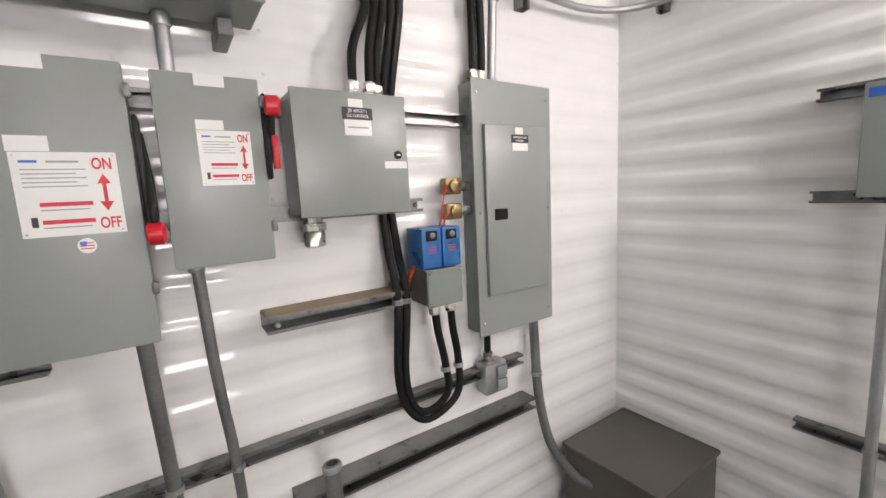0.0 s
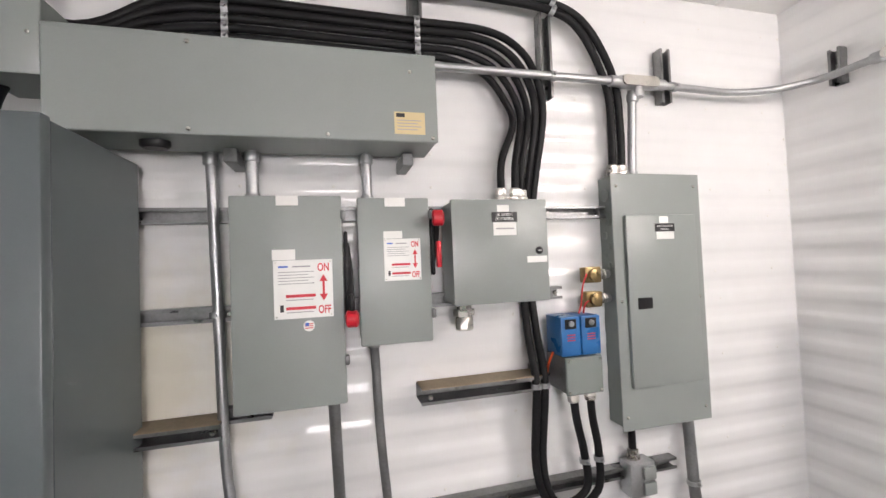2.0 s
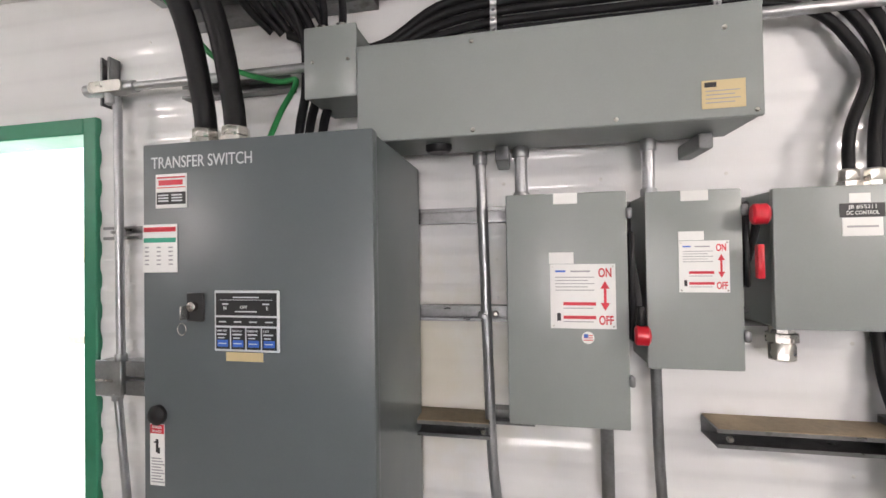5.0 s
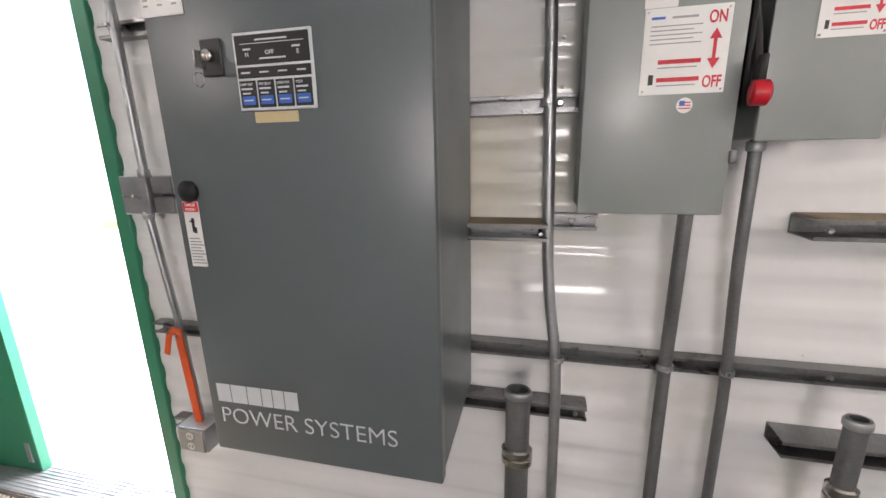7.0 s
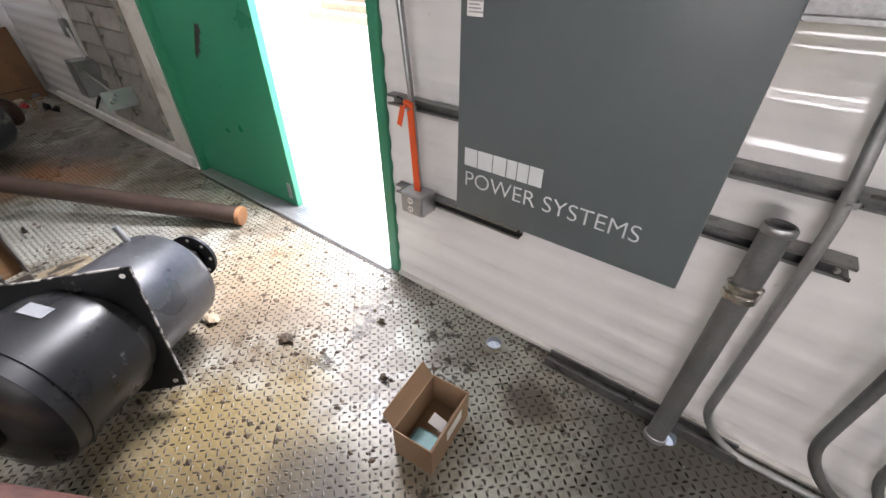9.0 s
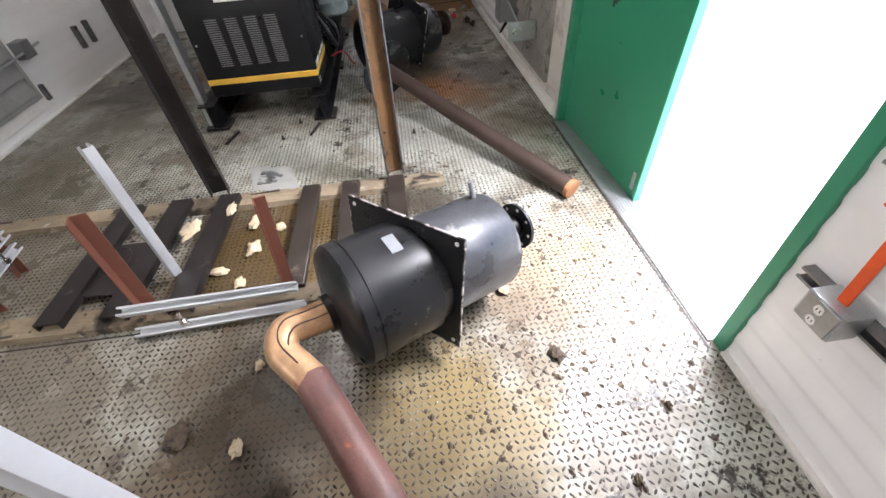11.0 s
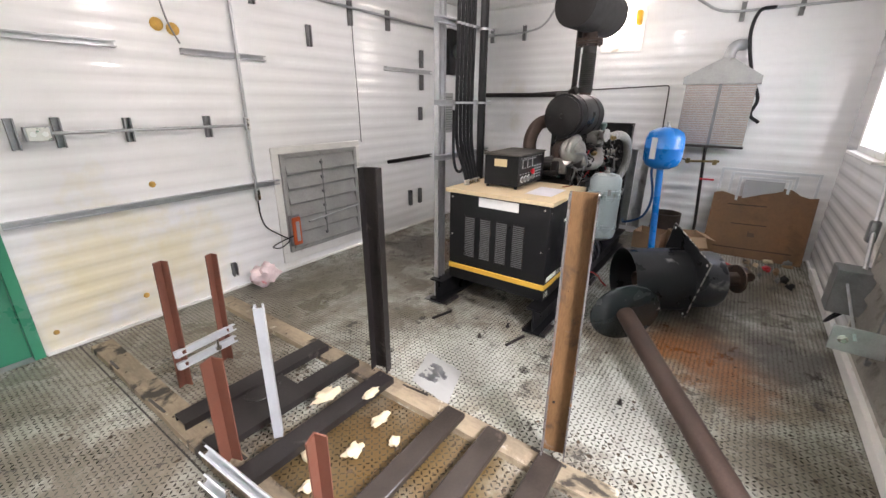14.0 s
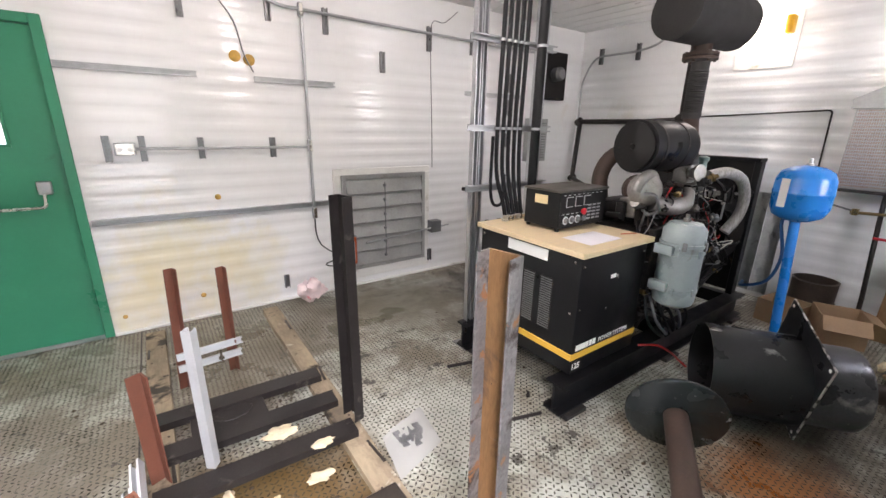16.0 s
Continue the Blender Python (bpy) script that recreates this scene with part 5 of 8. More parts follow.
# floor cabinet in the corner and boxes on the east wall
fc = thing("floor_cabinet", "low dark taupe steel transformer cabinet standing in the corner", "cabinet", (1.87, 1.10, 0))
fc_paint = M("dark_taupe_enamel", (0.085, 0.08, 0.068), 0.45, var=0.08, scale=4, fine=120)
part("body", box(B(), (1.645, 0.885, 0.03), (2.105, 1.325, 0.488), 0.004), fc_paint, fc)
part("lid", box(B(), (1.635, 0.875, 0.490), (2.115, 1.335, 0.510), 0.004, seg=2), fc_paint, fc)
for x in (1.66, 2.05):
    part("foot", box(B(), (x, 0.90, 0.0), (x + 0.035, 1.31, 0.03), 0.003), steel_black, fc)
eb = thing("wall_box", "grey steel box on the wall with a blue label", "electrical box", (2.05, 0.25, 1.60))
part("body", box(B(), (1.99, 0.05, 1.60), (2.083, 0.495, 1.925), 0.003), grey_darker, eb)
part("door", box(B(), (1.975, 0.045, 1.597), (1.99, 0.50, 1.928), 0.003), grey_paint, eb)
part("blue_label", box(B(), (1.973, 0.43, 1.885), (1.975, 0.49, 1.912)), ink_blue, eb)
for z in (1.93, 1.595, 0.76):
    rail((XE - 0.008, 0.635, z), (XE - 0.008, -0.10, z), (-1, 0, 0))
rail((XE - 0.008, 1.165, 2.39), (XE - 0.008, 1.165, 2.53), (-1, 0, 0))
conduit([(XE - 0.06, 0.43, 2.79), (XE - 0.06, 0.43, 0.02)], 0.016, "galvanised conduit down the wall", clamps=[((XE - 0.06, 0.43, 0.76), Z)])
# screw heads of the lining
bm = B()
rng = random.Random(5)
for x in np.arange(-1.3, 2.1, 0.3):
    for k in range(1, 25):
        if k % 3 == 0 or rng.random() < 0.25:
            xx, zz = x + rng.uniform(-0.02, 0.02), k * RIB
            lathe(bm, [(0.0055, 0), (0.0055, 0.002), (0.003, 0.0035)], (xx, YN - DEEP, zz), S, 6)
for y in np.arange(-2.5, 1.36, 0.42):
    for k in range(1, 25, 2):
        lathe(bm, [(0.0055, 0), (0.0055, 0.002), (0.003, 0.0035)], (XE - DEEP, y + rng.uniform(-0.02, 0.02), k * RIB), (-1, 0, 0), 6)
for k in range(1, 25):
    lathe(bm, [(0.0055, 0), (0.0055, 0.002), (0.003, 0.0035)], (XE - 0.02, YN - DEEP, k * RIB), S, 6)
    lathe(bm, [(0.0055, 0), (0.0055, 0.002), (0.003, 0.0035)], (XE - DEEP, 1.355, k * RIB), (-1, 0, 0), 6)
tagged(solo("lining_screw", bm, white_trim, "small screw heads in the wall lining", "screw"), kind="stuff")


# ---- generator set ----
black_paint = M("black_machine_paint", (0.008, 0.008, 0.009), 0.38, spec=0.25, var=0.2, scale=5, fine=70, bump=0.05, stains=(((0.05, 0.046, 0.04), 4, 0.66, 0.1),))
yellow_paint = M("yellow_stripe_paint", (0.62, 0.36, 0.045), 0.4, var=0.06, stains=(((0.2, 0.14, 0.05), 8, 0.66, 0.1),))
engine_black = M("oily_engine_black", (0.009, 0.008, 0.008), 0.42, spec=0.3, var=0.3, scale=12, fine=90, bump=0.15, stains=(((0.10, 0.07, 0.045), 9, 0.63, 0.1),))
cast_metal = M("cast_aluminium", (0.27, 0.26, 0.245), 0.42, metal=0.75, var=0.2, scale=14, fine=120, bump=0.15, stains=(((0.10, 0.08, 0.06), 12, 0.58, 0.12),))
rusty_pipe = M("rusty_brown_pipe", (0.055, 0.034, 0.026), 0.6, metal=0.2, var=0.25, scale=9, fine=100, bump=0.15)
grey_blue = M("grey_blue_enamel", (0.27, 0.32, 0.33), 0.32, var=0.06, scale=8, stains=(((0.13, 0.12, 0.10), 9, 0.66, 0.1),))
plywood = M("pale_plywood", (0.62, 0.49, 0.31), 0.55, var=0.07, scale=6, stretch=(1, 8, 1), stains=(((0.33, 0.24, 0.15), 5, 0.68, 0.12),))
silver_hose = M("braided_silver_hose", (0.33, 0.32, 0.30), 0.45, metal=0.5, var=0.35, scale=60, fine=220, bump=0.5, stretch=(1, 1, 0.15))

gen = thing("generator_set", "black and yellow generator set with exposed engine on a skid", "generator", (-5.1, -0.8, 0))
for y in (-1.28, -0.42):
    sk = part("skid_rail", sweep(B(), [(-0.06, 0), (0.06, 0), (0.06, 0.012), (0.006, 0.012), (0.006, 0.178), (0.06, 0.178), (0.06, 0.19), (-0.06, 0.19), (-0.06, 0.178), (-0.006, 0.178), (-0.006, 0.012), (-0.06, 0.012)],
                                 (-3.98, y, 0.03), (-6.45, y, 0.03), (0, 0, 1)), black_paint, gen)
    for x in (-4.10, -5.2, -6.3):
        part("mount_foot", box(B(), (x - 0.09, y - 0.09, 0.002), (x + 0.09, y + 0.09, 0.03), 0.004), steel_black, gen)
for x in (-4.60, -5.3, -6.4):
    part("cross_member", box(B(), (x - 0.04, -1.26, 0.09), (x + 0.04, -0.44, 0.20), 0.004), black_paint, gen)
box_ = part("alternator_housing", box(B(), (-4.71, -1.22, 0.245), (-4.075, -0.40, 0.955), 0.010, seg=2), black_paint, gen)
part("yellow_stripe", box(B(), (-4.711, -1.222, 0.335), (-4.071, -0.397, 0.378), 0.004), yellow_paint, box_, "yellow stripe round the housing")
for k in range(4):
    y0 = -1.075 + k * 0.135
    lv = part("louvre_panel", box(B(), (-4.076, y0, 0.455), (-4.072, y0 + 0.095, 0.785), 0.001), engine_black, box_, "perforated vent panel")
    bm = B()
    for j in range(22):
        box(bm, (-4.0735, y0 + 0.006, 0.465 + j * 0.0145), (-4.069, y0 + 0.089, 0.4715 + j * 0.0145))
    tagged(part("vent_grille", bm, galv_dull, lv), kind="stuff")
plate_ = part("blank_label", box(B(), (-4.075, -0.955, 0.875), (-4.071, -0.630, 0.942), 0.001), paper, box_, "blank white label")
E_ = (0, 1, 0)
for j, (x, z) in enumerate(((-4.1, 0.90), (-4.1, 0.42), (-4.68, 0.90), (-4.35, 0.60), (-4.1, 0.65))):
    part("screw", lathe(B(), [(0.007, 0), (0.007, 0.003), (0.004, 0.005)], (x, -0.40, z), E_, 8), chrome, box_)
for y, z in ((-1.19, 0.92), (-0.44, 0.92), (-0.44, 0.62), (-1.19, 0.62)):
    part("screw", lathe(B(), [(0.007, 0), (0.007, 0.003), (0.004, 0.005)], (-4.075, y, z), (1, 0, 0), 8), chrome, box_)
part("tag", box(B(), (-4.41, -0.40, 0.785), (-4.36, -0.398, 0.808)), paper, box_)
part("latch", box(B(), (-4.43, -0.40, 0.775), (-4.415, -0.392, 0.80), 0.002), chrome, box_)


def on_side(x, z, y):
    """A frame on a surface that looks north: the line runs towards -x."""
    return Matrix.Translation((x, y, z)) @ Matrix.Rotation(radians(180), 4, "Z") @ Matrix.Rotation(radians(90), 4, "X")


for i, w in enumerate((0.028, 0.029, 0.028, 0.024, 0.024, 0.028)):
    part("maker_mark", box(B(), (-4.105 - 0.031 * i - w, -0.3975, 0.392), (-4.105 - 0.031 * i, -0.396, 0.428)), paper, box_, "bold white block")
lettering("maker_lettering", "POWER SYSTEMS", on_side(-4.315, 0.393, -0.3965), 0.030, paper, box_, "white lettering", 0.30)
lettering("rating_lettering", "125", on_side(-4.085, 0.275, -0.3985), 0.038, paper, box_, "white rating number", 0.075, bold=0.001)

pb = thing("plywood_board", "pale plywood board lying on the generator housing", "board", (-4.4, -0.81, 0.955))
part("board", box(B(), (-4.735, -1.245, 0.956), (-4.050, -0.375, 0.986), 0.003), plywood, pb)
ps = solo("paper_sheet", box(B(), (-4.52, -0.66, 0.987), (-4.22, -0.46, 0.9885), m=None), M("white_paper", (0.72, 0.70, 0.74), 0.6, var=0.04), "sheet of white paper on the plywood board", "paper")
pen = solo("pencil", cyl(B(), (-4.60, -0.52, 0.9905), (-4.70, -0.48, 0.9905), 0.004, seg=6), M("pencil_paint", (0.35, 0.09, 0.03), 0.5), "small reddish pencil on the plywood", "pencil")

cb = thing("control_panel", "black generator control box with gauges, switches and a red stop button", "control box", (-4.52, -0.89, 0.987))
part("case", box(B(), (-4.75, -1.04, 1.005), (-4.285, -0.755, 1.232), 0.004), black_paint, cb)
part("top_lid", box(B(), (-4.76, -1.05, 1.232), (-4.275, -0.745, 1.244), 0.003), M("dusty_black", (0.06, 0.053, 0.045), 0.6, var=0.15), cb)
face = part("face_plate", box(B(), (-4.745, -0.755, 1.012), (-4.29, -0.748, 1.228), 0.002), black_plastic, cb)
for x in (-4.73, -4.31):
    for y in (-1.02, -0.78):
        part("foot", cyl(B(), (x, y, 0.987), (x, y, 1.006), 0.014), black_plastic, cb)
for k in range(3):
    g = part("gauge", box(B(), (-4.40 - k * 0.085, -0.748, 1.140), (-4.335 - k * 0.085, -0.742, 1.205), 0.003), ink_grey, face, "square meter")
    part("gauge_glass", box(B(), (-4.396 - k * 0.085, -0.742, 1.146), (-4.339 - k * 0.085, -0.7405, 1.200)), black_plastic, g)
for k in range(4):
    part("knob", lathe(B(), [(0.017, 0), (0.017, 0.01), (0.012, 0.018)], (-4.345 - k * 0.058, -0.748, 1.058), E_, 14), M("grey_knob", (0.2, 0.2, 0.2), 0.4) if k == 0 else galv_dull, face)
part("stop_button", lathe(B(), [(0.013, 0), (0.013, 0.01), (0.021, 0.012), (0.021, 0.022), (0.012, 0.028)], (-4.50, -0.748, 1.105), E_, 14), red_plastic, face, "red stop button")
bars_ = B()
for r_ in range(5):
    for c_ in range(3):
        box(bars_, (-4.59 - c_ * 0.048, -0.748, 1.045 + r_ * 0.022), (-4.555 - c_ * 0.048, -0.7468, 1.056 + r_ * 0.022))
part("lamp_field", bars_, ink_grey, face)
for k in range(3):
    part("knob_ring", lathe(B(), [(0.018, 0), (0.026, 0), (0.026, 0.002), (0.018, 0.002)], (-4.345 - k * 0.058, -0.748, 1.058), E_, 18, caps=False), ink_white, face, "printed dial ring")
bars_ = B()
for k in range(9):
    box(bars_, (-4.33 - k * 0.045, -0.748, 1.095), (-4.305 - k * 0.045, -0.7472, 1.099))
    box(bars_, (-4.33 - k * 0.045, -0.748, 1.214), (-4.31 - k * 0.045, -0.7472, 1.217))
part("small_print", bars_, ink_white, face)
part("label", box(B(), (-4.285, -0.955, 1.150), (-4.2835, -0.85, 1.205)), tan_label, cb, "pale green paper label")

# engine
eng = part("engine_block", box(B(), (-5.95, -1.08, 0.30), (-4.72, -0.56, 0.98), 0.03, seg=2), engine_black, gen)
part("rocker_cover", box(B(), (-5.85, -0.98, 0.98), (-4.95, -0.66, 1.12), 0.03, seg=2), engine_black, eng)
part("oil_pan", box(B(), (-5.7, -1.0, 0.17), (-4.8, -0.62, 0.30), 0.03), engine_black, eng)
part("bell_housing", lathe(B(), [(0.36, 0), (0.36, 0.06), (0.30, 0.10), (0.30, 0.18)], (-4.71, -0.81, 0.62), (-1, 0, 0), 28), engine_black, eng)
rr = random.Random(11)
for k in range(46):
    x, z = rr.uniform(-5.9, -4.78), rr.uniform(0.34, 1.22)
    s = [rr.uniform(0.02, 0.07) for _ in range(3)]
    y = -0.56 + rr.uniform(-0.03, 0.05) if z < 1.0 else rr.uniform(-0.8, -0.55)
    m_ = (engine_black, engine_black, cast_metal, galv_dull, engine_black, rusty_pipe)[k % 6]
    bm = B()
    if k % 3 == 0:
        cyl(bm, (x, y - s[1], z), (x + rr.uniform(-0.05, 0.05), y + s[1] * 0.9, z + rr.uniform(-0.05, 0.05)), s[0] * 0.6, seg=10)
    else:
        box(bm, (x - s[0], y - s[1], z - s[2]), (x + s[0], y + s[1], z + s[2]), 0.008)
    part("engine_fitting", bm, m_, eng)
for k in range(30):
    x0, z0 = rr.uniform(-5.8, -4.8), rr.uniform(0.5, 1.25)
    p = [(x0, -0.55, z0)]
    for j in range(4):
        q = p[-1]
        p.append((min(-4.75, max(-6.1, q[0] + rr.uniform(-0.22, 0.22))), -0.5 + rr.uniform(-0.10, 0.10), max(0.3, q[2] + rr.uniform(-0.28, 0.12))))
    part("wiring", tube(B(), p, rr.uniform(0.004, 0.011), 6, smooth=4), (black_cable, black_cable, black_cable, galv_dull, rusty_pipe)[k % 5], eng)
# turbocharger
tur = part("turbocharger", lathe(B(), [(0.03, -0.06), (0.07, -0.05), (0.10, -0.02), (0.105, 0.02), (0.08, 0.05), (0.045, 0.06)], (-4.86, -0.56, 1.24), (0.7, 0.5, 0.1), 24), cast_metal, gen, "cast metal turbocharger")
part("compressor_outlet", tube(B(), [(-4.90, -0.52, 1.16), (-5.0, -0.46, 1.13), (-5.15, -0.44, 1.14), (-5.25, -0.48, 1.2)], 0.055, 12, smooth=4), cast_metal, tur)
part("scroll", tube(B(), [(-4.86 + 0.10 * math.cos(a), -0.56 + 0.02 * math.sin(a), 1.24 + 0.10 * math.sin(a)) for a in np.linspace(0, 5.4, 16)], 0.032, 10), cast_metal, tur)
part("turbine_housing", lathe(B(), [(0.04, 0), (0.09, 0.02), (0.10, 0.07), (0.06, 0.12)], (-4.93, -0.64, 1.22), (-0.7, -0.5, 0), 18), rusty_pipe, tur)
# air cleaner
ac = part("air_cleaner", lathe(B(), [(0.15, 0.0), (0.168, 0.0), (0.168, 0.03), (0.163, 0.034), (0.165, 0.40), (0.150, 0.45), (0.07, 0.47)], (-4.86, -0.665, 1.505), (-1, 0.12, 0), 32), black_paint, gen, "large round black air cleaner")
part("end_cap", lathe(B(), [(0.150, 0.004), (0.150, 0.012), (0.05, 0.016), (0.02, 0.024), (0.015, 0.034)], (-4.855, -0.665, 1.505), (1, -0.12, 0), 32), engine_black, ac)
for s in (0.08, 0.30):
    part("band", lathe(B(), [(0.166, 0), (0.170, 0.002), (0.170, 0.018), (0.166, 0.02)], Vector((-4.86, -0.665, 1.505)) + Vector((-1, 0.12, 0)).normalized() * s, (-1, 0.12, 0), 32, caps=False), steel_black, ac)
part("intake_elbow", tube(B(), [(-5.32, -0.61, 1.505), (-5.42, -0.60, 1.48), (-5.44, -0.58, 1.38), (-5.40, -0.55, 1.26)], 0.06, 12, smooth=4), black_plastic, ac)
part("exhaust_elbow", tube(B(), [(-5.02, -0.98, 1.10), (-5.05, -1.02, 1.28), (-5.12, -0.98, 1.42), (-5.28, -0.90, 1.46)], 0.058, 12, smooth=5), rusty_pipe, gen, "rusty brown exhaust elbow")
# carburettor group, cap, silver hose
part("fuel_pump", box(B(), (-5.30, -0.56, 1.27), (-5.18, -0.46, 1.38), 0.012, seg=2), cast_metal, gen)
part("fuel_pump_flange", lathe(B(), [(0.05, 0), (0.05, 0.012), (0.035, 0.016), (0.035, 0.05), (0.055, 0.055), (0.055, 0.07)], (-5.22, -0.46, 1.34), (0.3, 1, 0.1), 16), cast_metal, gen)
part("thermostat_housing", box(B(), (-5.46, -0.58, 1.24), (-5.36, -0.48, 1.36), 0.015, seg=2), cast_metal, gen)
part("governor", lathe(B(), [(0.03, 0), (0.03, 0.07), (0.038, 0.075), (0.038, 0.10), (0.02, 0.11)], (-5.50, -0.52, 1.33), Z, 14), M("teal_cap", (0.10, 0.16, 0.15), 0.4), gen)
part("radiator_hose", tube(B(), [(-5.44, -0.44, 1.31), (-5.60, -0.39, 1.33), (-5.80, -0.36, 1.27), (-5.92, -0.36, 1.12), (-5.93, -0.38, 0.98), (-5.86, -0.42, 0.86)], 0.038, 16, smooth=6), silver_hose, gen, "ribbed silver hose")
part("lower_hose", tube(B(), [(-5.75, -0.52, 0.36), (-5.9, -0.52, 0.42), (-6.1, -0.55, 0.45), (-6.3, -0.56, 0.45)], 0.032, 12, smooth=5), black_cable, gen)
# radiator with shroud
rad = part("radiator_frame", box(B(), (-6.42, -1.32, 0.22), (-6.335, -1.27, 1.40), 0.004), black_paint, gen)
part("radiator_post", box(B(), (-6.42, -0.48, 0.22), (-6.335, -0.43, 1.40), 0.004), black_paint, gen)
part("radiator_top", box(B(), (-6.44, -1.32, 1.375), (-6.30, -0.43, 1.405), 0.004), black_paint, gen)
part("radiator_core", box(B(), (-6.40, -1.27, 0.25), (-6.35, -0.48, 1.375), 0.002), engine_black, gen)
part("fan_shroud", lathe(B(), [(0.42, 0), (0.36, 0.10), (0.36, 0.20)], (-6.345, -0.86, 0.80), (1, 0, 0), 28, caps=False), engine_black, gen)
for k in range(6):
    a = k * math.pi / 3
    c = Vector((-6.2, -0.86, 0.80))
    u = Vector((0, math.cos(a), math.sin(a)))
    w = Vector((0.35, -math.sin(a), math.cos(a))).normalized()
    part("fan_blade", ring_loft(B(), [[c + u * r_ + w * s_ * ww_ + Vector((t_, 0, 0)) for s_, t_ in ((-1, 0), (1, 0), (1, 0.005), (-1, 0.005))] for r_, ww_ in ((0.05, 0.04), (0.32, 0.07))]), steel_black, gen)
foil = M("crumpled_pale_foil", (0.42, 0.41, 0.39), 0.45, metal=0.4, var=0.2, scale=9, fine=70, bump=0.4, stains=(((0.12, 0.10, 0.08), 6, 0.62, 0.1),))
for y0, y1 in ((-0.50, -0.375), (-0.365, -0.24)):
    bm = B()
    rows = [[bm.verts.new((-6.50 - 0.02 * abs(math.sin(3.1416 * i / 6)) + 0.014 * noise.noise(Vector((i * 0.9, j * 0.55, y0 * 9))), y0 + (y1 - y0) * i / 6, 0.25 + 0.87 * j / 24)) for i in range(7)] for j in range(25)]
    back = [[bm.verts.new((v.co.x - 0.012, v.co.y, v.co.z)) for v in r] for r in rows]
    for g in (rows, back):
        for a, b in zip(g, g[1:]):
            for i in range(6):
                bm.faces.new((a[i], a[i + 1], b[i + 1], b[i]))
    part("guard_panel", bm, foil, gen, "pale crumpled foil-faced guard", smooth=25)
# small engine clutter: harness, clips and fittings along the near side
re_ = random.Random(23)
for k in range(64):
    x, z = re_.uniform(-6.15, -4.80), re_.uniform(0.42, 1.30)
    y = -0.47 + re_.uniform(-0.06, 0.05) + (0.04 if x < -5.2 else 0.0)
    r_ = re_.uniform(0.008, 0.024)
    d_ = (re_.uniform(-1, 1), re_.uniform(-1, 1), re_.uniform(-0.6, 0.6))
    bm = lathe(B(), [(r_, 0), (r_, r_ * 1.2), (r_ * 1.35, r_ * 1.3), (r_ * 1.35, r_ * 2.0), (r_ * 0.7, r_ * 2.1), (r_ * 0.7, r_ * 3.2)], (x, y, z), d_, (6, 12, 8)[k % 3])
    part("engine_fitting", bm, (engine_black, cast_metal, black_plastic, engine_black, rusty_pipe, engine_black, brass, galv_dull)[k % 8], eng)
pale_wire = M("pale_control_wire", (0.45, 0.43, 0.38), 0.5)
for k in range(46):
    x0, z0 = re_.uniform(-6.0, -4.85), re_.uniform(0.75, 1.30)
    p = [(x0, -0.46, z0)]
    for j in range(5):
        q = p[-1]
        p.append((min(-4.76, max(-6.2, q[0] + re_.uniform(-0.13, 0.13))), -0.45 + re_.uniform(-0.07, 0.06), max(0.30, q[2] - re_.uniform(-0.03, 0.15))))
    part("wiring", tube(B(), p, re_.uniform(0.0025, 0.0065), 6, smooth=4), (black_cable, black_cable, pale_wire, black_cable, galv_dull, black_cable, red_wire)[k % 7], eng)
# grey cylindrical heater tank
TX, TY = -4.85, -0.265
gt = part("filter_tank", lathe(B(), [(0.02, -0.035), (0.075, -0.03), (0.112, -0.005), (0.120, 0.03), (0.120, 0.36), (0.127, 0.362), (0.127, 0.380), (0.119, 0.382), (0.118, 0.455), (0.09, 0.492), (0.02, 0.50)], (TX, TY, 0.59), Z, 32), grey_blue, gen, "grey-blue enamelled cylinder tank")
for z in (0.66, 0.90):
    bd = part("band", lathe(B(), [(0.120, 0), (0.124, 0.002), (0.124, 0.016), (0.120, 0.018)], (TX, TY, z), Z, 32, caps=False), grey_blue, gt)
    for a in (20, 75, 130):
        c, sn = math.cos(radians(a)), math.sin(radians(a))
        part("band_lug", box(B(), (-0.006, -0.008, -0.004), (0.010, 0.008, 0.040), 0.003, m=pose(TX + 0.122 * c, TY + 0.122 * sn, z, 0, 0, a)), grey_blue, bd)
part("top_fitting", lathe(B(), [(0.02, 0), (0.02, 0.025), (0.011, 0.027), (0.011, 0.05)], (TX, TY, 1.085), Z, 12), cast_metal, gt)
for k, a in enumerate((30, 95, 160)):
    part("cap_clip", box(B(), (-0.004, -0.012, -0.02), (0.012, 0.012, 0.03), 0.003, m=pose(TX + 0.121 * math.cos(radians(a)), TY + 0.121 * math.sin(radians(a)), 0.955, 0, 0, a)), galv_dull, gt)
for z in (0.70, 0.93):
    part("bracket", box(B(), (-4.745, -0.36, z - 0.03), (-4.70, -0.25, z + 0.03), 0.008, seg=2), grey_blue, gt)
part("bracket_plate", box(B(), (-4.99, -0.44, 0.62), (-4.77, -0.40, 1.02), 0.005), engine_black, gt)
for k in range(6):
    part("battery_cable", tube(B(), [(-4.82 - 0.06 * k, -0.42, 0.55), (-4.80 - 0.08 * k, -0.36 + 0.01 * k, 0.40), (-4.95 - 0.06 * k, -0.33, 0.27), (-5.1 - 0.05 * k, -0.40, 0.24)], 0.010, 7, smooth=5), (black_cable, galv_dull, black_cable)[k % 3], gen)
part("red_lead", tube(B(), [(-4.72, -0.36, 0.26), (-4.80, -0.28, 0.27), (-4.92, -0.24, 0.20), (-5.05, -0.23, 0.10), (-5.1, -0.20, 0.05)], 0.007, 7, smooth=5), red_wire, gen, "red battery lead")

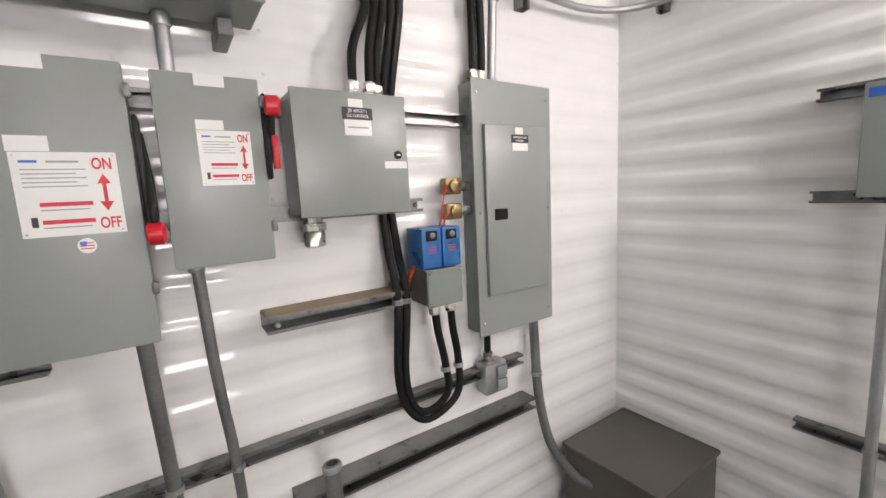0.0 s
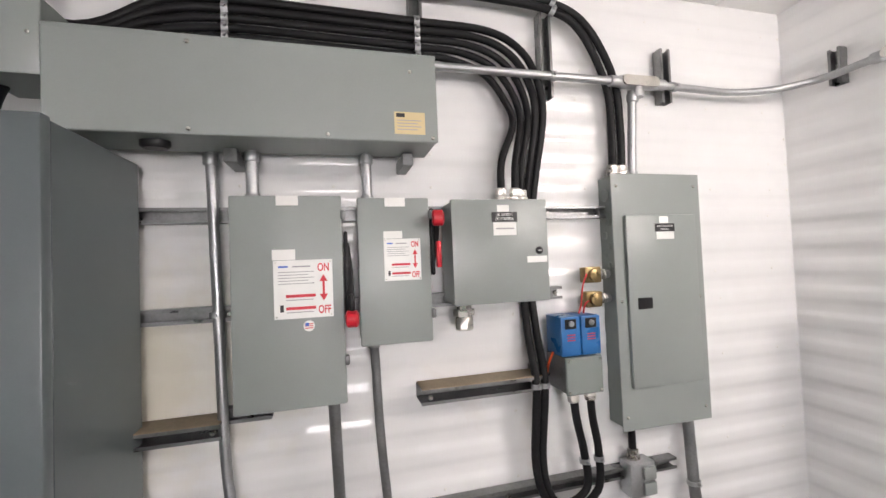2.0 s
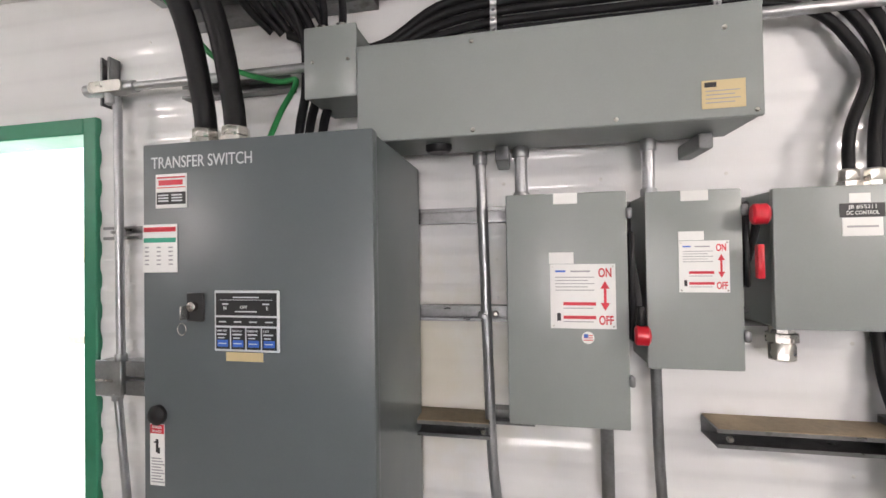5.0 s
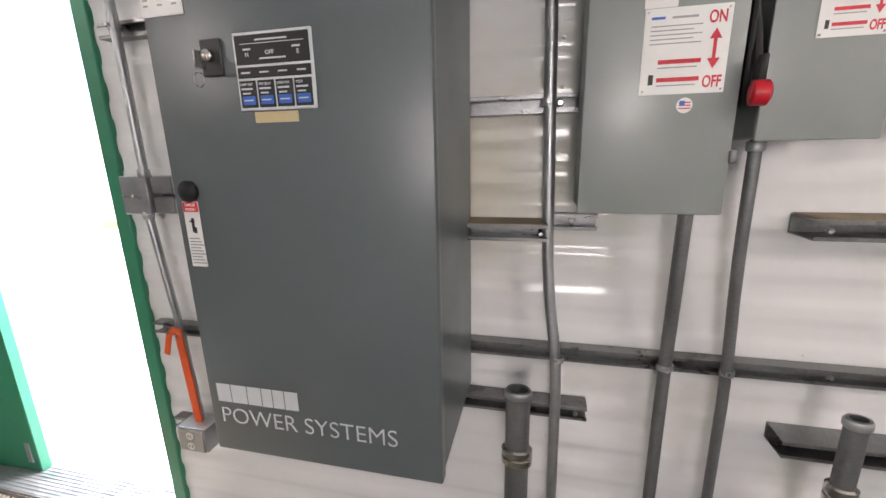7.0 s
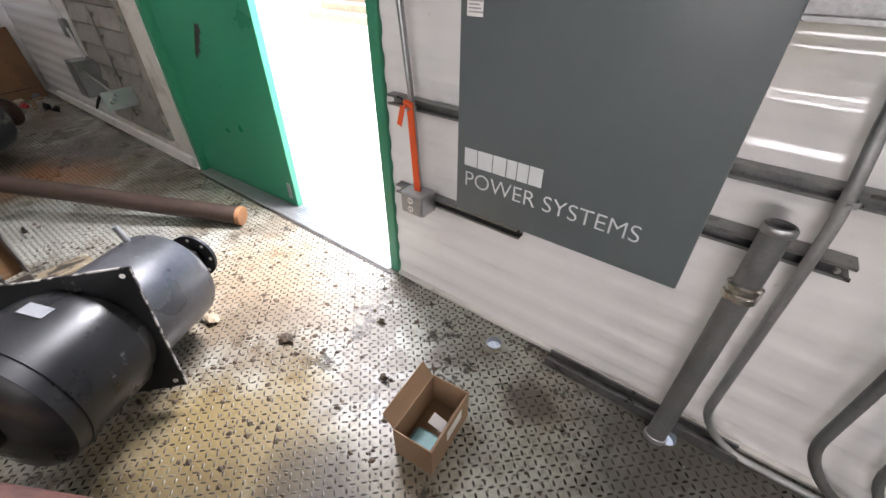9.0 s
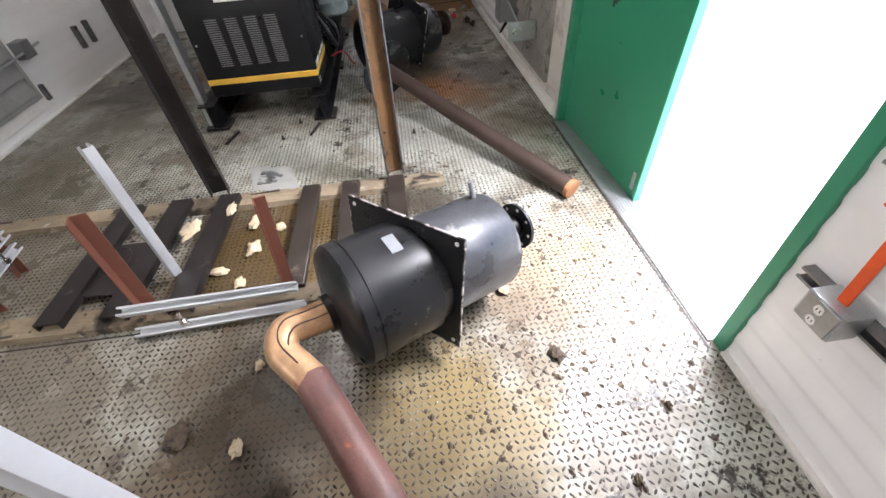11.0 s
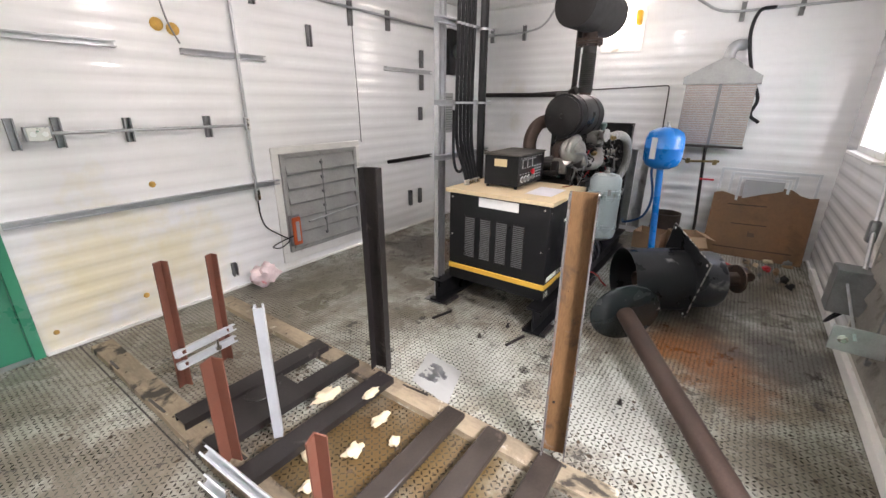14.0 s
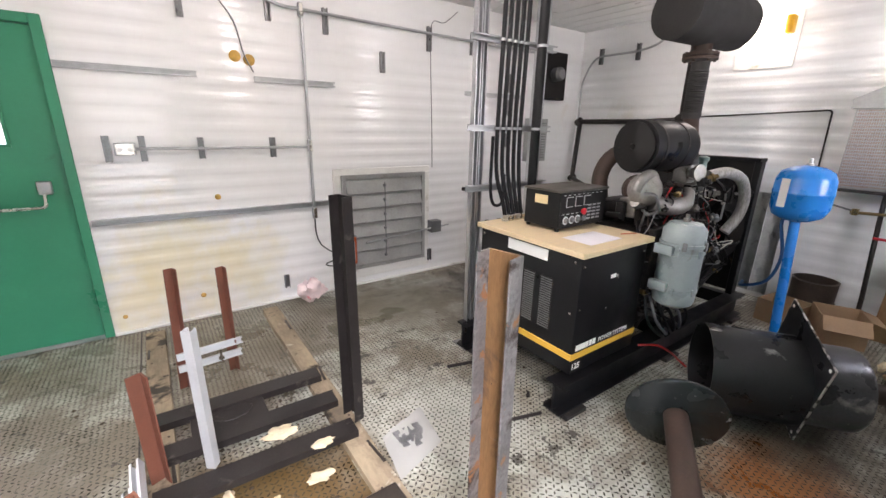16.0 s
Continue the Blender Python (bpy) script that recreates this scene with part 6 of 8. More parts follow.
# overhead silencer and exhaust
mu = thing("overhead_silencer", "large dark exhaust silencer hung under the ceiling with a flanged riser", "silencer", (-5.95, -0.86, 1.6))
part("drum", lathe(B(), [(0.05, -0.03), (0.17, -0.02), (0.195, 0.0), (0.195, 0.78), (0.17, 0.80), (0.05, 0.81)], (-5.52, -0.90, 2.43), (-1, 0.10, 0), 32), M("silencer_wrap", (0.024, 0.022, 0.022), 0.75, var=0.25, scale=8, fine=80, bump=0.3), mu)
part("neck", cyl(B(), (-5.92, -0.865, 2.27), (-5.92, -0.865, 2.17), 0.072), rusty_pipe, mu)
for z in (2.135, 2.165):
    part("flange", lathe(B(), [(0.125, 0), (0.125, 0.022)], (-5.92, -0.865, z), Z, 24), rusty_pipe, mu)
for k in range(6):
    a = k * math.pi / 3
    part("flange_bolt", cyl(B(), (-5.92 + 0.10 * math.cos(a), -0.865 + 0.10 * math.sin(a), 2.12), (-5.92 + 0.10 * math.cos(a), -0.865 + 0.10 * math.sin(a), 2.20), 0.011, seg=6), rusty_pipe, mu)
bm = B()
prof = [(0.065, 0.0)]
for k in range(18):
    prof += [(0.072, 0.045 + k * 0.018), (0.064, 0.054 + k * 0.018)]
prof += [(0.065, 0.42)]
lathe(bm, prof, (-5.915, -0.85, 1.70), Z, 20)
part("flex_pipe", bm, M("charred_wrap", (0.035, 0.033, 0.032), 0.7, var=0.3, scale=20), mu)
part("riser", tube(B(), [(-5.915, -0.85, 1.72), (-5.91, -0.83, 1.60), (-5.80, -0.76, 1.50), (-5.60, -0.70, 1.42), (-5.4, -0.72, 1.36)], 0.058, 12, smooth=5), rusty_pipe, mu)
for x in (-5.7, -6.15):
    part("hanger_rod", cyl(B(), (x, -0.885, 2.61), (x, -0.885, 2.76), 0.008, seg=8), galv_dull, mu)
fp = thing("fuel_pipe", "black steel fuel pipes fixed along the wall to the engine", "pipe", (-7.0, -1.8, 1.0))
part("pipe", tube(B(), [(-6.25, -1.08, 2.75), (-6.25, -1.08, 1.78), (-6.4, -1.15, 1.70), (-7.02, -1.55, 1.70), (-7.05, -2.78, 1.70), (-7.05, -2.82, 0.95), (-6.6, -2.0, 0.85), (-5.9, -1.15, 0.8)], 0.030, 12, bend=0.05), steel_black, fp)
for p in ((-7.05, -2.80, 1.70), (-6.25, -1.08, 1.72), (-7.05, -2.82, 0.96)):
    part("elbow", lathe(B(), [(0.02, -0.045), (0.045, -0.04), (0.045, 0.04), (0.02, 0.045)], p, (0.3, 1, 0.5), 12), steel_black, fp)

# ---- strut tower beside the generator, with its cables ----
tw = thing("strut_tower", "floor-to-ceiling frame of galvanised strut carrying black cables", "strut frame", (-4.34, -1.33, 0))
for x in (-4.055, -4.105, -4.60, -4.65):
    part("upright", strut(B(), (x, -1.34, 0.002), (x, -1.34, ZC), (0, 1, 0)), galv, tw)
part("base_plate", box(B(), (-4.16, -1.42, 0.0), (-4.0, -1.26, 0.008)), galv_dull, tw)
part("base_plate", box(B(), (-4.70, -1.42, 0.0), (-4.55, -1.26, 0.008)), galv_dull, tw)
for z in (2.13, 1.60, 1.21):
    part("cross_strut", strut(B(), (-3.98, -1.30, z), (-4.72, -1.30, z), (0, 1, 0)), galv, tw)
for k in range(5):
    x = -4.20 - 0.052 * k
    x2 = -4.24 - 0.04 * k
    cable([(x, -1.24, 2.75), (x, -1.245, 2.13), (x + 0.01, -1.245, 1.60), (x - 0.005, -1.245, 1.30), (x2, -1.20, 1.10), (x2, -1.17, 0.99)], 0.014, "black generator cable strapped to the strut tower", clamps=[((x, -1.245, 2.13), Z), ((x + 0.01, -1.245, 1.60), Z)], glands=[((x2, -1.17, 0.985), Z)], group="generator cables")
cable([(-4.16, -1.25, 1.55), (-4.15, -1.24, 1.22), (-4.17, -1.22, 1.10), (-4.24, -1.21, 1.12), (-4.25, -1.22, 1.3)], 0.011, "black generator cable hanging in a loop", group="generator cables")
cable([(-4.545, -1.24, 2.75), (-4.545, -1.24, 1.7), (-4.55, -1.24, 0.99)], 0.032, "thick black generator cable strapped to the strut tower", clamps=[((-4.545, -1.24, 2.13), Z), ((-4.545, -1.24, 1.60), Z)], group="generator cables", smooth=3)

# ---- silencers on the floor ----
scuffed = M("scuffed_black_steel", (0.016, 0.017, 0.019), 0.34, metal=0.2, spec=0.4, var=0.2, scale=7, fine=90, bump=0.06, stains=(((0.22, 0.22, 0.22), 6, 0.66, 0.06),))
scuffed_bright = M("scuffed_grey_steel", (0.055, 0.057, 0.063), 0.34, metal=0.35, var=0.3, scale=6, fine=70, bump=0.06, stains=(((0.30, 0.29, 0.29), 5, 0.58, 0.10), ((0.55, 0.54, 0.53), 9, 0.64, 0.05), ((0.02, 0.02, 0.02), 9, 0.60, 0.1)))
bare_elbow = M("bare_tan_steel_elbow", (0.47, 0.29, 0.16), 0.42, metal=0.35, var=0.22, scale=10, stains=(((0.26, 0.10, 0.05), 6, 0.54, 0.16), ((0.08, 0.04, 0.025), 11, 0.66, 0.06)))
red_pipe = M("red_brown_pipe_wrap", (0.135, 0.062, 0.050), 0.5, var=0.28, scale=6, fine=120, bump=0.2, stains=(((0.05, 0.026, 0.025), 3.5, 0.52, 0.2), ((0.36, 0.10, 0.05), 9, 0.68, 0.05)))


chipped = M("chipped_plate_edge", (0.42, 0.40, 0.38), 0.5, metal=0.3, var=0.2, scale=20, fine=90, stains=(((0.02, 0.02, 0.02), 14, 0.47, 0.06),))


def silencer(name, label, c0, d, r, length, plate_at, flange, open_end, neck):
    """A drum with a square mounting plate half way and a flanged outlet; c0: middle of its first end, d: its axis."""
    c0, d = Vector(c0), Vector(d).normalized()
    t = thing(name, label, "silencer", (c0.x, c0.y, 0), "floor silencers")
    at = lambda s: c0 + d * s
    if open_end:
        part("shell", lathe(B(), [(r - 0.006, plate_at), (r - 0.006, 0.0), (r, 0.0), (r, plate_at)], c0, d, 40, caps=False), scuffed, t)
        part("inner_tube", lathe(B(), [(0.06, plate_at), (0.06, 0.10), (0.055, 0.10), (0.055, plate_at)], c0, d, 16, caps=False), rusty_pipe, t)
        part("inner_wall", lathe(B(), [(r - 0.008, 0), (r - 0.008, 0.01)], at(plate_at - 0.03), d, 40), engine_black, t)
    else:
        part("shell", lathe(B(), [(0.07, -0.035), (r * 0.6, -0.028), (r * 0.92, -0.012), (r, 0.008), (r, 0.055), (r * 0.985, 0.058), (r * 0.985, plate_at)], c0, d, 40), scuffed, t)
        part("weld_band", lathe(B(), [(r * 0.985, 0), (r + 0.004, 0.002), (r + 0.004, 0.012), (r * 0.985, 0.014)], at(0.052), d, 40, caps=False), scuffed, t)
    part("rear_shell", lathe(B(), [(r * 0.90, plate_at), (r * 0.90, length - 0.02), (r * 0.86, length), (r * 0.3, length + 0.004)], c0, d, 40), scuffed_bright, t)
    part("outlet", cyl(B(), at(length), at(length + neck), 0.055, seg=24), rusty_pipe if open_end else engine_black, t)
    fl = part("outlet_flange", lathe(B(), [(0.053, 0.02), (0.053, 0), (flange, 0), (flange, 0.014), (0.053, 0.014)], at(length + neck), d, 36, caps=False), rusty_pipe if open_end else scuffed, t)
    # black disc paints the shade of the hollow bore
    part("outlet_bore_disc", lathe(B(), [(0.052, 0), (0.052, 0.002)], at(length + neck + 0.004), d, 20), engine_black, t)
    for k in range(8):
        a = k * math.pi / 4
        u, v, _ = basis(d)
        q = at(length + neck - 0.001) + (u * math.cos(a) + v * math.sin(a)) * (flange - 0.020)
        # no hole is cut: pale disc for bright floor behind, black for shade
        part("bolt_hole_disc", cyl(B(), q, q + d * 0.016, 0.0075, seg=10), paper if not open_end else engine_black, fl)
    return t, at


DA = (-0.47, 0.87, -0.09)
sa, at = silencer("exhaust_silencer", "black exhaust silencer with square mounting plate lying on the floor", (-1.735, -0.085, 0.345), DA, 0.235, 0.70, 0.30, 0.107, False, 0.15)
PA, PB_, PC = Vector((-2.113, -0.028, 0.564)), Vector((-1.735, 0.372, 0.599)), Vector((-1.664, 0.329, 0.091))


def corner_plate(t, a, b, c, hole_r, material):
    """A square plate through three corners, with hole discs at its corners and turned edge."""
    d = a + c - b
    n = (b - a).cross(c - b).normalized()
    bm = B()
    ring_loft(bm, [[p + n * o for p in (a, b, c, d)] for o in (-0.004, 0.004)])
    pl = part("mounting_plate", bm, material, t, "square black mounting plate")
    for p, q in ((a, b), (b, c), (c, d), (d, a)):
        part("worn_edge", sweep(B(), [(-0.0045, -0.002), (0.0045, -0.002), (0.0045, 0.0025), (-0.0045, 0.0025)], p, q, p + q - a - c), chipped, pl, "chipped pale plate edge")
    mid = (a + c) / 2
    for p in (a, b, c, d):
        q = p + (mid - p).normalized() * 0.04
        # pale discs paint the bright floor that would show through each hole
        part("bolt_hole_disc", cyl(B(), q - n * 0.006, q + n * 0.006, hole_r, seg=10), paper, pl)
    return pl


corner_plate(sa, PA, PB_, PC, 0.009, scuffed)
part("label", sweep(B(), [(-0.04, 0), (0.04, 0), (0.04, 0.002), (-0.04, 0.002)], at(0.20) + Vector((0.03, 0.02, 0.229)), at(0.245) + Vector((0.03, 0.02, 0.229)), (0.15, 0.1, 1)), M("worn_label", (0.20, 0.21, 0.23), 0.6), sa, "worn grey paper label")
part("collar", lathe(B(), [(0.07, 0), (0.07, 0.03)], at(-0.06), DA, 18), engine_black, sa)
part("bare_elbow", tube(B(), [at(-0.03), (-1.685, -0.185, 0.355), (-1.645, -0.262, 0.365), (-1.575, -0.270, 0.350), (-1.50, -0.200, 0.328), (-1.455, -0.155, 0.318)], 0.056, 18, smooth=6), bare_elbow, sa, "bare tan steel elbow")
for o in ((0.0, 0.0, 0.0555), (0.022, 0.033, 0.0395)):
    part("weld_seam", tube(B(), [Vector(p) + Vector(o) for p in ((-1.725, -0.105, 0.348), (-1.685, -0.185, 0.355), (-1.645, -0.258, 0.365), (-1.575, -0.266, 0.350), (-1.50, -0.200, 0.328))], 0.0032, 6, smooth=6), rusty_pipe, sa, "dark weld seam along the elbow")
part("wrapped_pipe", tube(B(), [(-1.475, -0.170, 0.320), (-0.477, 0.415, 0.215), (-0.28, 0.53, 0.19)], 0.058, 18), red_pipe, sa, "long red-brown wrapped pipe")
part("valve_stub", cyl(B(), at(0.66) + Vector((-0.05, -0.03, 0.20)), at(0.66) + Vector((-0.07, -0.04, 0.27)), 0.012, seg=10), galv_dull, sa)

DB = (-0.59, 0.81, 0.0)
sb_, atb = silencer("exhaust_silencer", "black exhaust silencer with an open end lying by the generator", (-4.80, -0.02, 0.275), DB, 0.25, 0.72, 0.46, 0.115, True, 0.20)
n_ = Vector(DB).normalized()
u_, up_ = n_.cross(Vector((0, 0, 1))).normalized(), Vector((0, 0, 1))
c_ = atb(0.45)
q_ = [c_ + (u_ * math.cos(a) + up_ * math.sin(a)) * 0.385 for a in (radians(118), radians(28), radians(-62))]
dz = 0.012 - min(p.z for p in (*q_, q_[0] + q_[2] - q_[1]))
corner_plate(sb_, *[p + Vector((0, 0, max(0, dz))) for p in q_], 0.010, scuffed)
# round disc plate on a long pipe
dp = thing("flanged_pipe", "long rusty brown pipe with a round black disc plate", "pipe", (-3.4, 0.65, 0))
p0, p1 = Vector((-4.219, 0.128, 0.272)), Vector((-2.625, 1.145, 0.058))
part("pipe", tube(B(), [p0, p1], 0.056, 18), rusty_pipe, dp)
part("pipe_mouth", lathe(B(), [(0.057, -0.03), (0.060, -0.028), (0.060, 0.0), (0.045, 0.004), (0.02, 0.001)], p1, p1 - p0, 18), M("raw_rust", (0.35, 0.16, 0.07), 0.7, var=0.2), dp, "rusty cut end")
part("disc", lathe(B(), [(0.03, -0.010), (0.222, -0.010), (0.228, -0.004), (0.228, 0.008), (0.222, 0.013), (0.03, 0.013)], p0, Vector((0.797, 0.564, -0.21)), 48), M("glossy_black_disc", (0.016, 0.02, 0.021), 0.2, var=0.15, stains=(((0.4, 0.4, 0.38), 7, 0.70, 0.03),)), dp, "glossy dark disc plate")


# ---- timber skid with steel posts ----
weathered = M("weathered_timber", (0.27, 0.215, 0.145), 0.75, var=0.28, scale=7, fine=60, bump=0.4, stretch=(1, 0.25, 1), stains=(((0.13, 0.10, 0.07), 2.2, 0.50, 0.15), ((0.48, 0.44, 0.36), 6, 0.62, 0.05), ((0.035, 0.028, 0.02), 5, 0.56, 0.08)))
dark_board = M("dark_oily_board", (0.032, 0.024, 0.019), 0.45, var=0.3, scale=9, fine=70, bump=0.25, stains=(((0.17, 0.14, 0.11), 6, 0.62, 0.1),))
rust_orange = M("rust_streaked_steel", (0.20, 0.105, 0.045), 0.5, metal=0.25, var=0.3, scale=5, fine=60, bump=0.12, stretch=(3, 3, 0.6), stains=(((0.05, 0.035, 0.03), 4, 0.55, 0.12), ((0.30, 0.30, 0.30), 6, 0.66, 0.1)))
for x, y0, y1 in ((-2.115, -2.76, -0.22), (-2.955, -2.74, 0.42)):
    bm = B()
    n = 14
    rw = random.Random(int(-x * 100))
    rings = []
    for k in range(n + 1):
        y = y0 + (y1 - y0) * k / n
        w0, w1, h = -0.065 + rw.uniform(-0.004, 0.004), 0.065 + rw.uniform(-0.004, 0.004), 0.036 + rw.uniform(-0.003, 0.003)
        rings.append([Vector(p) for p in ((x + w0, y, 0.001), (x + w1, y, 0.001), (x + w1 - 0.004, y, h), (x + w0 + 0.004, y, h))])
    ring_loft(bm, rings)
    t = thing("skid_timber", "weathered flat timber plank on the floor, splintered and oil stained", "plank", (x, (y0 + y1) / 2, 0), "skid timbers")
    part("plank", bm, weathered, t)
    for k in range(12):
        y = y0 + 0.1 + (y1 - y0 - 0.2) * k / 11
        part("nail_head", lathe(B(), [(0.006, 0), (0.006, 0.002), (0.003, 0.003)], (x + rw.choice((-0.035, 0.03)), y, 0.038), (0, 0, 1), 8), rusty_pipe, t, "rusty nail head")
        if k % 3 == 1:
            part("splinter", box(B(), (-0.008, -0.09, 0), (0.008, 0.09, 0.006), 0.002, m=pose(x + rw.choice((-0.045, 0.045)), y + 0.05, 0.034, rw.uniform(-2, 3), 0, rw.uniform(-6, 6))), dark_board, t, "dark lifted splinter")
for k, (y, m_) in enumerate(((-1.50, steel_black), (-1.21, steel_black), (-0.92, steel_black), (-0.405, dark_board), (-0.16, dark_board), (0.12, dark_board))):
    bm = B()
    if k < 3:
        channel_iron(bm, (-2.08, y, 0.078), (-2.97, y + 0.02, 0.078), (0, 0, -1), 0.115, 0.040, 0.008)
    else:
        box(bm, (-2.98, y - 0.055, 0.037), (-2.14 - 0.05 * (k - 3), y + 0.055, 0.072), 0.006, m=None)
    solo("cross_board" if k >= 3 else "cross_channel", bm, m_, "dark oily board laid across the timbers" if k >= 3 else "black steel channel laid across the timbers", "board" if k >= 3 else "steel channel", "skid cross pieces")
solo("drip_plate", box(B(), (-2.62, -1.44, 0.050), (-2.25, -1.27, 0.058), 0.003), steel_black, "dark steel plate between the channels", "steel plate")
grey_mill = M("grey_mill_steel", (0.20, 0.19, 0.19), 0.5, metal=0.5, var=0.35, scale=9, fine=90, bump=0.2, stains=(((0.05, 0.035, 0.03), 9, 0.54, 0.1), ((0.30, 0.14, 0.06), 14, 0.58, 0.06)))
for (x, y), top, web_m, fl_m, lab in (((-3.02, 0.115), 1.30, rust_orange, grey_mill, "rust-streaked steel channel post standing on the skid"), ((-3.02, -0.97), 1.29, steel_black, steel_black, "dark steel channel post standing on the skid")):
    t = thing("channel_post", lab, "steel post", (x, y, 0.074), "skid posts")
    d_ = (1, 0.25, 0)
    part("web", sweep(B(), [(-0.0455, 0), (0.0455, 0), (0.0455, 0.008), (-0.0455, 0.008)], (x, y, 0.074), (x + 0.01, y, top), d_), web_m, t)
    for k in (-1, 1):
        part("flange", sweep(B(), [(k * 0.0455, 0), (k * 0.053, 0), (k * 0.053, 0.056), (k * 0.047, 0.056)], (x, y, 0.074), (x + 0.01, y, top), d_), fl_m, t)
    for z in (1.22, 0.9, 0.35):
        # black discs paint the shade of holes that are not cut
        part("bolt_hole_disc", cyl(B(), (x + 0.012, y - 0.02, z), (x + 0.019, y - 0.02, z), 0.006, seg=8), engine_black, t)
for b, t_, w in (((-2.27, -1.89, 0.0), (-2.295, -1.90, 0.785), 0.05), ((-2.555, -1.95, 0.0), (-2.55, -1.885, 0.755), 0.045), ((-2.13, -1.10, 0.037), (-2.125, -1.075, 0.605), 0.06), ((-2.155, -0.455, 0.037), (-2.115, -0.395, 0.60), 0.05)):
    solo("angle_post", angle_iron(B(), b, t_, (0.9, 0.35, 0), w, w, 0.006), primer, "short red-oxide primed steel angle post", "steel post", "angle posts")
white_strut = M("pale_galvanised_strut", (0.62, 0.64, 0.66), 0.4, metal=0.4, var=0.06)
solo("strut_post", strut(B(), (-2.305, -0.985, 0.078), (-2.30, -0.970, 0.785), (-0.6, -0.8, 0)), white_strut, "pale galvanised strut channel standing upright on the skid", "strut channel", "loose struts")
for a, b, up in (((-2.045, -1.12, 0.125), (-2.085, -0.36, 0.105), (0.5, 0, 1)), ((-2.005, -1.08, 0.022), (-2.045, -0.34, 0.022), (0.6, 0, 1)), ((-2.235, -1.865, 0.225), (-2.60, -1.905, 0.225), (0, 1, 0.3)), ((-2.235, -1.86, 0.148), (-2.59, -1.895, 0.148), (0, 1, 0.3))):
    solo("loose_strut", strut(B(), a, b, up), white_strut, "galvanised strut channel bolted across the angle posts", "strut channel", "loose struts")
for p in ((-1.995, -0.86, 0.03), (-2.47, -1.845, 0.12)):
    sb2 = thing("strut_bolt", "steel bolt with spring nut between strut channels", "bolt", p, "strut bolts")
    part("shank", cyl(B(), p, (p[0], p[1], p[2] + 0.10), 0.008, seg=8), chrome, sb2)
    part("nut", lathe(B(), [(0.018, 0), (0.018, 0.022)], (p[0], p[1], p[2] + 0.03), Z, 6), chrome, sb2)
solo("wire_ring", tube(B(), [(-2.45 + 0.10 * math.cos(a), -1.35 + 0.07 * math.sin(a), 0.085) for a in np.linspace(0, 6.28, 24)], 0.003, 5), steel_black, "loop of black wire on the skid", "wire")
solo("wire_ring", tube(B(), [(-2.35 + 0.09 * math.cos(a), 0.02 + 0.07 * math.sin(a), 0.006) for a in np.linspace(0, 6.28, 24)], 0.005, 6), steel_black, "loop of black wire on the floor", "wire")


def crumple(name, c, r, flat, material, label, category, seed, group=""):
    """A crumpled lump."""
    rng_ = random.Random(seed)
    bm = B()
    bmesh.ops.create_icosphere(bm, subdivisions=3, radius=1.0)
    for v in bm.verts:
        k = 0.72 + 0.5 * noise.noise(v.co * 1.7 + Vector((seed, 0, 0))) + 0.22 * noise.noise(v.co * 4.5 + Vector((0, seed, 0)))
        v.co = Vector((v.co.x * r[0] * k, v.co.y * r[1] * k, v.co.z * flat * k))
    lo = min(v.co.z for v in bm.verts)
    for v in bm.verts:
        v.co += Vector((c[0], c[1], c[2] - lo))
    return solo(name, bm, material, label, category, group, smooth=60)


foam = M("cream_foam", (0.62, 0.52, 0.36), 0.85, var=0.12, scale=20)
for k, (x, y, z, a, b) in enumerate(((-2.62, -1.02, 0.079, 0.10, 0.06), (-2.50, -0.68, 0.001, 0.07, 0.05), (-2.72, -0.72, 0.001, 0.08, 0.04), (-2.66, -0.56, 0.001, 0.04, 0.035), (-2.35, -0.83, 0.001, 0.03, 0.06), (-2.78, -0.84, 0.079, 0.07, 0.03), (-2.25, -0.70, 0.001, 0.05, 0.03), (-1.42, -0.52, 0.003, 0.045, 0.025), (-1.75, -0.5, 0.003, 0.03, 0.02))):
    crumple("foam_scrap", (x, y, z), (a, b), 0.022, foam, "torn scrap of cream insulation foam on the floor", "foam scrap", 20 + k, "foam scraps")
pink = M("pink_white_plastic_bag", (0.72, 0.58, 0.58), 0.35, var=0.1, scale=12, stains=(((0.68, 0.12, 0.16), 9, 0.58, 0.12),))
crumple("plastic_bag", (-3.33, -2.72, 0.001), (0.15, 0.12), 0.13, pink, "crumpled white and pink plastic bag against the wall", "plastic bag", 4)
clear, _nt, _p = nodes_of("clear_plastic_film")
_p.inputs["Base Color"].default_value = (0.80, 0.80, 0.78, 1)
_p.inputs["Roughness"].default_value, _p.inputs["Transmission Weight"].default_value, _p.inputs["IOR"].default_value = 0.22, 0.55, 1.2
bg = thing("clear_bag", "flat clear plastic bag with dark hardware inside", "plastic bag", (-3.22, -0.72, 0))
bm = B()
rows = [[bm.verts.new((-3.38 + 0.3 * i / 12 + 0.05 * j / 8, -0.90 + 0.30 * j / 8 + 0.10 * i / 12, 0.006 + 0.022 * abs(noise.noise(Vector((i * 0.6, j * 0.6, 3)))))) for i in range(13)] for j in range(9)]
for a, b in zip(rows, rows[1:]):
    for i in range(12):
        bm.faces.new((a[i], a[i + 1], b[i + 1], b[i]))
part("film", bm, clear, bg)
for k in range(5):
    part("hardware", box(B(), (-3.30 + 0.03 * k, -0.80 + 0.04 * (k % 2), 0.002), (-3.26 + 0.03 * k, -0.70 + 0.03 * (k % 3), 0.012), 0.003), galv_dull, bg)

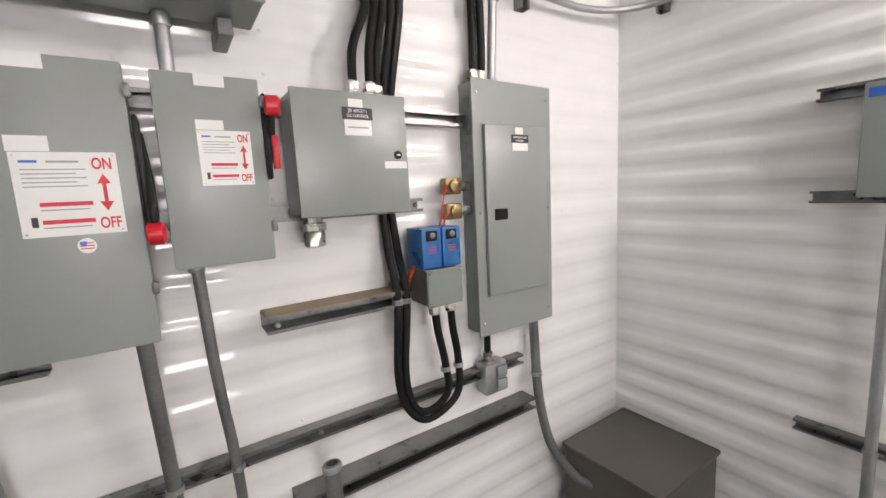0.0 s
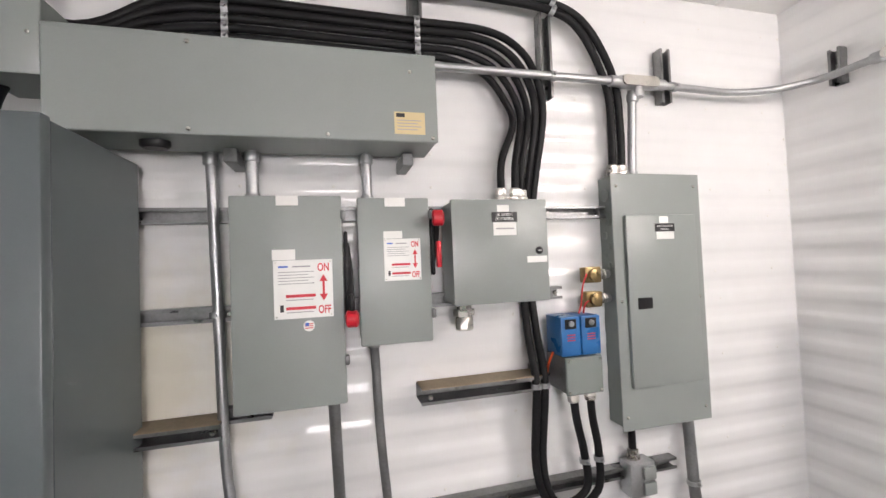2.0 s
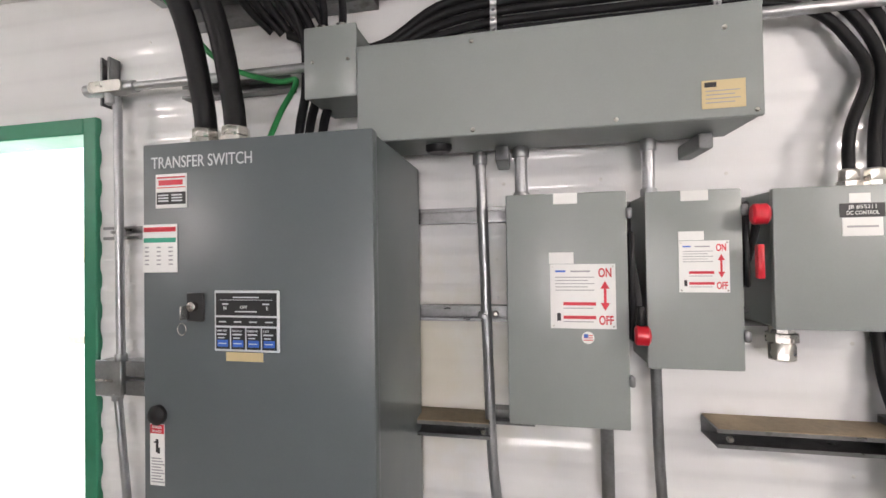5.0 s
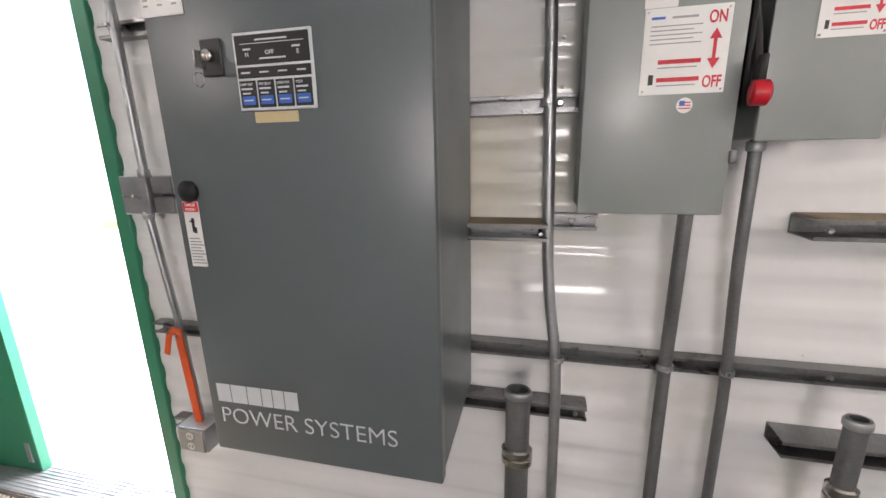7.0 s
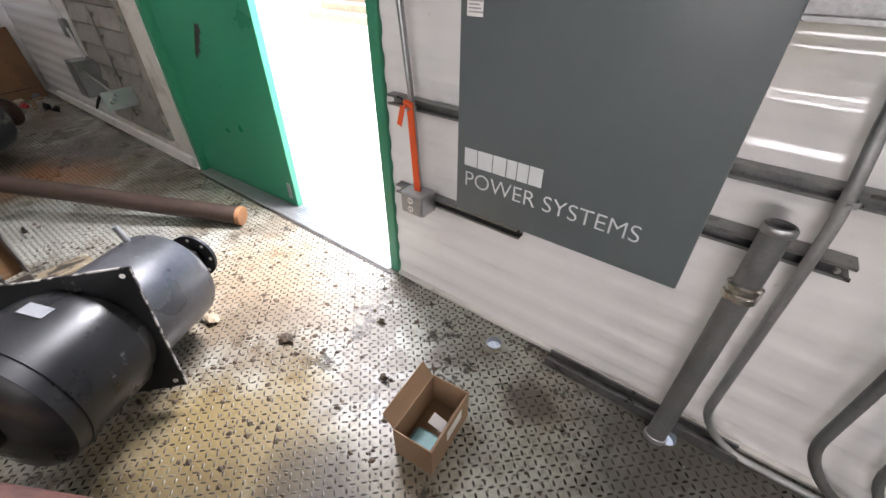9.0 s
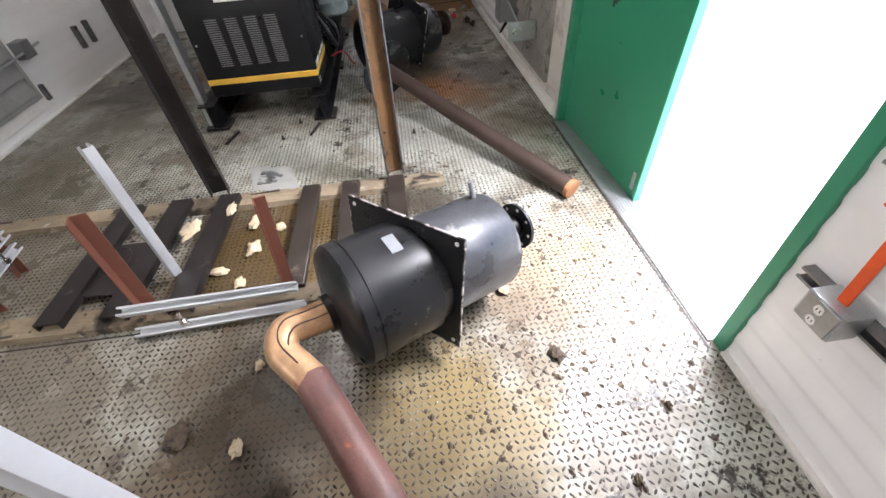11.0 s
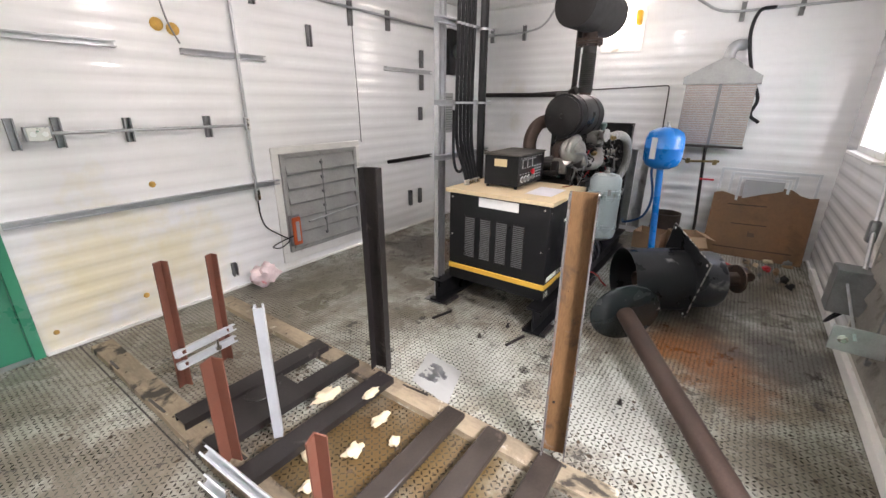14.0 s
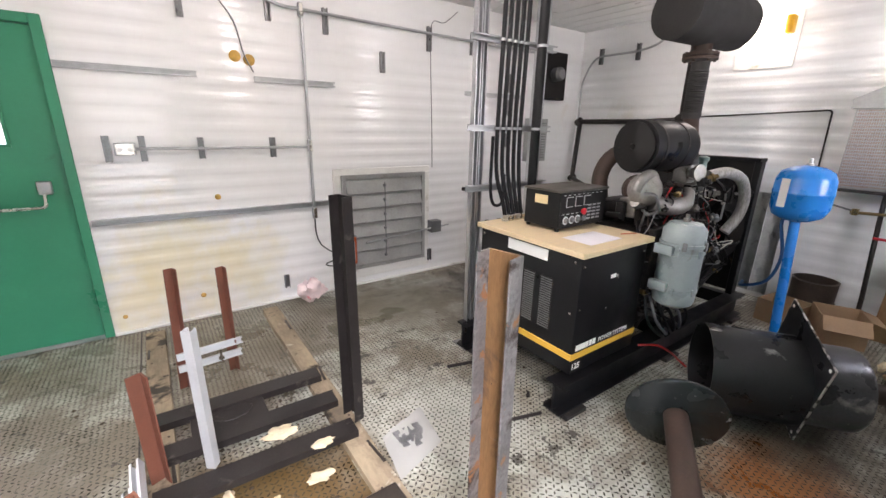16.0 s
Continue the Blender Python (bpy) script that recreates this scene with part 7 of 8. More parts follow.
# dirt clods and leaf litter on the plate
dirt = M("dried_mud", (0.065, 0.047, 0.030), 0.9, var=0.5, scale=30)
bm = B()
rd = random.Random(8)
for k in range(3600):
    if k < 1300:
        x, y = rd.gauss(-1.75, 0.55), rd.gauss(0.75, 0.38)
    elif k < 2100:
        x, y = rd.uniform(-2.2, 0.2), rd.uniform(-1.2, 0.4)
    elif k < 2500:
        x, y = rd.gauss(-2.85, 0.25), rd.gauss(0.30, 0.12)
    elif k < 2800:
        x, y = rd.uniform(-2.9, -2.15), rd.uniform(-1.6, 0.1)
    else:
        x, y = rd.uniform(-6.9, -1.3), rd.uniform(-2.7, 1.3)
    if not (YS + 0.05 < y < YN - 0.06 and XW + 0.1 < x < XE - 0.1):
        continue
    s = rd.choice((0.003, 0.004, 0.004, 0.005, 0.007, 0.012)) * rd.uniform(0.6, 1.2)
    a0 = rd.uniform(0, 6.28)
    top = bm.verts.new((x, y, s * 0.7))
    ring = [bm.verts.new((x + s * rd.uniform(0.7, 1.4) * math.cos(a0 + i * 1.05), y + s * rd.uniform(0.6, 1.2) * math.sin(a0 + i * 1.05), 0.0005)) for i in range(6)]
    for i in range(6):
        bm.faces.new((ring[i], ring[(i + 1) % 6], top))
tagged(solo("mud_crumbs", bm, dirt, "scattered dried mud crumbs and leaf litter", "dirt"), kind="stuff")
for k, (x, y, r_) in enumerate(((-1.62, 0.72, 0.045), (-1.13, 0.83, 0.022), (-2.0, 0.58, 0.05), (-1.35, 1.05, 0.02), (-1.25, -0.35, 0.06), (-1.5, -0.75, 0.07))):
    crumple("mud_clod", (x, y, 0.001), (r_, r_ * 0.7), 0.02, dirt if k != 2 else wood_dusty, "clod of dried mud on the tread plate", "mud clod", 40 + k, "mud clods")

# carton
ct = thing("cardboard_carton", "small open brown cardboard carton with a label and wrappers inside", "carton", (-0.855, 0.76, 0))
R = Matrix.Translation((-0.830, 0.770, 0)) @ Matrix.Rotation(radians(6), 4, "Z")
for lo, hi in (((-0.075, -0.125, 0), (0.075, 0.125, 0.004)), ((-0.075, -0.125, 0.004), (-0.071, 0.125, 0.15)), ((0.071, -0.125, 0.004), (0.075, 0.125, 0.15)), ((-0.071, -0.125, 0.004), (0.071, -0.121, 0.15)), ((-0.071, 0.121, 0.004), (0.071, 0.125, 0.15))):
    part("wall", box(B(), lo, hi, m=R), cardboard, ct)
part("flap", box(B(), (-0.002, -0.12, 0), (0.002, 0.12, 0.07), m=R @ pose(-0.075, 0, 0.148, 0, -35, 0)), cardboard, ct)
part("flap", box(B(), (-0.002, -0.12, 0), (0.002, 0.12, 0.06), m=R @ pose(0.073, 0, 0.148, 0, 200, 0)), cardboard, ct)
part("shipping_label", box(B(), (0.0752, -0.03, 0.07), (0.0762, 0.07, 0.12), m=R), paper, ct)
part("inner_label", box(B(), (-0.04, 0.02, 0.07), (0.03, 0.06, 0.073), m=R @ pose(0, 0, 0, 25, 20, 0)), paper, ct)
part("wrapper", box(B(), (-0.05, -0.09, 0.02), (0.05, -0.02, 0.05), 0.01, m=R), M("teal_wrapper", (0.15, 0.35, 0.36), 0.4), ct)

# pale post and dark cabinet in the middle of the room
solo("steel_post", box(B(), (-1.05, -0.344, 0.0), (-1.01, -0.304, ZC), 0.003, seg=2), M("white_painted_steel", (0.48, 0.50, 0.53), 0.4, var=0.05, stains=(((0.25, 0.10, 0.04), 14, 0.70, 0.05),)), "white painted square steel post with rust spots", "steel post")
dc = thing("black_cabinet", "low black steel cabinet behind the white post", "cabinet", (-0.72, -0.75, 0))
part("body", box(B(), (-0.98, -1.15, 0.02), (-0.45, -0.40, 0.60), 0.006), black_paint, dc)
part("lid", box(B(), (-0.99, -1.16, 0.60), (-0.44, -0.39, 0.62), 0.004), black_paint, dc)


# ---- south wall ----
def hwall(x0, x1, z, label="galvanised strut channel on the wall", h=0.041, m_=None):
    return rail((x0, YS + 0.007, z), (x1, YS + 0.007, z), (0, 1, 0), label, h, material=m_ or galv)


def vwall(x, z0, z1):
    return rail((x, YS + 0.007, z0), (x, YS + 0.007, z1), (0, 1, 0), "short vertical strut bracket on the wall")


hwall(-2.66, -1.86, 1.945)
hwall(-3.72, -3.06, 1.94)
hwall(-3.70, -1.87, 0.895, "long galvanised strut channel along the wall")
hwall(-6.06, -5.20, 1.955)
hwall(-6.05, -5.20, 0.915, m_=steel_black)
for x, z0, z1 in ((-2.62, 1.33, 1.49), (-3.15, 1.33, 1.49), (-2.61, 2.32, 2.48), (-3.21, 2.38, 2.54), (-3.67, 2.34, 2.54), (-4.72, 2.32, 2.54), (-5.27, 2.34, 2.54), (-4.20, 2.08, 2.26), (-3.16, 0.13, 0.25), (-4.74, 0.13, 0.26), (-5.86, 2.00, 2.2), (-5.86, 1.74, 1.92), (-5.83, 1.38, 1.54), (-5.6, 0.3, 0.5), (-5.8, 0.3, 0.5)):
    vwall(x, z0, z1)
YC = YS + 0.065
conduit([(-2.42, YC, 2.745), (-3.30, YC, 2.49), (-3.46, YC, 2.49), (-5.60, YC, 2.46), (-6.2, YC, 2.46)], 0.013, "galvanised conduit along the top of the wall", 0.05)
conduit([(-3.46, YC, 2.47), (-3.455, YC, 1.45), (-3.45, YC, 0.80)], 0.013, "galvanised conduit down the wall to a switch box", clamps=[((-3.458, YC, 1.94), Z), ((-3.452, YC, 0.895), Z)])
conduit([(-3.45, YC, 1.41), (-2.20, YC, 1.41)], 0.011, "galvanised conduit from outlet box along the wall", clamps=[((-2.62, YC, 1.41), X1), ((-3.15, YC, 1.41), X1)])
for z in (1.42, 0.82, 2.485):
    hb = thing("conduit_fitting", "small cast conduit body on the wall", "conduit fitting", (-3.455, YC, z), "conduit fittings")
    part("body", box(B(), (-3.475, YC - 0.02, z - 0.055), (-3.432, YC + 0.022, z + 0.055), 0.012, seg=2), galv, hb)
    part("cover", box(B(), (-3.468, YC + 0.022, z - 0.045), (-3.439, YC + 0.027, z + 0.045), 0.006), chrome, hb)
so = thing("duplex_outlet", "silver duplex outlet box on two short struts", "electrical outlet", (-2.15, YC, 1.36))
part("body", box(B(), (-2.21, YS + 0.045, 1.368), (-2.085, YS + 0.095, 1.452), 0.006, seg=2), galv, so)
part("cover_plate", box(B(), (-2.20, YS + 0.095, 1.372), (-2.095, YS + 0.100, 1.448), 0.003), chrome, so)
for x in (-2.175, -2.12):
    part("socket", lathe(B(), [(0.015, 0), (0.015, 0.003)], (x, YS + 0.100, 1.41), (0, 1, 0), 16), paper, so)
for x in (-2.045, -2.25):
    vwall(x, 1.32, 1.50)
cord = tube(B(), [(-3.45, YC, 0.78), (-3.455, YC, 0.62), (-3.50, YC, 0.50), (-3.62, YC + 0.01, 0.40), (-3.70, YC + 0.02, 0.33), (-3.60, YC + 0.02, 0.28), (-3.52, YC + 0.02, 0.31), (-3.62, YC + 0.02, 0.34), (-3.76, YC + 0.02, 0.36)], 0.006, 6, smooth=5)
solo("power_cord", cord, black_cable, "black power cord hanging in a loop on the wall", "cord")
tl = thing("trouble_light", "orange and grey work light hung at the louvre", "work light", (-3.79, YS + 0.06, 0.24))
part("back", box(B(), (-3.855, YS + 0.03, 0.245), (-3.735, YS + 0.07, 0.555), 0.01, seg=2), galv_dull, tl)
part("housing", box(B(), (-3.84, YS + 0.07, 0.26), (-3.75, YS + 0.10, 0.54), 0.012, seg=2), M("orange_housing", (0.50, 0.09, 0.02), 0.45), tl)
part("lens", box(B(), (-3.815, YS + 0.10, 0.30), (-3.775, YS + 0.108, 0.50), 0.006), ink_grey, tl)
cable([(-2.62, YS + 0.02, 2.74), (-2.80, YS + 0.03, 2.55), (-2.95, YS + 0.03, 2.35), (-3.00, YS + 0.04, 2.12), (-3.06, YS + 0.03, 1.99)], 0.006, "thin grey flexible conduit on the wall", material=galv_dull, group="wall wires")
cable([(-5.06, YS + 0.03, 2.72), (-4.9, YS + 0.03, 2.60), (-4.75, YS + 0.03, 2.57), (-4.74, YS + 0.03, 2.2), (-4.76, YS + 0.03, 1.65), (-4.77, YS + 0.03, 1.18)], 0.004, "thin pull wire hanging on the wall", material=galv_dull, group="wall wires")
foam_gold = M("amber_sealing_foam", (0.50, 0.30, 0.07), 0.8, var=0.15, scale=30)
for x, z, r_ in ((-2.94, 2.10, 0.042), (-3.04, 2.08, 0.042), (-2.69, 1.02, 0.022), (-2.48, 0.20, 0.020), (-1.94, 0.14, 0.016)):
    solo("foam_plug", lathe(B(), [(r_, 0), (r_ * 1.03, 0.004), (r_ * 0.8, 0.010), (r_ * 0.2, 0.013)], (x, YS + 0.004, z), (0.1, 1, 0.05), 14), foam_gold, "amber foam plug in a wall hole", "foam plug", "foam plugs")


def louvre(name, x0, x1, z0, z1, y, s, label, mat_f, mat_b):
    """A closed gravity louvre: frame, overlapping blades, tie rods. s: +1 if it looks towards +y."""
    t = thing(name, label, "louvre", ((x0 + x1) / 2, y, z0), "wall louvres")
    a, b = (y, y + 0.035) if s > 0 else (y - 0.035, y)
    for nm, p, q in (("frame_side", (x0, z0), (x0 + 0.04, z1)), ("frame_side", (x1 - 0.04, z0), (x1, z1)), ("frame_top", (x0 + 0.04, z1 - 0.04), (x1 - 0.04, z1)), ("frame_bottom", (x0 + 0.04, z0), (x1 - 0.04, z0 + 0.04))):
        part(nm, box(B(), (p[0], a, p[1]), (q[0], b, q[1]), 0.003), mat_f, t)
    part("backing", box(B(), (x0 + 0.04, a if s > 0 else b - 0.006, z0 + 0.04), (x1 - 0.04, (a + 0.006) if s > 0 else b, z1 - 0.04)), mat_b, t)
    n = 6
    h = (z1 - z0 - 0.08) / n
    for k in range(n):
        zc = z0 + 0.04 + k * h
        f0, f1 = (y + 0.006 * s, y + 0.040 * s)
        part("blade", ring_loft(B(), [[Vector((x, f1 - 0.020 * s, zc + 0.003)), Vector((x, f1, zc - 0.004)), Vector((x, f1 + 0.006 * s, zc + 0.004)), Vector((x, f1 + 0.003 * s, zc + 0.020)), Vector((x, f0 + 0.004 * s, zc + h - 0.010)), Vector((x, f0, zc + h - 0.010))] for x in (x0 + 0.045, x1 - 0.045)]), mat_b, t, smooth=25)
    for fx in (0.52,):
        xx = x0 + (x1 - x0) * fx
        part("tie_rod", cyl(B(), (xx, y + 0.045 * s, z0 + 0.10), (xx, y + 0.045 * s, z1 - 0.08), 0.005, seg=8), galv_dull, t)
        for k in range(n):
            part("rod_clip", box(B(), (xx - 0.012, min(y + 0.02 * s, y + 0.05 * s), z0 + 0.10 + k * h), (xx + 0.012, max(y + 0.02 * s, y + 0.05 * s), z0 + 0.125 + k * h), 0.002), galv_dull, t)
    return t


lou_metal = M("dull_louvre_metal", (0.36, 0.36, 0.35), 0.5, metal=0.4, var=0.12, scale=6, stains=(((0.18, 0.16, 0.13), 5, 0.62, 0.15),))
lou_dirty = M("dirty_louvre_metal", (0.27, 0.255, 0.23), 0.6, metal=0.3, var=0.2, scale=6, stains=(((0.10, 0.085, 0.07), 7, 0.56, 0.15),))
lS = louvre("wall_louvre", -4.67, -3.735, 0.18, 1.14, YS + 0.012, 1, "closed grey metal gravity louvre in the wall", lou_metal, lou_metal)
part("actuator_rod", cyl(B(), (-3.95, YS + 0.08, 0.46), (-4.95, YS + 0.10, 0.54), 0.010, seg=8), galv, lS)
part("actuator_plate", box(B(), (-4.85, YS + 0.02, 0.47), (-4.72, YS + 0.11, 0.60), 0.004), galv_dull, lS)
tr = thing("trim", "white trim frame round the louvre", "", (-4.2, YS, 0.1))
tr["kind"] = "structure"
for lo, hi in (((-4.74, 0.08), (-3.66, 0.18)), ((-4.74, 1.14), (-3.66, 1.20)), ((-4.74, 0.18), (-4.67, 1.14)), ((-3.735, 0.18), (-3.66, 1.14))):
    part("trim_strip", box(B(), (lo[0], YS + 0.004, lo[1]), (hi[0], YS + 0.02, hi[1]), 0.003), white_trim, tr)
lN = louvre("wall_louvre", -4.92, -3.88, 0.17, 1.12, YN - 0.012, -1, "closed dirty metal gravity louvre in the wall", lou_dirty, lou_dirty)
tr = thing("trim", "grimy white flat panel round the louvre", "", (-4.3, YN, 0))
tr["kind"] = "structure"
for lo, hi in (((-5.06, 0.02), (-3.62, 0.17)), ((-5.06, 1.12), (-3.62, 1.90)), ((-5.06, 0.17), (-4.92, 1.12)), ((-3.88, 0.17), (-3.62, 1.12))):
    part("trim_strip", box(B(), (lo[0], YN - 0.020, lo[1]), (hi[0], YN - 0.006, hi[1]), 0.002), M("grimy_white_panel", (0.56, 0.54, 0.50), 0.55, var=0.06, stains=(((0.22, 0.18, 0.14), 4, 0.56, 0.2),)), tr)
part("kick_trim", box(B(), (-6.6, YN - 0.055, 0.02), (-3.63, YN - 0.02, 0.10), 0.004), white_trim, tr)
# louvre motor and linkage
lm = thing("louvre_motor", "galvanised louvre actuator box with a linkage plate", "actuator", (-4.3, 1.25, 0.4))
part("motor_box", box(B(), (-4.95, 1.18, 0.38), (-4.78, 1.355, 0.66), 0.005), galv_dull, lm)
part("link_rod", cyl(B(), (-4.80, 1.24, 0.58), (-4.12, 1.20, 0.50), 0.008, seg=8), galv, lm)
lp = part("link_plate", box(B(), (-4.20, 1.12, 0.40), (-4.19, 1.34, 0.54), 0.003), galv, lm)
part("link_nut", lathe(B(), [(0.022, 0), (0.022, 0.008), (0.012, 0.010), (0.012, 0.03)], (-4.19, 1.17, 0.47), X1, 12), chrome, lp)
cable([(-4.90, 1.30, 0.38), (-4.95, 1.26, 0.30), (-4.88, 1.22, 0.27), (-4.84, 1.27, 0.36)], 0.008, "short black flexible cord under the actuator", group="wall wires")
conduit([(-5.25, 1.31, 2.7), (-5.22, 1.31, 1.50), (-5.02, 1.31, 0.95), (-4.88, 1.31, 0.66)], 0.013, "galvanised conduit down to the louvre actuator", 0.1, [((-5.22, 1.31, 1.6), Z)])
nb = thing("junction_box", "small grey electrical box under the window", "electrical box", (-5.2, 1.32, 1.42))
part("body", box(B(), (-5.28, 1.27, 1.42), (-5.15, 1.365, 1.55), 0.006, seg=2), galv, nb)
part("lid", box(B(), (-5.275, 1.262, 1.425), (-5.155, 1.27, 1.545), 0.003), galv, nb)
nb = thing("conduit_fitting", "cast conduit body on the conduit", "conduit fitting", (-5.0, 1.31, 0.88), "conduit fittings")
part("body", box(B(), (-5.04, 1.285, 0.80), (-4.97, 1.335, 0.94), 0.015, seg=2), galv_dull, nb)

# wall fan, south-west corner
fn = thing("wall_fan", "dark exhaust fan box on the wall near the corner", "fan", (-6.55, YS, 1.95))
part("housing", box(B(), (-6.74, YS + 0.01, 1.95), (-6.36, YS + 0.10, 2.50), 0.006), engine_black, fn)
part("motor", lathe(B(), [(0.08, 0), (0.08, 0.10), (0.05, 0.13)], (-6.52, YS + 0.10, 2.24), (0.1, 1, 0), 16), galv_dull, fn)
hx = thing("panel_heater", "slatted grey wall heater low in the corner", "heater", (-6.4, YS, 1.2))
part("body", box(B(), (-6.50, YS + 0.01, 1.20), (-6.15, YS + 0.08, 1.72), 0.005), lou_metal, hx)
bm = B()
for k in range(14):
    box(bm, (-6.47, YS + 0.08, 1.24 + k * 0.032), (-6.18, YS + 0.086, 1.255 + k * 0.032))
part("grille", bm, galv_dull, hx)

# ---- west wall ----
XC = XW + 0.05
conduit([(XC, -2.84, 0.9), (XC, -2.86, 2.2), (XC, -2.70, 2.48), (XC, -2.12, 2.48), (XC, -1.85, 2.53), (XC, -1.70, 2.75)], 0.013, "galvanised conduit along the end wall", 0.12)
conduit([(XC, -0.30, 2.75), (XC, 0.05, 2.52), (XC, 0.20, 2.49), (XC, 1.34, 2.50)], 0.013, "galvanised conduit along the end wall", 0.08)
for y, z in ((-2.62, 2.48), (-2.13, 2.48), (0.28, 2.49), (0.75, 2.50)):
    rail((XW + 0.006, y, z - 0.09), (XW + 0.006, y, z + 0.09), (1, 0, 0), "short vertical strut bracket on the end wall")
cable([(XC, 0.55, 2.50), (XC + 0.02, 0.42, 2.47), (XC + 0.02, 0.39, 2.25), (XC + 0.02, 0.48, 1.9), (XC + 0.02, 0.58, 1.66), (XC + 0.03, 0.55, 1.50), (XC + 0.03, 0.64, 1.42)], 0.017, "black flexible cable hanging to the unit heater", group="wall wires")
conduit([(XW + 0.02, -2.30, 1.71), (XW + 0.02, -0.27, 1.80), (XW + 0.02, -0.26, 1.30)], 0.007, "thin dark line along the end wall", 0.03, material=steel_black)
uh = thing("unit_heater", "grey unit heater with a hood and two wire mesh panels", "heater", (-6.95, 0.24, 1.17))
part("casing", box(B(), (-7.13, -0.08, 1.18), (-6.91, 0.55, 1.80), 0.006), lou_metal, uh)
mesh_mat = M("mesh_panel", (0.36, 0.26, 0.22), 0.6, metal=0.2, var=0.2, scale=30)
for y0, y1 in ((-0.07, 0.225), (0.255, 0.545)):
    mp = part("mesh_panel", box(B(), (-6.91, y0, 1.20), (-6.902, y1, 1.79), 0.001), mesh_mat, uh)
    bm = B()
    for k in range(22):
        yy = y0 + (y1 - y0) * (k + 0.5) / 22
        box(bm, (-6.902, yy - 0.0015, 1.205), (-6.897, yy + 0.0015, 1.785))
    for k in range(24):
        zz = 1.205 + 0.58 * (k + 0.5) / 24
        box(bm, (-6.897, y0 + 0.003, zz - 0.003), (-6.893, y1 - 0.003, zz + 0.003))
    tagged(part("wire_mesh", bm, galv, mp), kind="stuff")
part("centre_bar", box(B(), (-6.905, 0.226, 1.18), (-6.885, 0.254, 1.80), 0.003), galv_dull, uh)
part("bottom_ledge", box(B(), (-7.0, -0.09, 1.155), (-6.88, 0.56, 1.178), 0.003), steel_black, uh)
part("hood", ring_loft(B(), [[Vector((x, y, z)) for x, y, z in ((-7.13, -0.11, 1.80), (-6.89, -0.11, 1.80), (-6.89, 0.58, 1.80), (-7.13, 0.58, 1.80))], [Vector((x, y, z)) for x, y, z in ((-7.13, -0.11, 1.87), (-6.89, -0.11, 1.87), (-6.89, 0.58, 1.87), (-7.13, 0.58, 1.87))],
                          [Vector((x, y, z)) for x, y, z in ((-7.13, 0.20, 2.05), (-6.96, 0.20, 2.05), (-6.96, 0.30, 2.05), (-7.13, 0.30, 2.05))]]), lou_metal, uh)
part("flue", tube(B(), [(-7.02, 0.25, 2.03), (-7.02, 0.26, 2.12), (-7.05, 0.30, 2.17), (-7.12, 0.36, 2.18)], 0.055, 14, smooth=4), galv, uh, "silver flue elbow")
gv = thing("gas_valve", "black gas riser with brass valves and a red handle", "pipe", (-6.98, 0.23, 0))
part("riser", tube(B(), [(-7.0, 0.22, 1.16), (-7.0, 0.23, 0.98), (-6.98, 0.28, 0.30), (-6.98, 0.29, 0.0)], 0.017, 10), steel_black, gv)
part("cross_pipe", cyl(B(), (-6.99, 0.05, 0.985), (-6.99, 0.38, 1.005), 0.013, seg=10), brass, gv)
for y in (0.08, 0.34):
    part("valve_body", box(B(), (-7.015, y - 0.022, 0.965), (-6.965, y + 0.022, 1.02), 0.008, seg=2), brass, gv)
part("red_handle", box(B(), (-6.975, 0.23, 0.795), (-6.955, 0.37, 0.815), 0.004), red_plastic, gv)
conduit([(-7.05, -0.40, 1.09), (-7.0, 0.10, 0.99)], 0.008, "thin pipe along the end wall to the gas valve", 0.02, material=galv_dull)

# blue expansion tank on a post
bt = thing("expansion_tank", "bright blue steel expansion tank on a blue pipe stand", "tank", (-6.15, -0.02, 0))
BX, BY = -6.09, -0.07
part("tank", lathe(B(), [(0.02, -0.015), (0.09, 0.0), (0.150, 0.035), (0.172, 0.09), (0.175, 0.19), (0.178, 0.195), (0.178, 0.203), (0.175, 0.208), (0.172, 0.29), (0.150, 0.345), (0.09, 0.38), (0.03, 0.39)], (BX, BY, 1.0), Z, 40), blue_paint, bt)
part("top_valve", lathe(B(), [(0.025, 0), (0.025, 0.015), (0.012, 0.017), (0.012, 0.05)], (BX, BY, 1.388), Z, 12), galv, bt)
part("stand_pipe", tube(B(), [(BX, BY, 1.01), (-6.06, 0.0, 0.0)], 0.032, 16), blue_paint, bt)
part("hose", tube(B(), [(-6.09, -0.13, 1.02), (-6.08, -0.14, 0.95), (-6.12, -0.10, 0.7), (-6.14, -0.16, 0.48), (-6.25, -0.35, 0.36), (-6.5, -0.42, 0.32)], 0.012, 8, smooth=5), M("blue_hose", (0.02, 0.09, 0.26), 0.4), bt)
lbm = B()
lathe_pts = [[Vector((BX + 0.180 * math.cos(a), BY + 0.180 * math.sin(a), z)) for z in (1.10, 1.30)] for a in np.linspace(-0.55, -0.22, 5)]
vv = [[lbm.verts.new(p) for p in r_] for r_ in lathe_pts]
for a, b in zip(vv, vv[1:]):
    lbm.faces.new((a[0], b[0], b[1], a[1]))
part("label", lbm, paper, bt, "white data label")

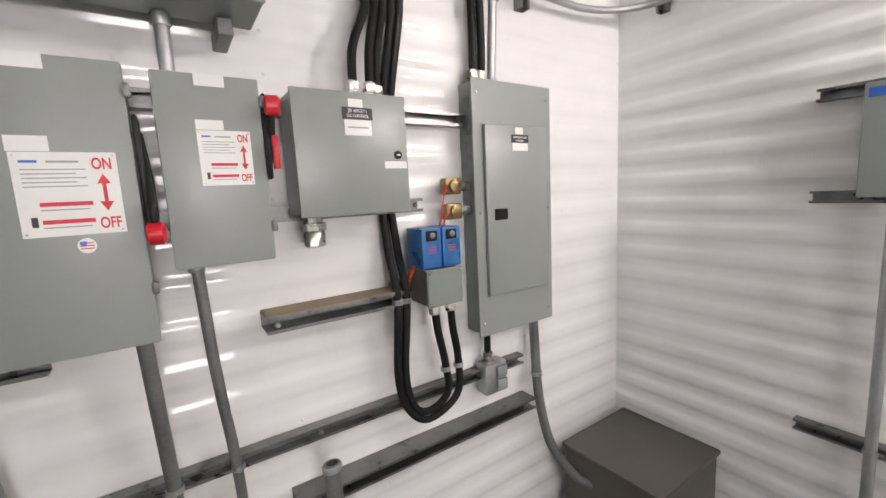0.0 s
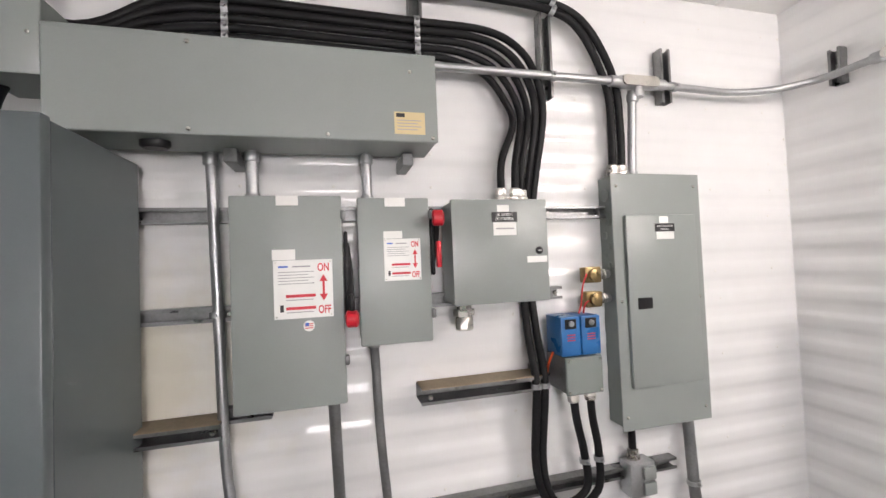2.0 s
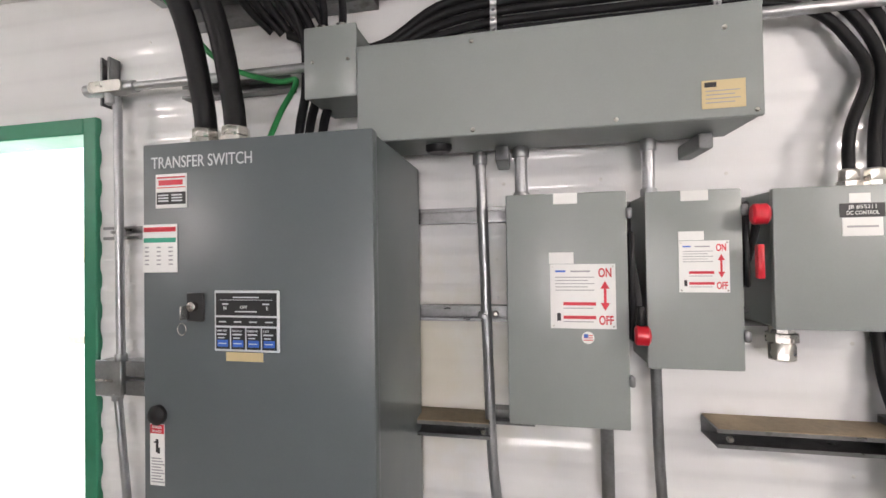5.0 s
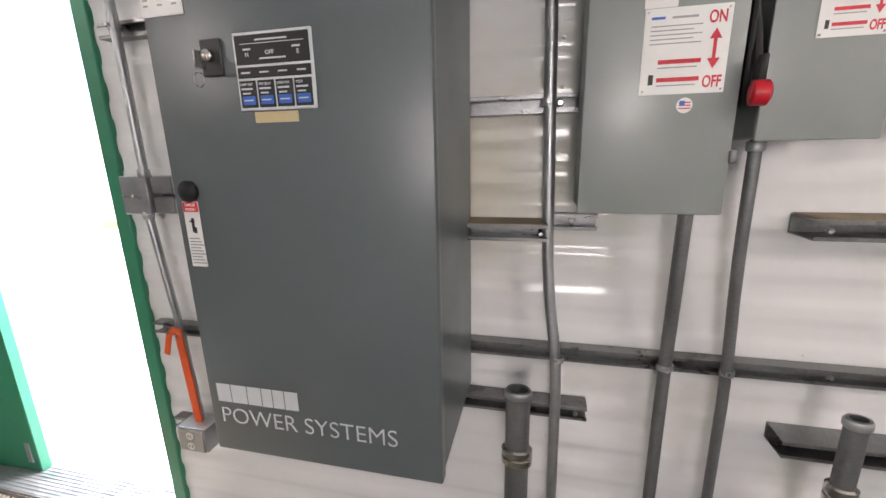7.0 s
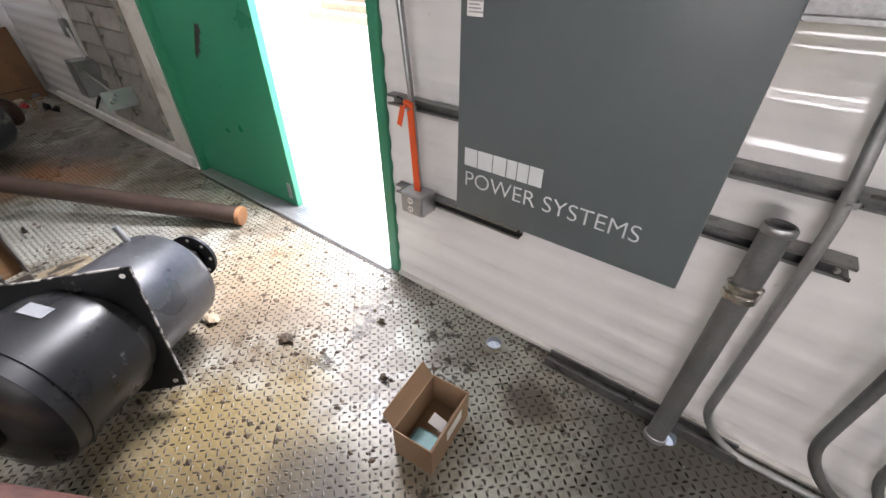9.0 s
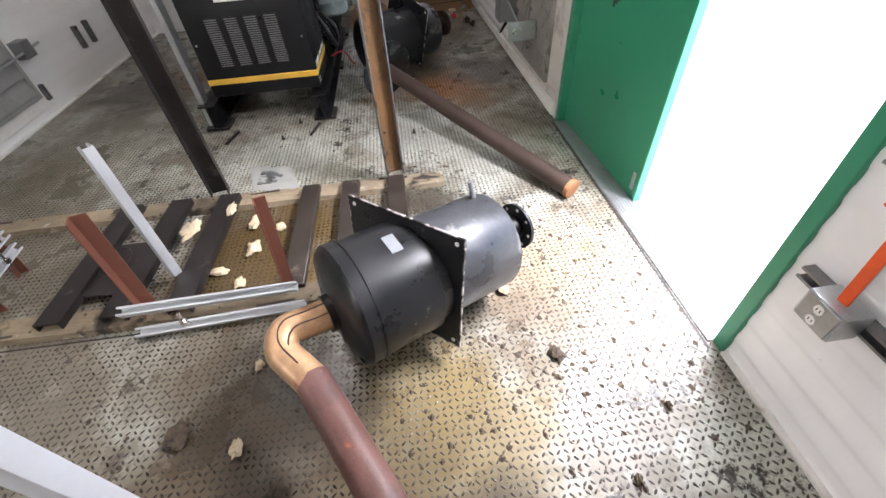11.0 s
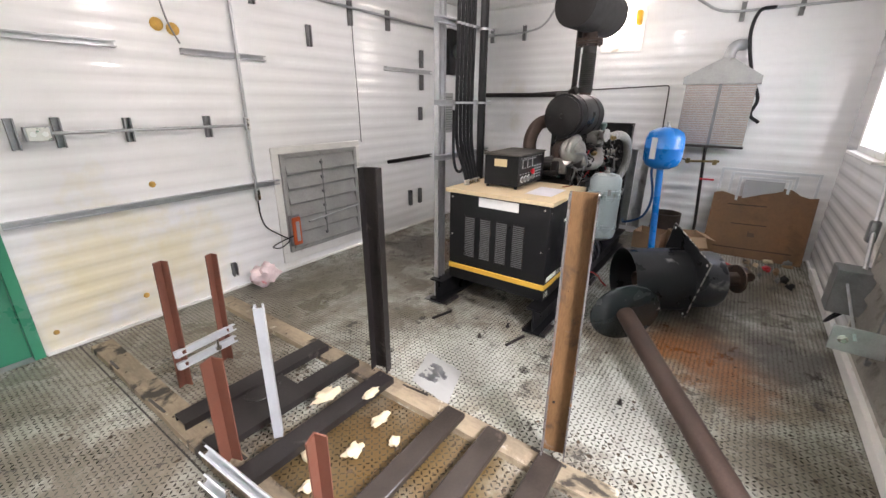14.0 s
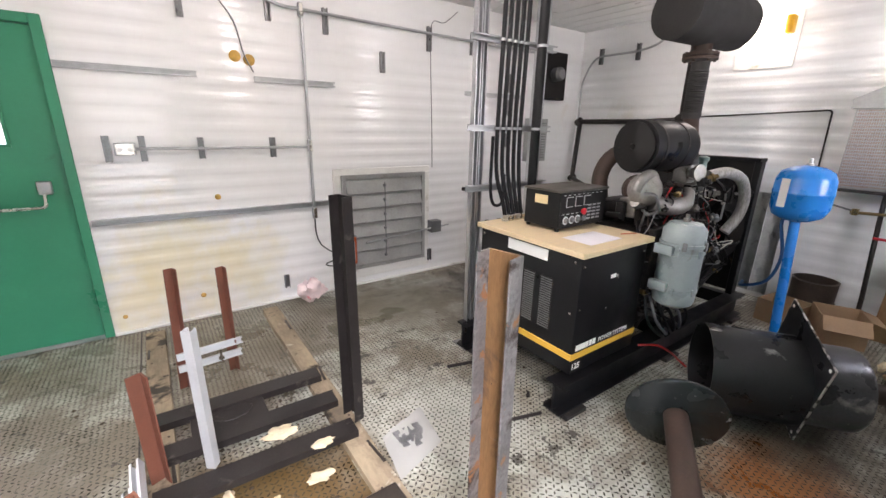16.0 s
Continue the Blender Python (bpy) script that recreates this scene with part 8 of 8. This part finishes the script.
# clutter by the end wall
bdm = M("stained_board", (0.16, 0.083, 0.037), 0.7, var=0.2, scale=4, fine=40, bump=0.1, stains=(((0.07, 0.04, 0.02), 3, 0.55, 0.2),))
bb = thing("cardboard_sheet", "large torn brown cardboard sheet leaning on the end wall", "cardboard", (-6.95, 0.88, 0))
bm = B()
tops = [0.66, 0.68, 0.66, 0.64, 0.66, 0.69, 0.72, 0.74, 0.77, 0.76, 0.71, 0.69, 0.70]
bot = [bm.verts.new((-6.87, 0.40 + 0.075 * k, 0.005)) for k in range(13)]
top_ = [bm.verts.new((-7.05, 0.40 + 0.075 * k, tops[k])) for k in range(13)]
bot2 = [bm.verts.new((-6.876, 0.40 + 0.075 * k, 0.005)) for k in range(13)]
top2 = [bm.verts.new((-7.056, 0.40 + 0.075 * k, tops[k])) for k in range(13)]
for k in range(12):
    bm.faces.new((bot[k], bot[k + 1], top_[k + 1], top_[k]))
    bm.faces.new((bot2[k + 1], bot2[k], top2[k], top2[k + 1]))
    bm.faces.new((top_[k], top_[k + 1], top2[k + 1], top2[k]))
part("sheet", bm, bdm, bb, smooth=0)
# fold creases are thin dark strips laid on the sheet
for zc, y0, y1 in ((0.36, 0.62, 1.0), (0.10, 0.5, 1.2), (0.56, 0.55, 0.9)):
    part("crease", box(B(), (-0.0012, (y0 - y1) / 2, -0.006), (0.0012, (y1 - y0) / 2, 0.006), m=pose(-6.868 - zc * 0.247, (y0 + y1) / 2, zc, 2, -15, 0)), M("dark_fold_strip", (0.045, 0.022, 0.012), 0.8), bb, "thin dark strip for a fold crease")
part("printed_mark", box(B(), (-0.001, -0.07, -0.03), (0.001, 0.07, 0.03), m=pose(-6.935, 0.86, 0.26, 0, -15, 0)), M("dark_print", (0.08, 0.045, 0.025), 0.7), bb)
al = thing("aluminium_frames", "bundle of bright aluminium frames leaning on the wall", "metal frame", (-7.08, 0.85, 0))
for y0, y1, z1, x in ((0.42, 1.28, 0.94, -7.09), (0.52, 1.10, 0.90, -7.07), (0.60, 1.05, 0.86, -7.05)):
    for lo, hi in (((x, y0, 0.0), (x + 0.012, y0 + 0.025, z1)), ((x, y1 - 0.025, 0.0), (x + 0.012, y1, z1)), ((x, y0 + 0.025, z1 - 0.025), (x + 0.012, y1 - 0.025, z1))):
        part("frame_bar", box(B(), lo, hi, 0.002), white_strut, al)
part("screen", box(B(), (-7.045, 0.66, 0.3), (-7.043, 1.0, 0.83)), ink_grey, al)


def carton(c, s, yaw, label, flaps):
    t = thing("cardboard_carton", label, "carton", c, "cartons")
    R = Matrix.Translation(c) @ Matrix.Rotation(radians(yaw), 4, "Z")
    a, b, h = s[0] / 2, s[1] / 2, s[2]
    for lo, hi in (((-a, -b, 0), (a, b, 0.004)), ((-a, -b, 0.004), (-a + 0.005, b, h)), ((a - 0.005, -b, 0.004), (a, b, h)), ((-a + 0.005, -b, 0.004), (a - 0.005, -b + 0.005, h)), ((-a + 0.005, b - 0.005, 0.004), (a - 0.005, b, h))):
        part("wall", box(B(), lo, hi, m=R), cardboard, t)
    if flaps:
        part("flap", box(B(), (-0.002, -b * 0.95, 0), (0.002, b * 0.95, a * 0.9), m=R @ pose(a, 0, h, 0, 130, 0)), cardboard, t)
        part("flap", box(B(), (-a * 0.95, -0.002, 0), (a * 0.95, 0.002, b * 0.7), m=R @ pose(0, b, h, -110, 0, 0)), cardboard, t)
    return t


carton((-6.64, 0.24, 0.001), (0.30, 0.30, 0.24), 24, "open brown cardboard carton on the floor by the end wall", True)
carton((-6.66, -0.12, 0.001), (0.28, 0.30, 0.20), -8, "low brown cardboard carton holding a drum", False)
solo("paint_drum", lathe(B(), [(0.155, 0), (0.16, 0.01), (0.16, 0.17), (0.166, 0.175), (0.16, 0.18), (0.16, 0.36), (0.166, 0.365), (0.15, 0.37), (0.15, 0.05)], (-6.97, -0.03, 0.001), Z, 28), M("rusty_dark_drum", (0.05, 0.035, 0.028), 0.55, metal=0.3, var=0.3), "dark rusty open drum by the cartons", "drum")
junk = [(cardboard, "scrap of brown cardboard"), (galv_dull, "grey metal scrap"), (foam, "pale scrap"), (black_plastic, "black plastic scrap"), (red_plastic, "red plastic scrap"), (wood_dusty, "wood offcut")]
rj = random.Random(17)
for k in range(22):
    x, y = rj.uniform(-6.85, -6.1), rj.uniform(0.35, 1.25)
    m_, lab_ = junk[k % 6]
    crumple("scrap", (x, y, 0.001), (rj.uniform(0.03, 0.09), rj.uniform(0.02, 0.06)), rj.uniform(0.015, 0.05), m_, lab_ + " on the floor by the end wall", "scrap", 60 + k, "floor scraps")
solo("pipe_elbow", tube(B(), [(-6.2, 0.62, 0.05), (-6.25, 0.72, 0.05), (-6.2, 0.82, 0.06), (-6.08, 0.86, 0.06)], 0.045, 12, smooth=4), rusty_pipe, "rusty pipe elbow lying on the floor", "pipe fitting")
for k, (x, y) in enumerate(((-3.75, -0.72), (-4.0, -0.62), (-3.62, 0.28))):
    solo("anchor_bolt", lathe(B(), [(0.014, 0), (0.014, 0.012), (0.008, 0.014), (0.008, 0.035)], (x, y, 0.001), Z, 8), steel_black, "loose dark bolt on the floor", "bolt", "loose bolts")
for y in (-1.10, -0.46):
    solo("anchor_rod", cyl(B(), (-3.94, y, 0.012), (-3.76, y - 0.05, 0.012), 0.011, seg=8), steel_black, "dark anchor rod lying before the skid", "bolt", "loose bolts")

# ---- lamps ----
bulb = glow("lamp_glow", (1.0, 0.93, 0.80), 9.0)
lw = thing("wall_lamp", "glaring caged wall lamp beside the silencer", "lamp", (XW, LAMP_W[1], LAMP_W[2]))
part("base", lathe(B(), [(0.10, 0), (0.10, 0.03), (0.07, 0.05)], (XW + 0.005, LAMP_W[1], LAMP_W[2]), X1, 18), galv_dull, lw)
gl = part("globe", lathe(B(), [(0.08, 0), (0.14, 0.03), (0.16, 0.08), (0.13, 0.14), (0.04, 0.17)], (XW + 0.05, LAMP_W[1], LAMP_W[2]), X1, 20), glow("glaring_globe", (1.0, 0.95, 0.86), 3.0), lw, "glowing glass globe")
gl.visible_shadow = False
part("guard", lathe(B(), [(0.165, 0), (0.172, 0.004), (0.172, 0.014), (0.165, 0.018)], (XW + 0.05, LAMP_W[1], LAMP_W[2]), X1, 24, caps=False), galv, lw, "wire guard ring")
part("amber_cap", box(B(), (XW + 0.06, LAMP_W[1] + 0.155, LAMP_W[2] + 0.0), (XW + 0.16, LAMP_W[1] + 0.215, LAMP_W[2] + 0.15), 0.02, seg=3), M("amber_plastic", (0.80, 0.42, 0.03), 0.4), lw, "amber plastic cap")
part("back_plate", box(B(), (XW + 0.008, LAMP_W[1] - 0.24, LAMP_W[2] - 0.26), (XW + 0.016, LAMP_W[1] + 0.24, LAMP_W[2] + 0.20), 0.003), white_trim, lw, "square white patch plate")
le = thing("wall_lamp", "caged wall lamp on the end wall", "lamp", (XE, LAMP_E[1], LAMP_E[2]))
part("base", lathe(B(), [(0.10, 0), (0.10, 0.03), (0.07, 0.05)], (XE - 0.005, LAMP_E[1], LAMP_E[2]), (-1, 0, 0), 18), galv_dull, le)
gl = part("globe", lathe(B(), [(0.06, 0), (0.09, 0.03), (0.10, 0.10), (0.08, 0.16), (0.03, 0.185)], (XE - 0.05, LAMP_E[1], LAMP_E[2]), (-1, 0, 0), 20), bulb, le, "glowing glass globe")
gl.visible_shadow = False
# base and globe built round the added mid fill light
for p in (FILL_M, ):
    lc = thing("fill_lamp", "added ceiling fill lamp with a round glass globe, out of view", "lamp", (p[0], p[1], ZC), "ceiling lamps")
    part("base", lathe(B(), [(0.09, 0), (0.09, 0.05), (0.07, 0.07)], (p[0], p[1], ZC - 0.012), (0, 0, -1), 18), galv_dull, lc)
    gg = part("globe", lathe(B(), [(0.065, 0.06), (0.08, 0.10), (0.085, 0.17), (0.07, 0.22), (0.02, 0.245)], (p[0], p[1], ZC - 0.012), (0, 0, -1), 18), bulb, lc)
    gg.visible_shadow = False

# ---- yard outside ----
lum = M("pale_lumber", (0.50, 0.40, 0.27), 0.8, var=0.15)
for k in range(3):
    solo("lumber_board", box(B(), (-12.0, 9.0 + k * 0.5, -0.42 + 0.2 * k), (-3.0, 9.3 + k * 0.5, -0.22 + 0.2 * k), 0.01), lum, "long pale lumber board in the yard", "board", "yard lumber")
solo("orange_crate", box(B(), (-6.2, 12.0, -0.42), (-5.1, 13.0, 0.75), 0.02), M("orange_paint", (0.6, 0.22, 0.06), 0.5), "orange crate in the yard", "crate")
for k in range(14):
    rk = random.Random(k)
    x, y = -8.5 + k * 0.45 + rk.uniform(-0.3, 0.3), 11 + rk.uniform(-0.6, 1.2)
    solo("scrap_beam", box(B(), (-0.9, -0.06, -0.04), (0.9, 0.06, 0.04), 0.01, m=pose(x, y, -0.1 + rk.uniform(0, 0.35), rk.uniform(-15, 15), rk.uniform(-20, 20), rk.uniform(0, 180))), (galv_dull, lum, ink_blue)[k % 3], "scrap beam on a pile in the yard", "beam", "yard scrap")
bm = B()
for k in range(70):
    rk = random.Random(900 + k)
    x, y, s = rk.uniform(-6, 0), 1.7 + rk.expovariate(0.5), rk.uniform(0.01, 0.035)
    top = bm.verts.new((x, y, -0.42 + s * 0.6))
    ring = [bm.verts.new((x + s * rk.uniform(0.6, 1.3) * math.cos(i * 1.26), y + s * rk.uniform(0.6, 1.3) * math.sin(i * 1.26), -0.421)) for i in range(5)]
    for i in range(5):
        bm.faces.new((ring[i], ring[(i + 1) % 5], top))
tagged(solo("yard_litter", bm, ground_mat, "small bits of litter on the gravel", "litter"), kind="stuff")
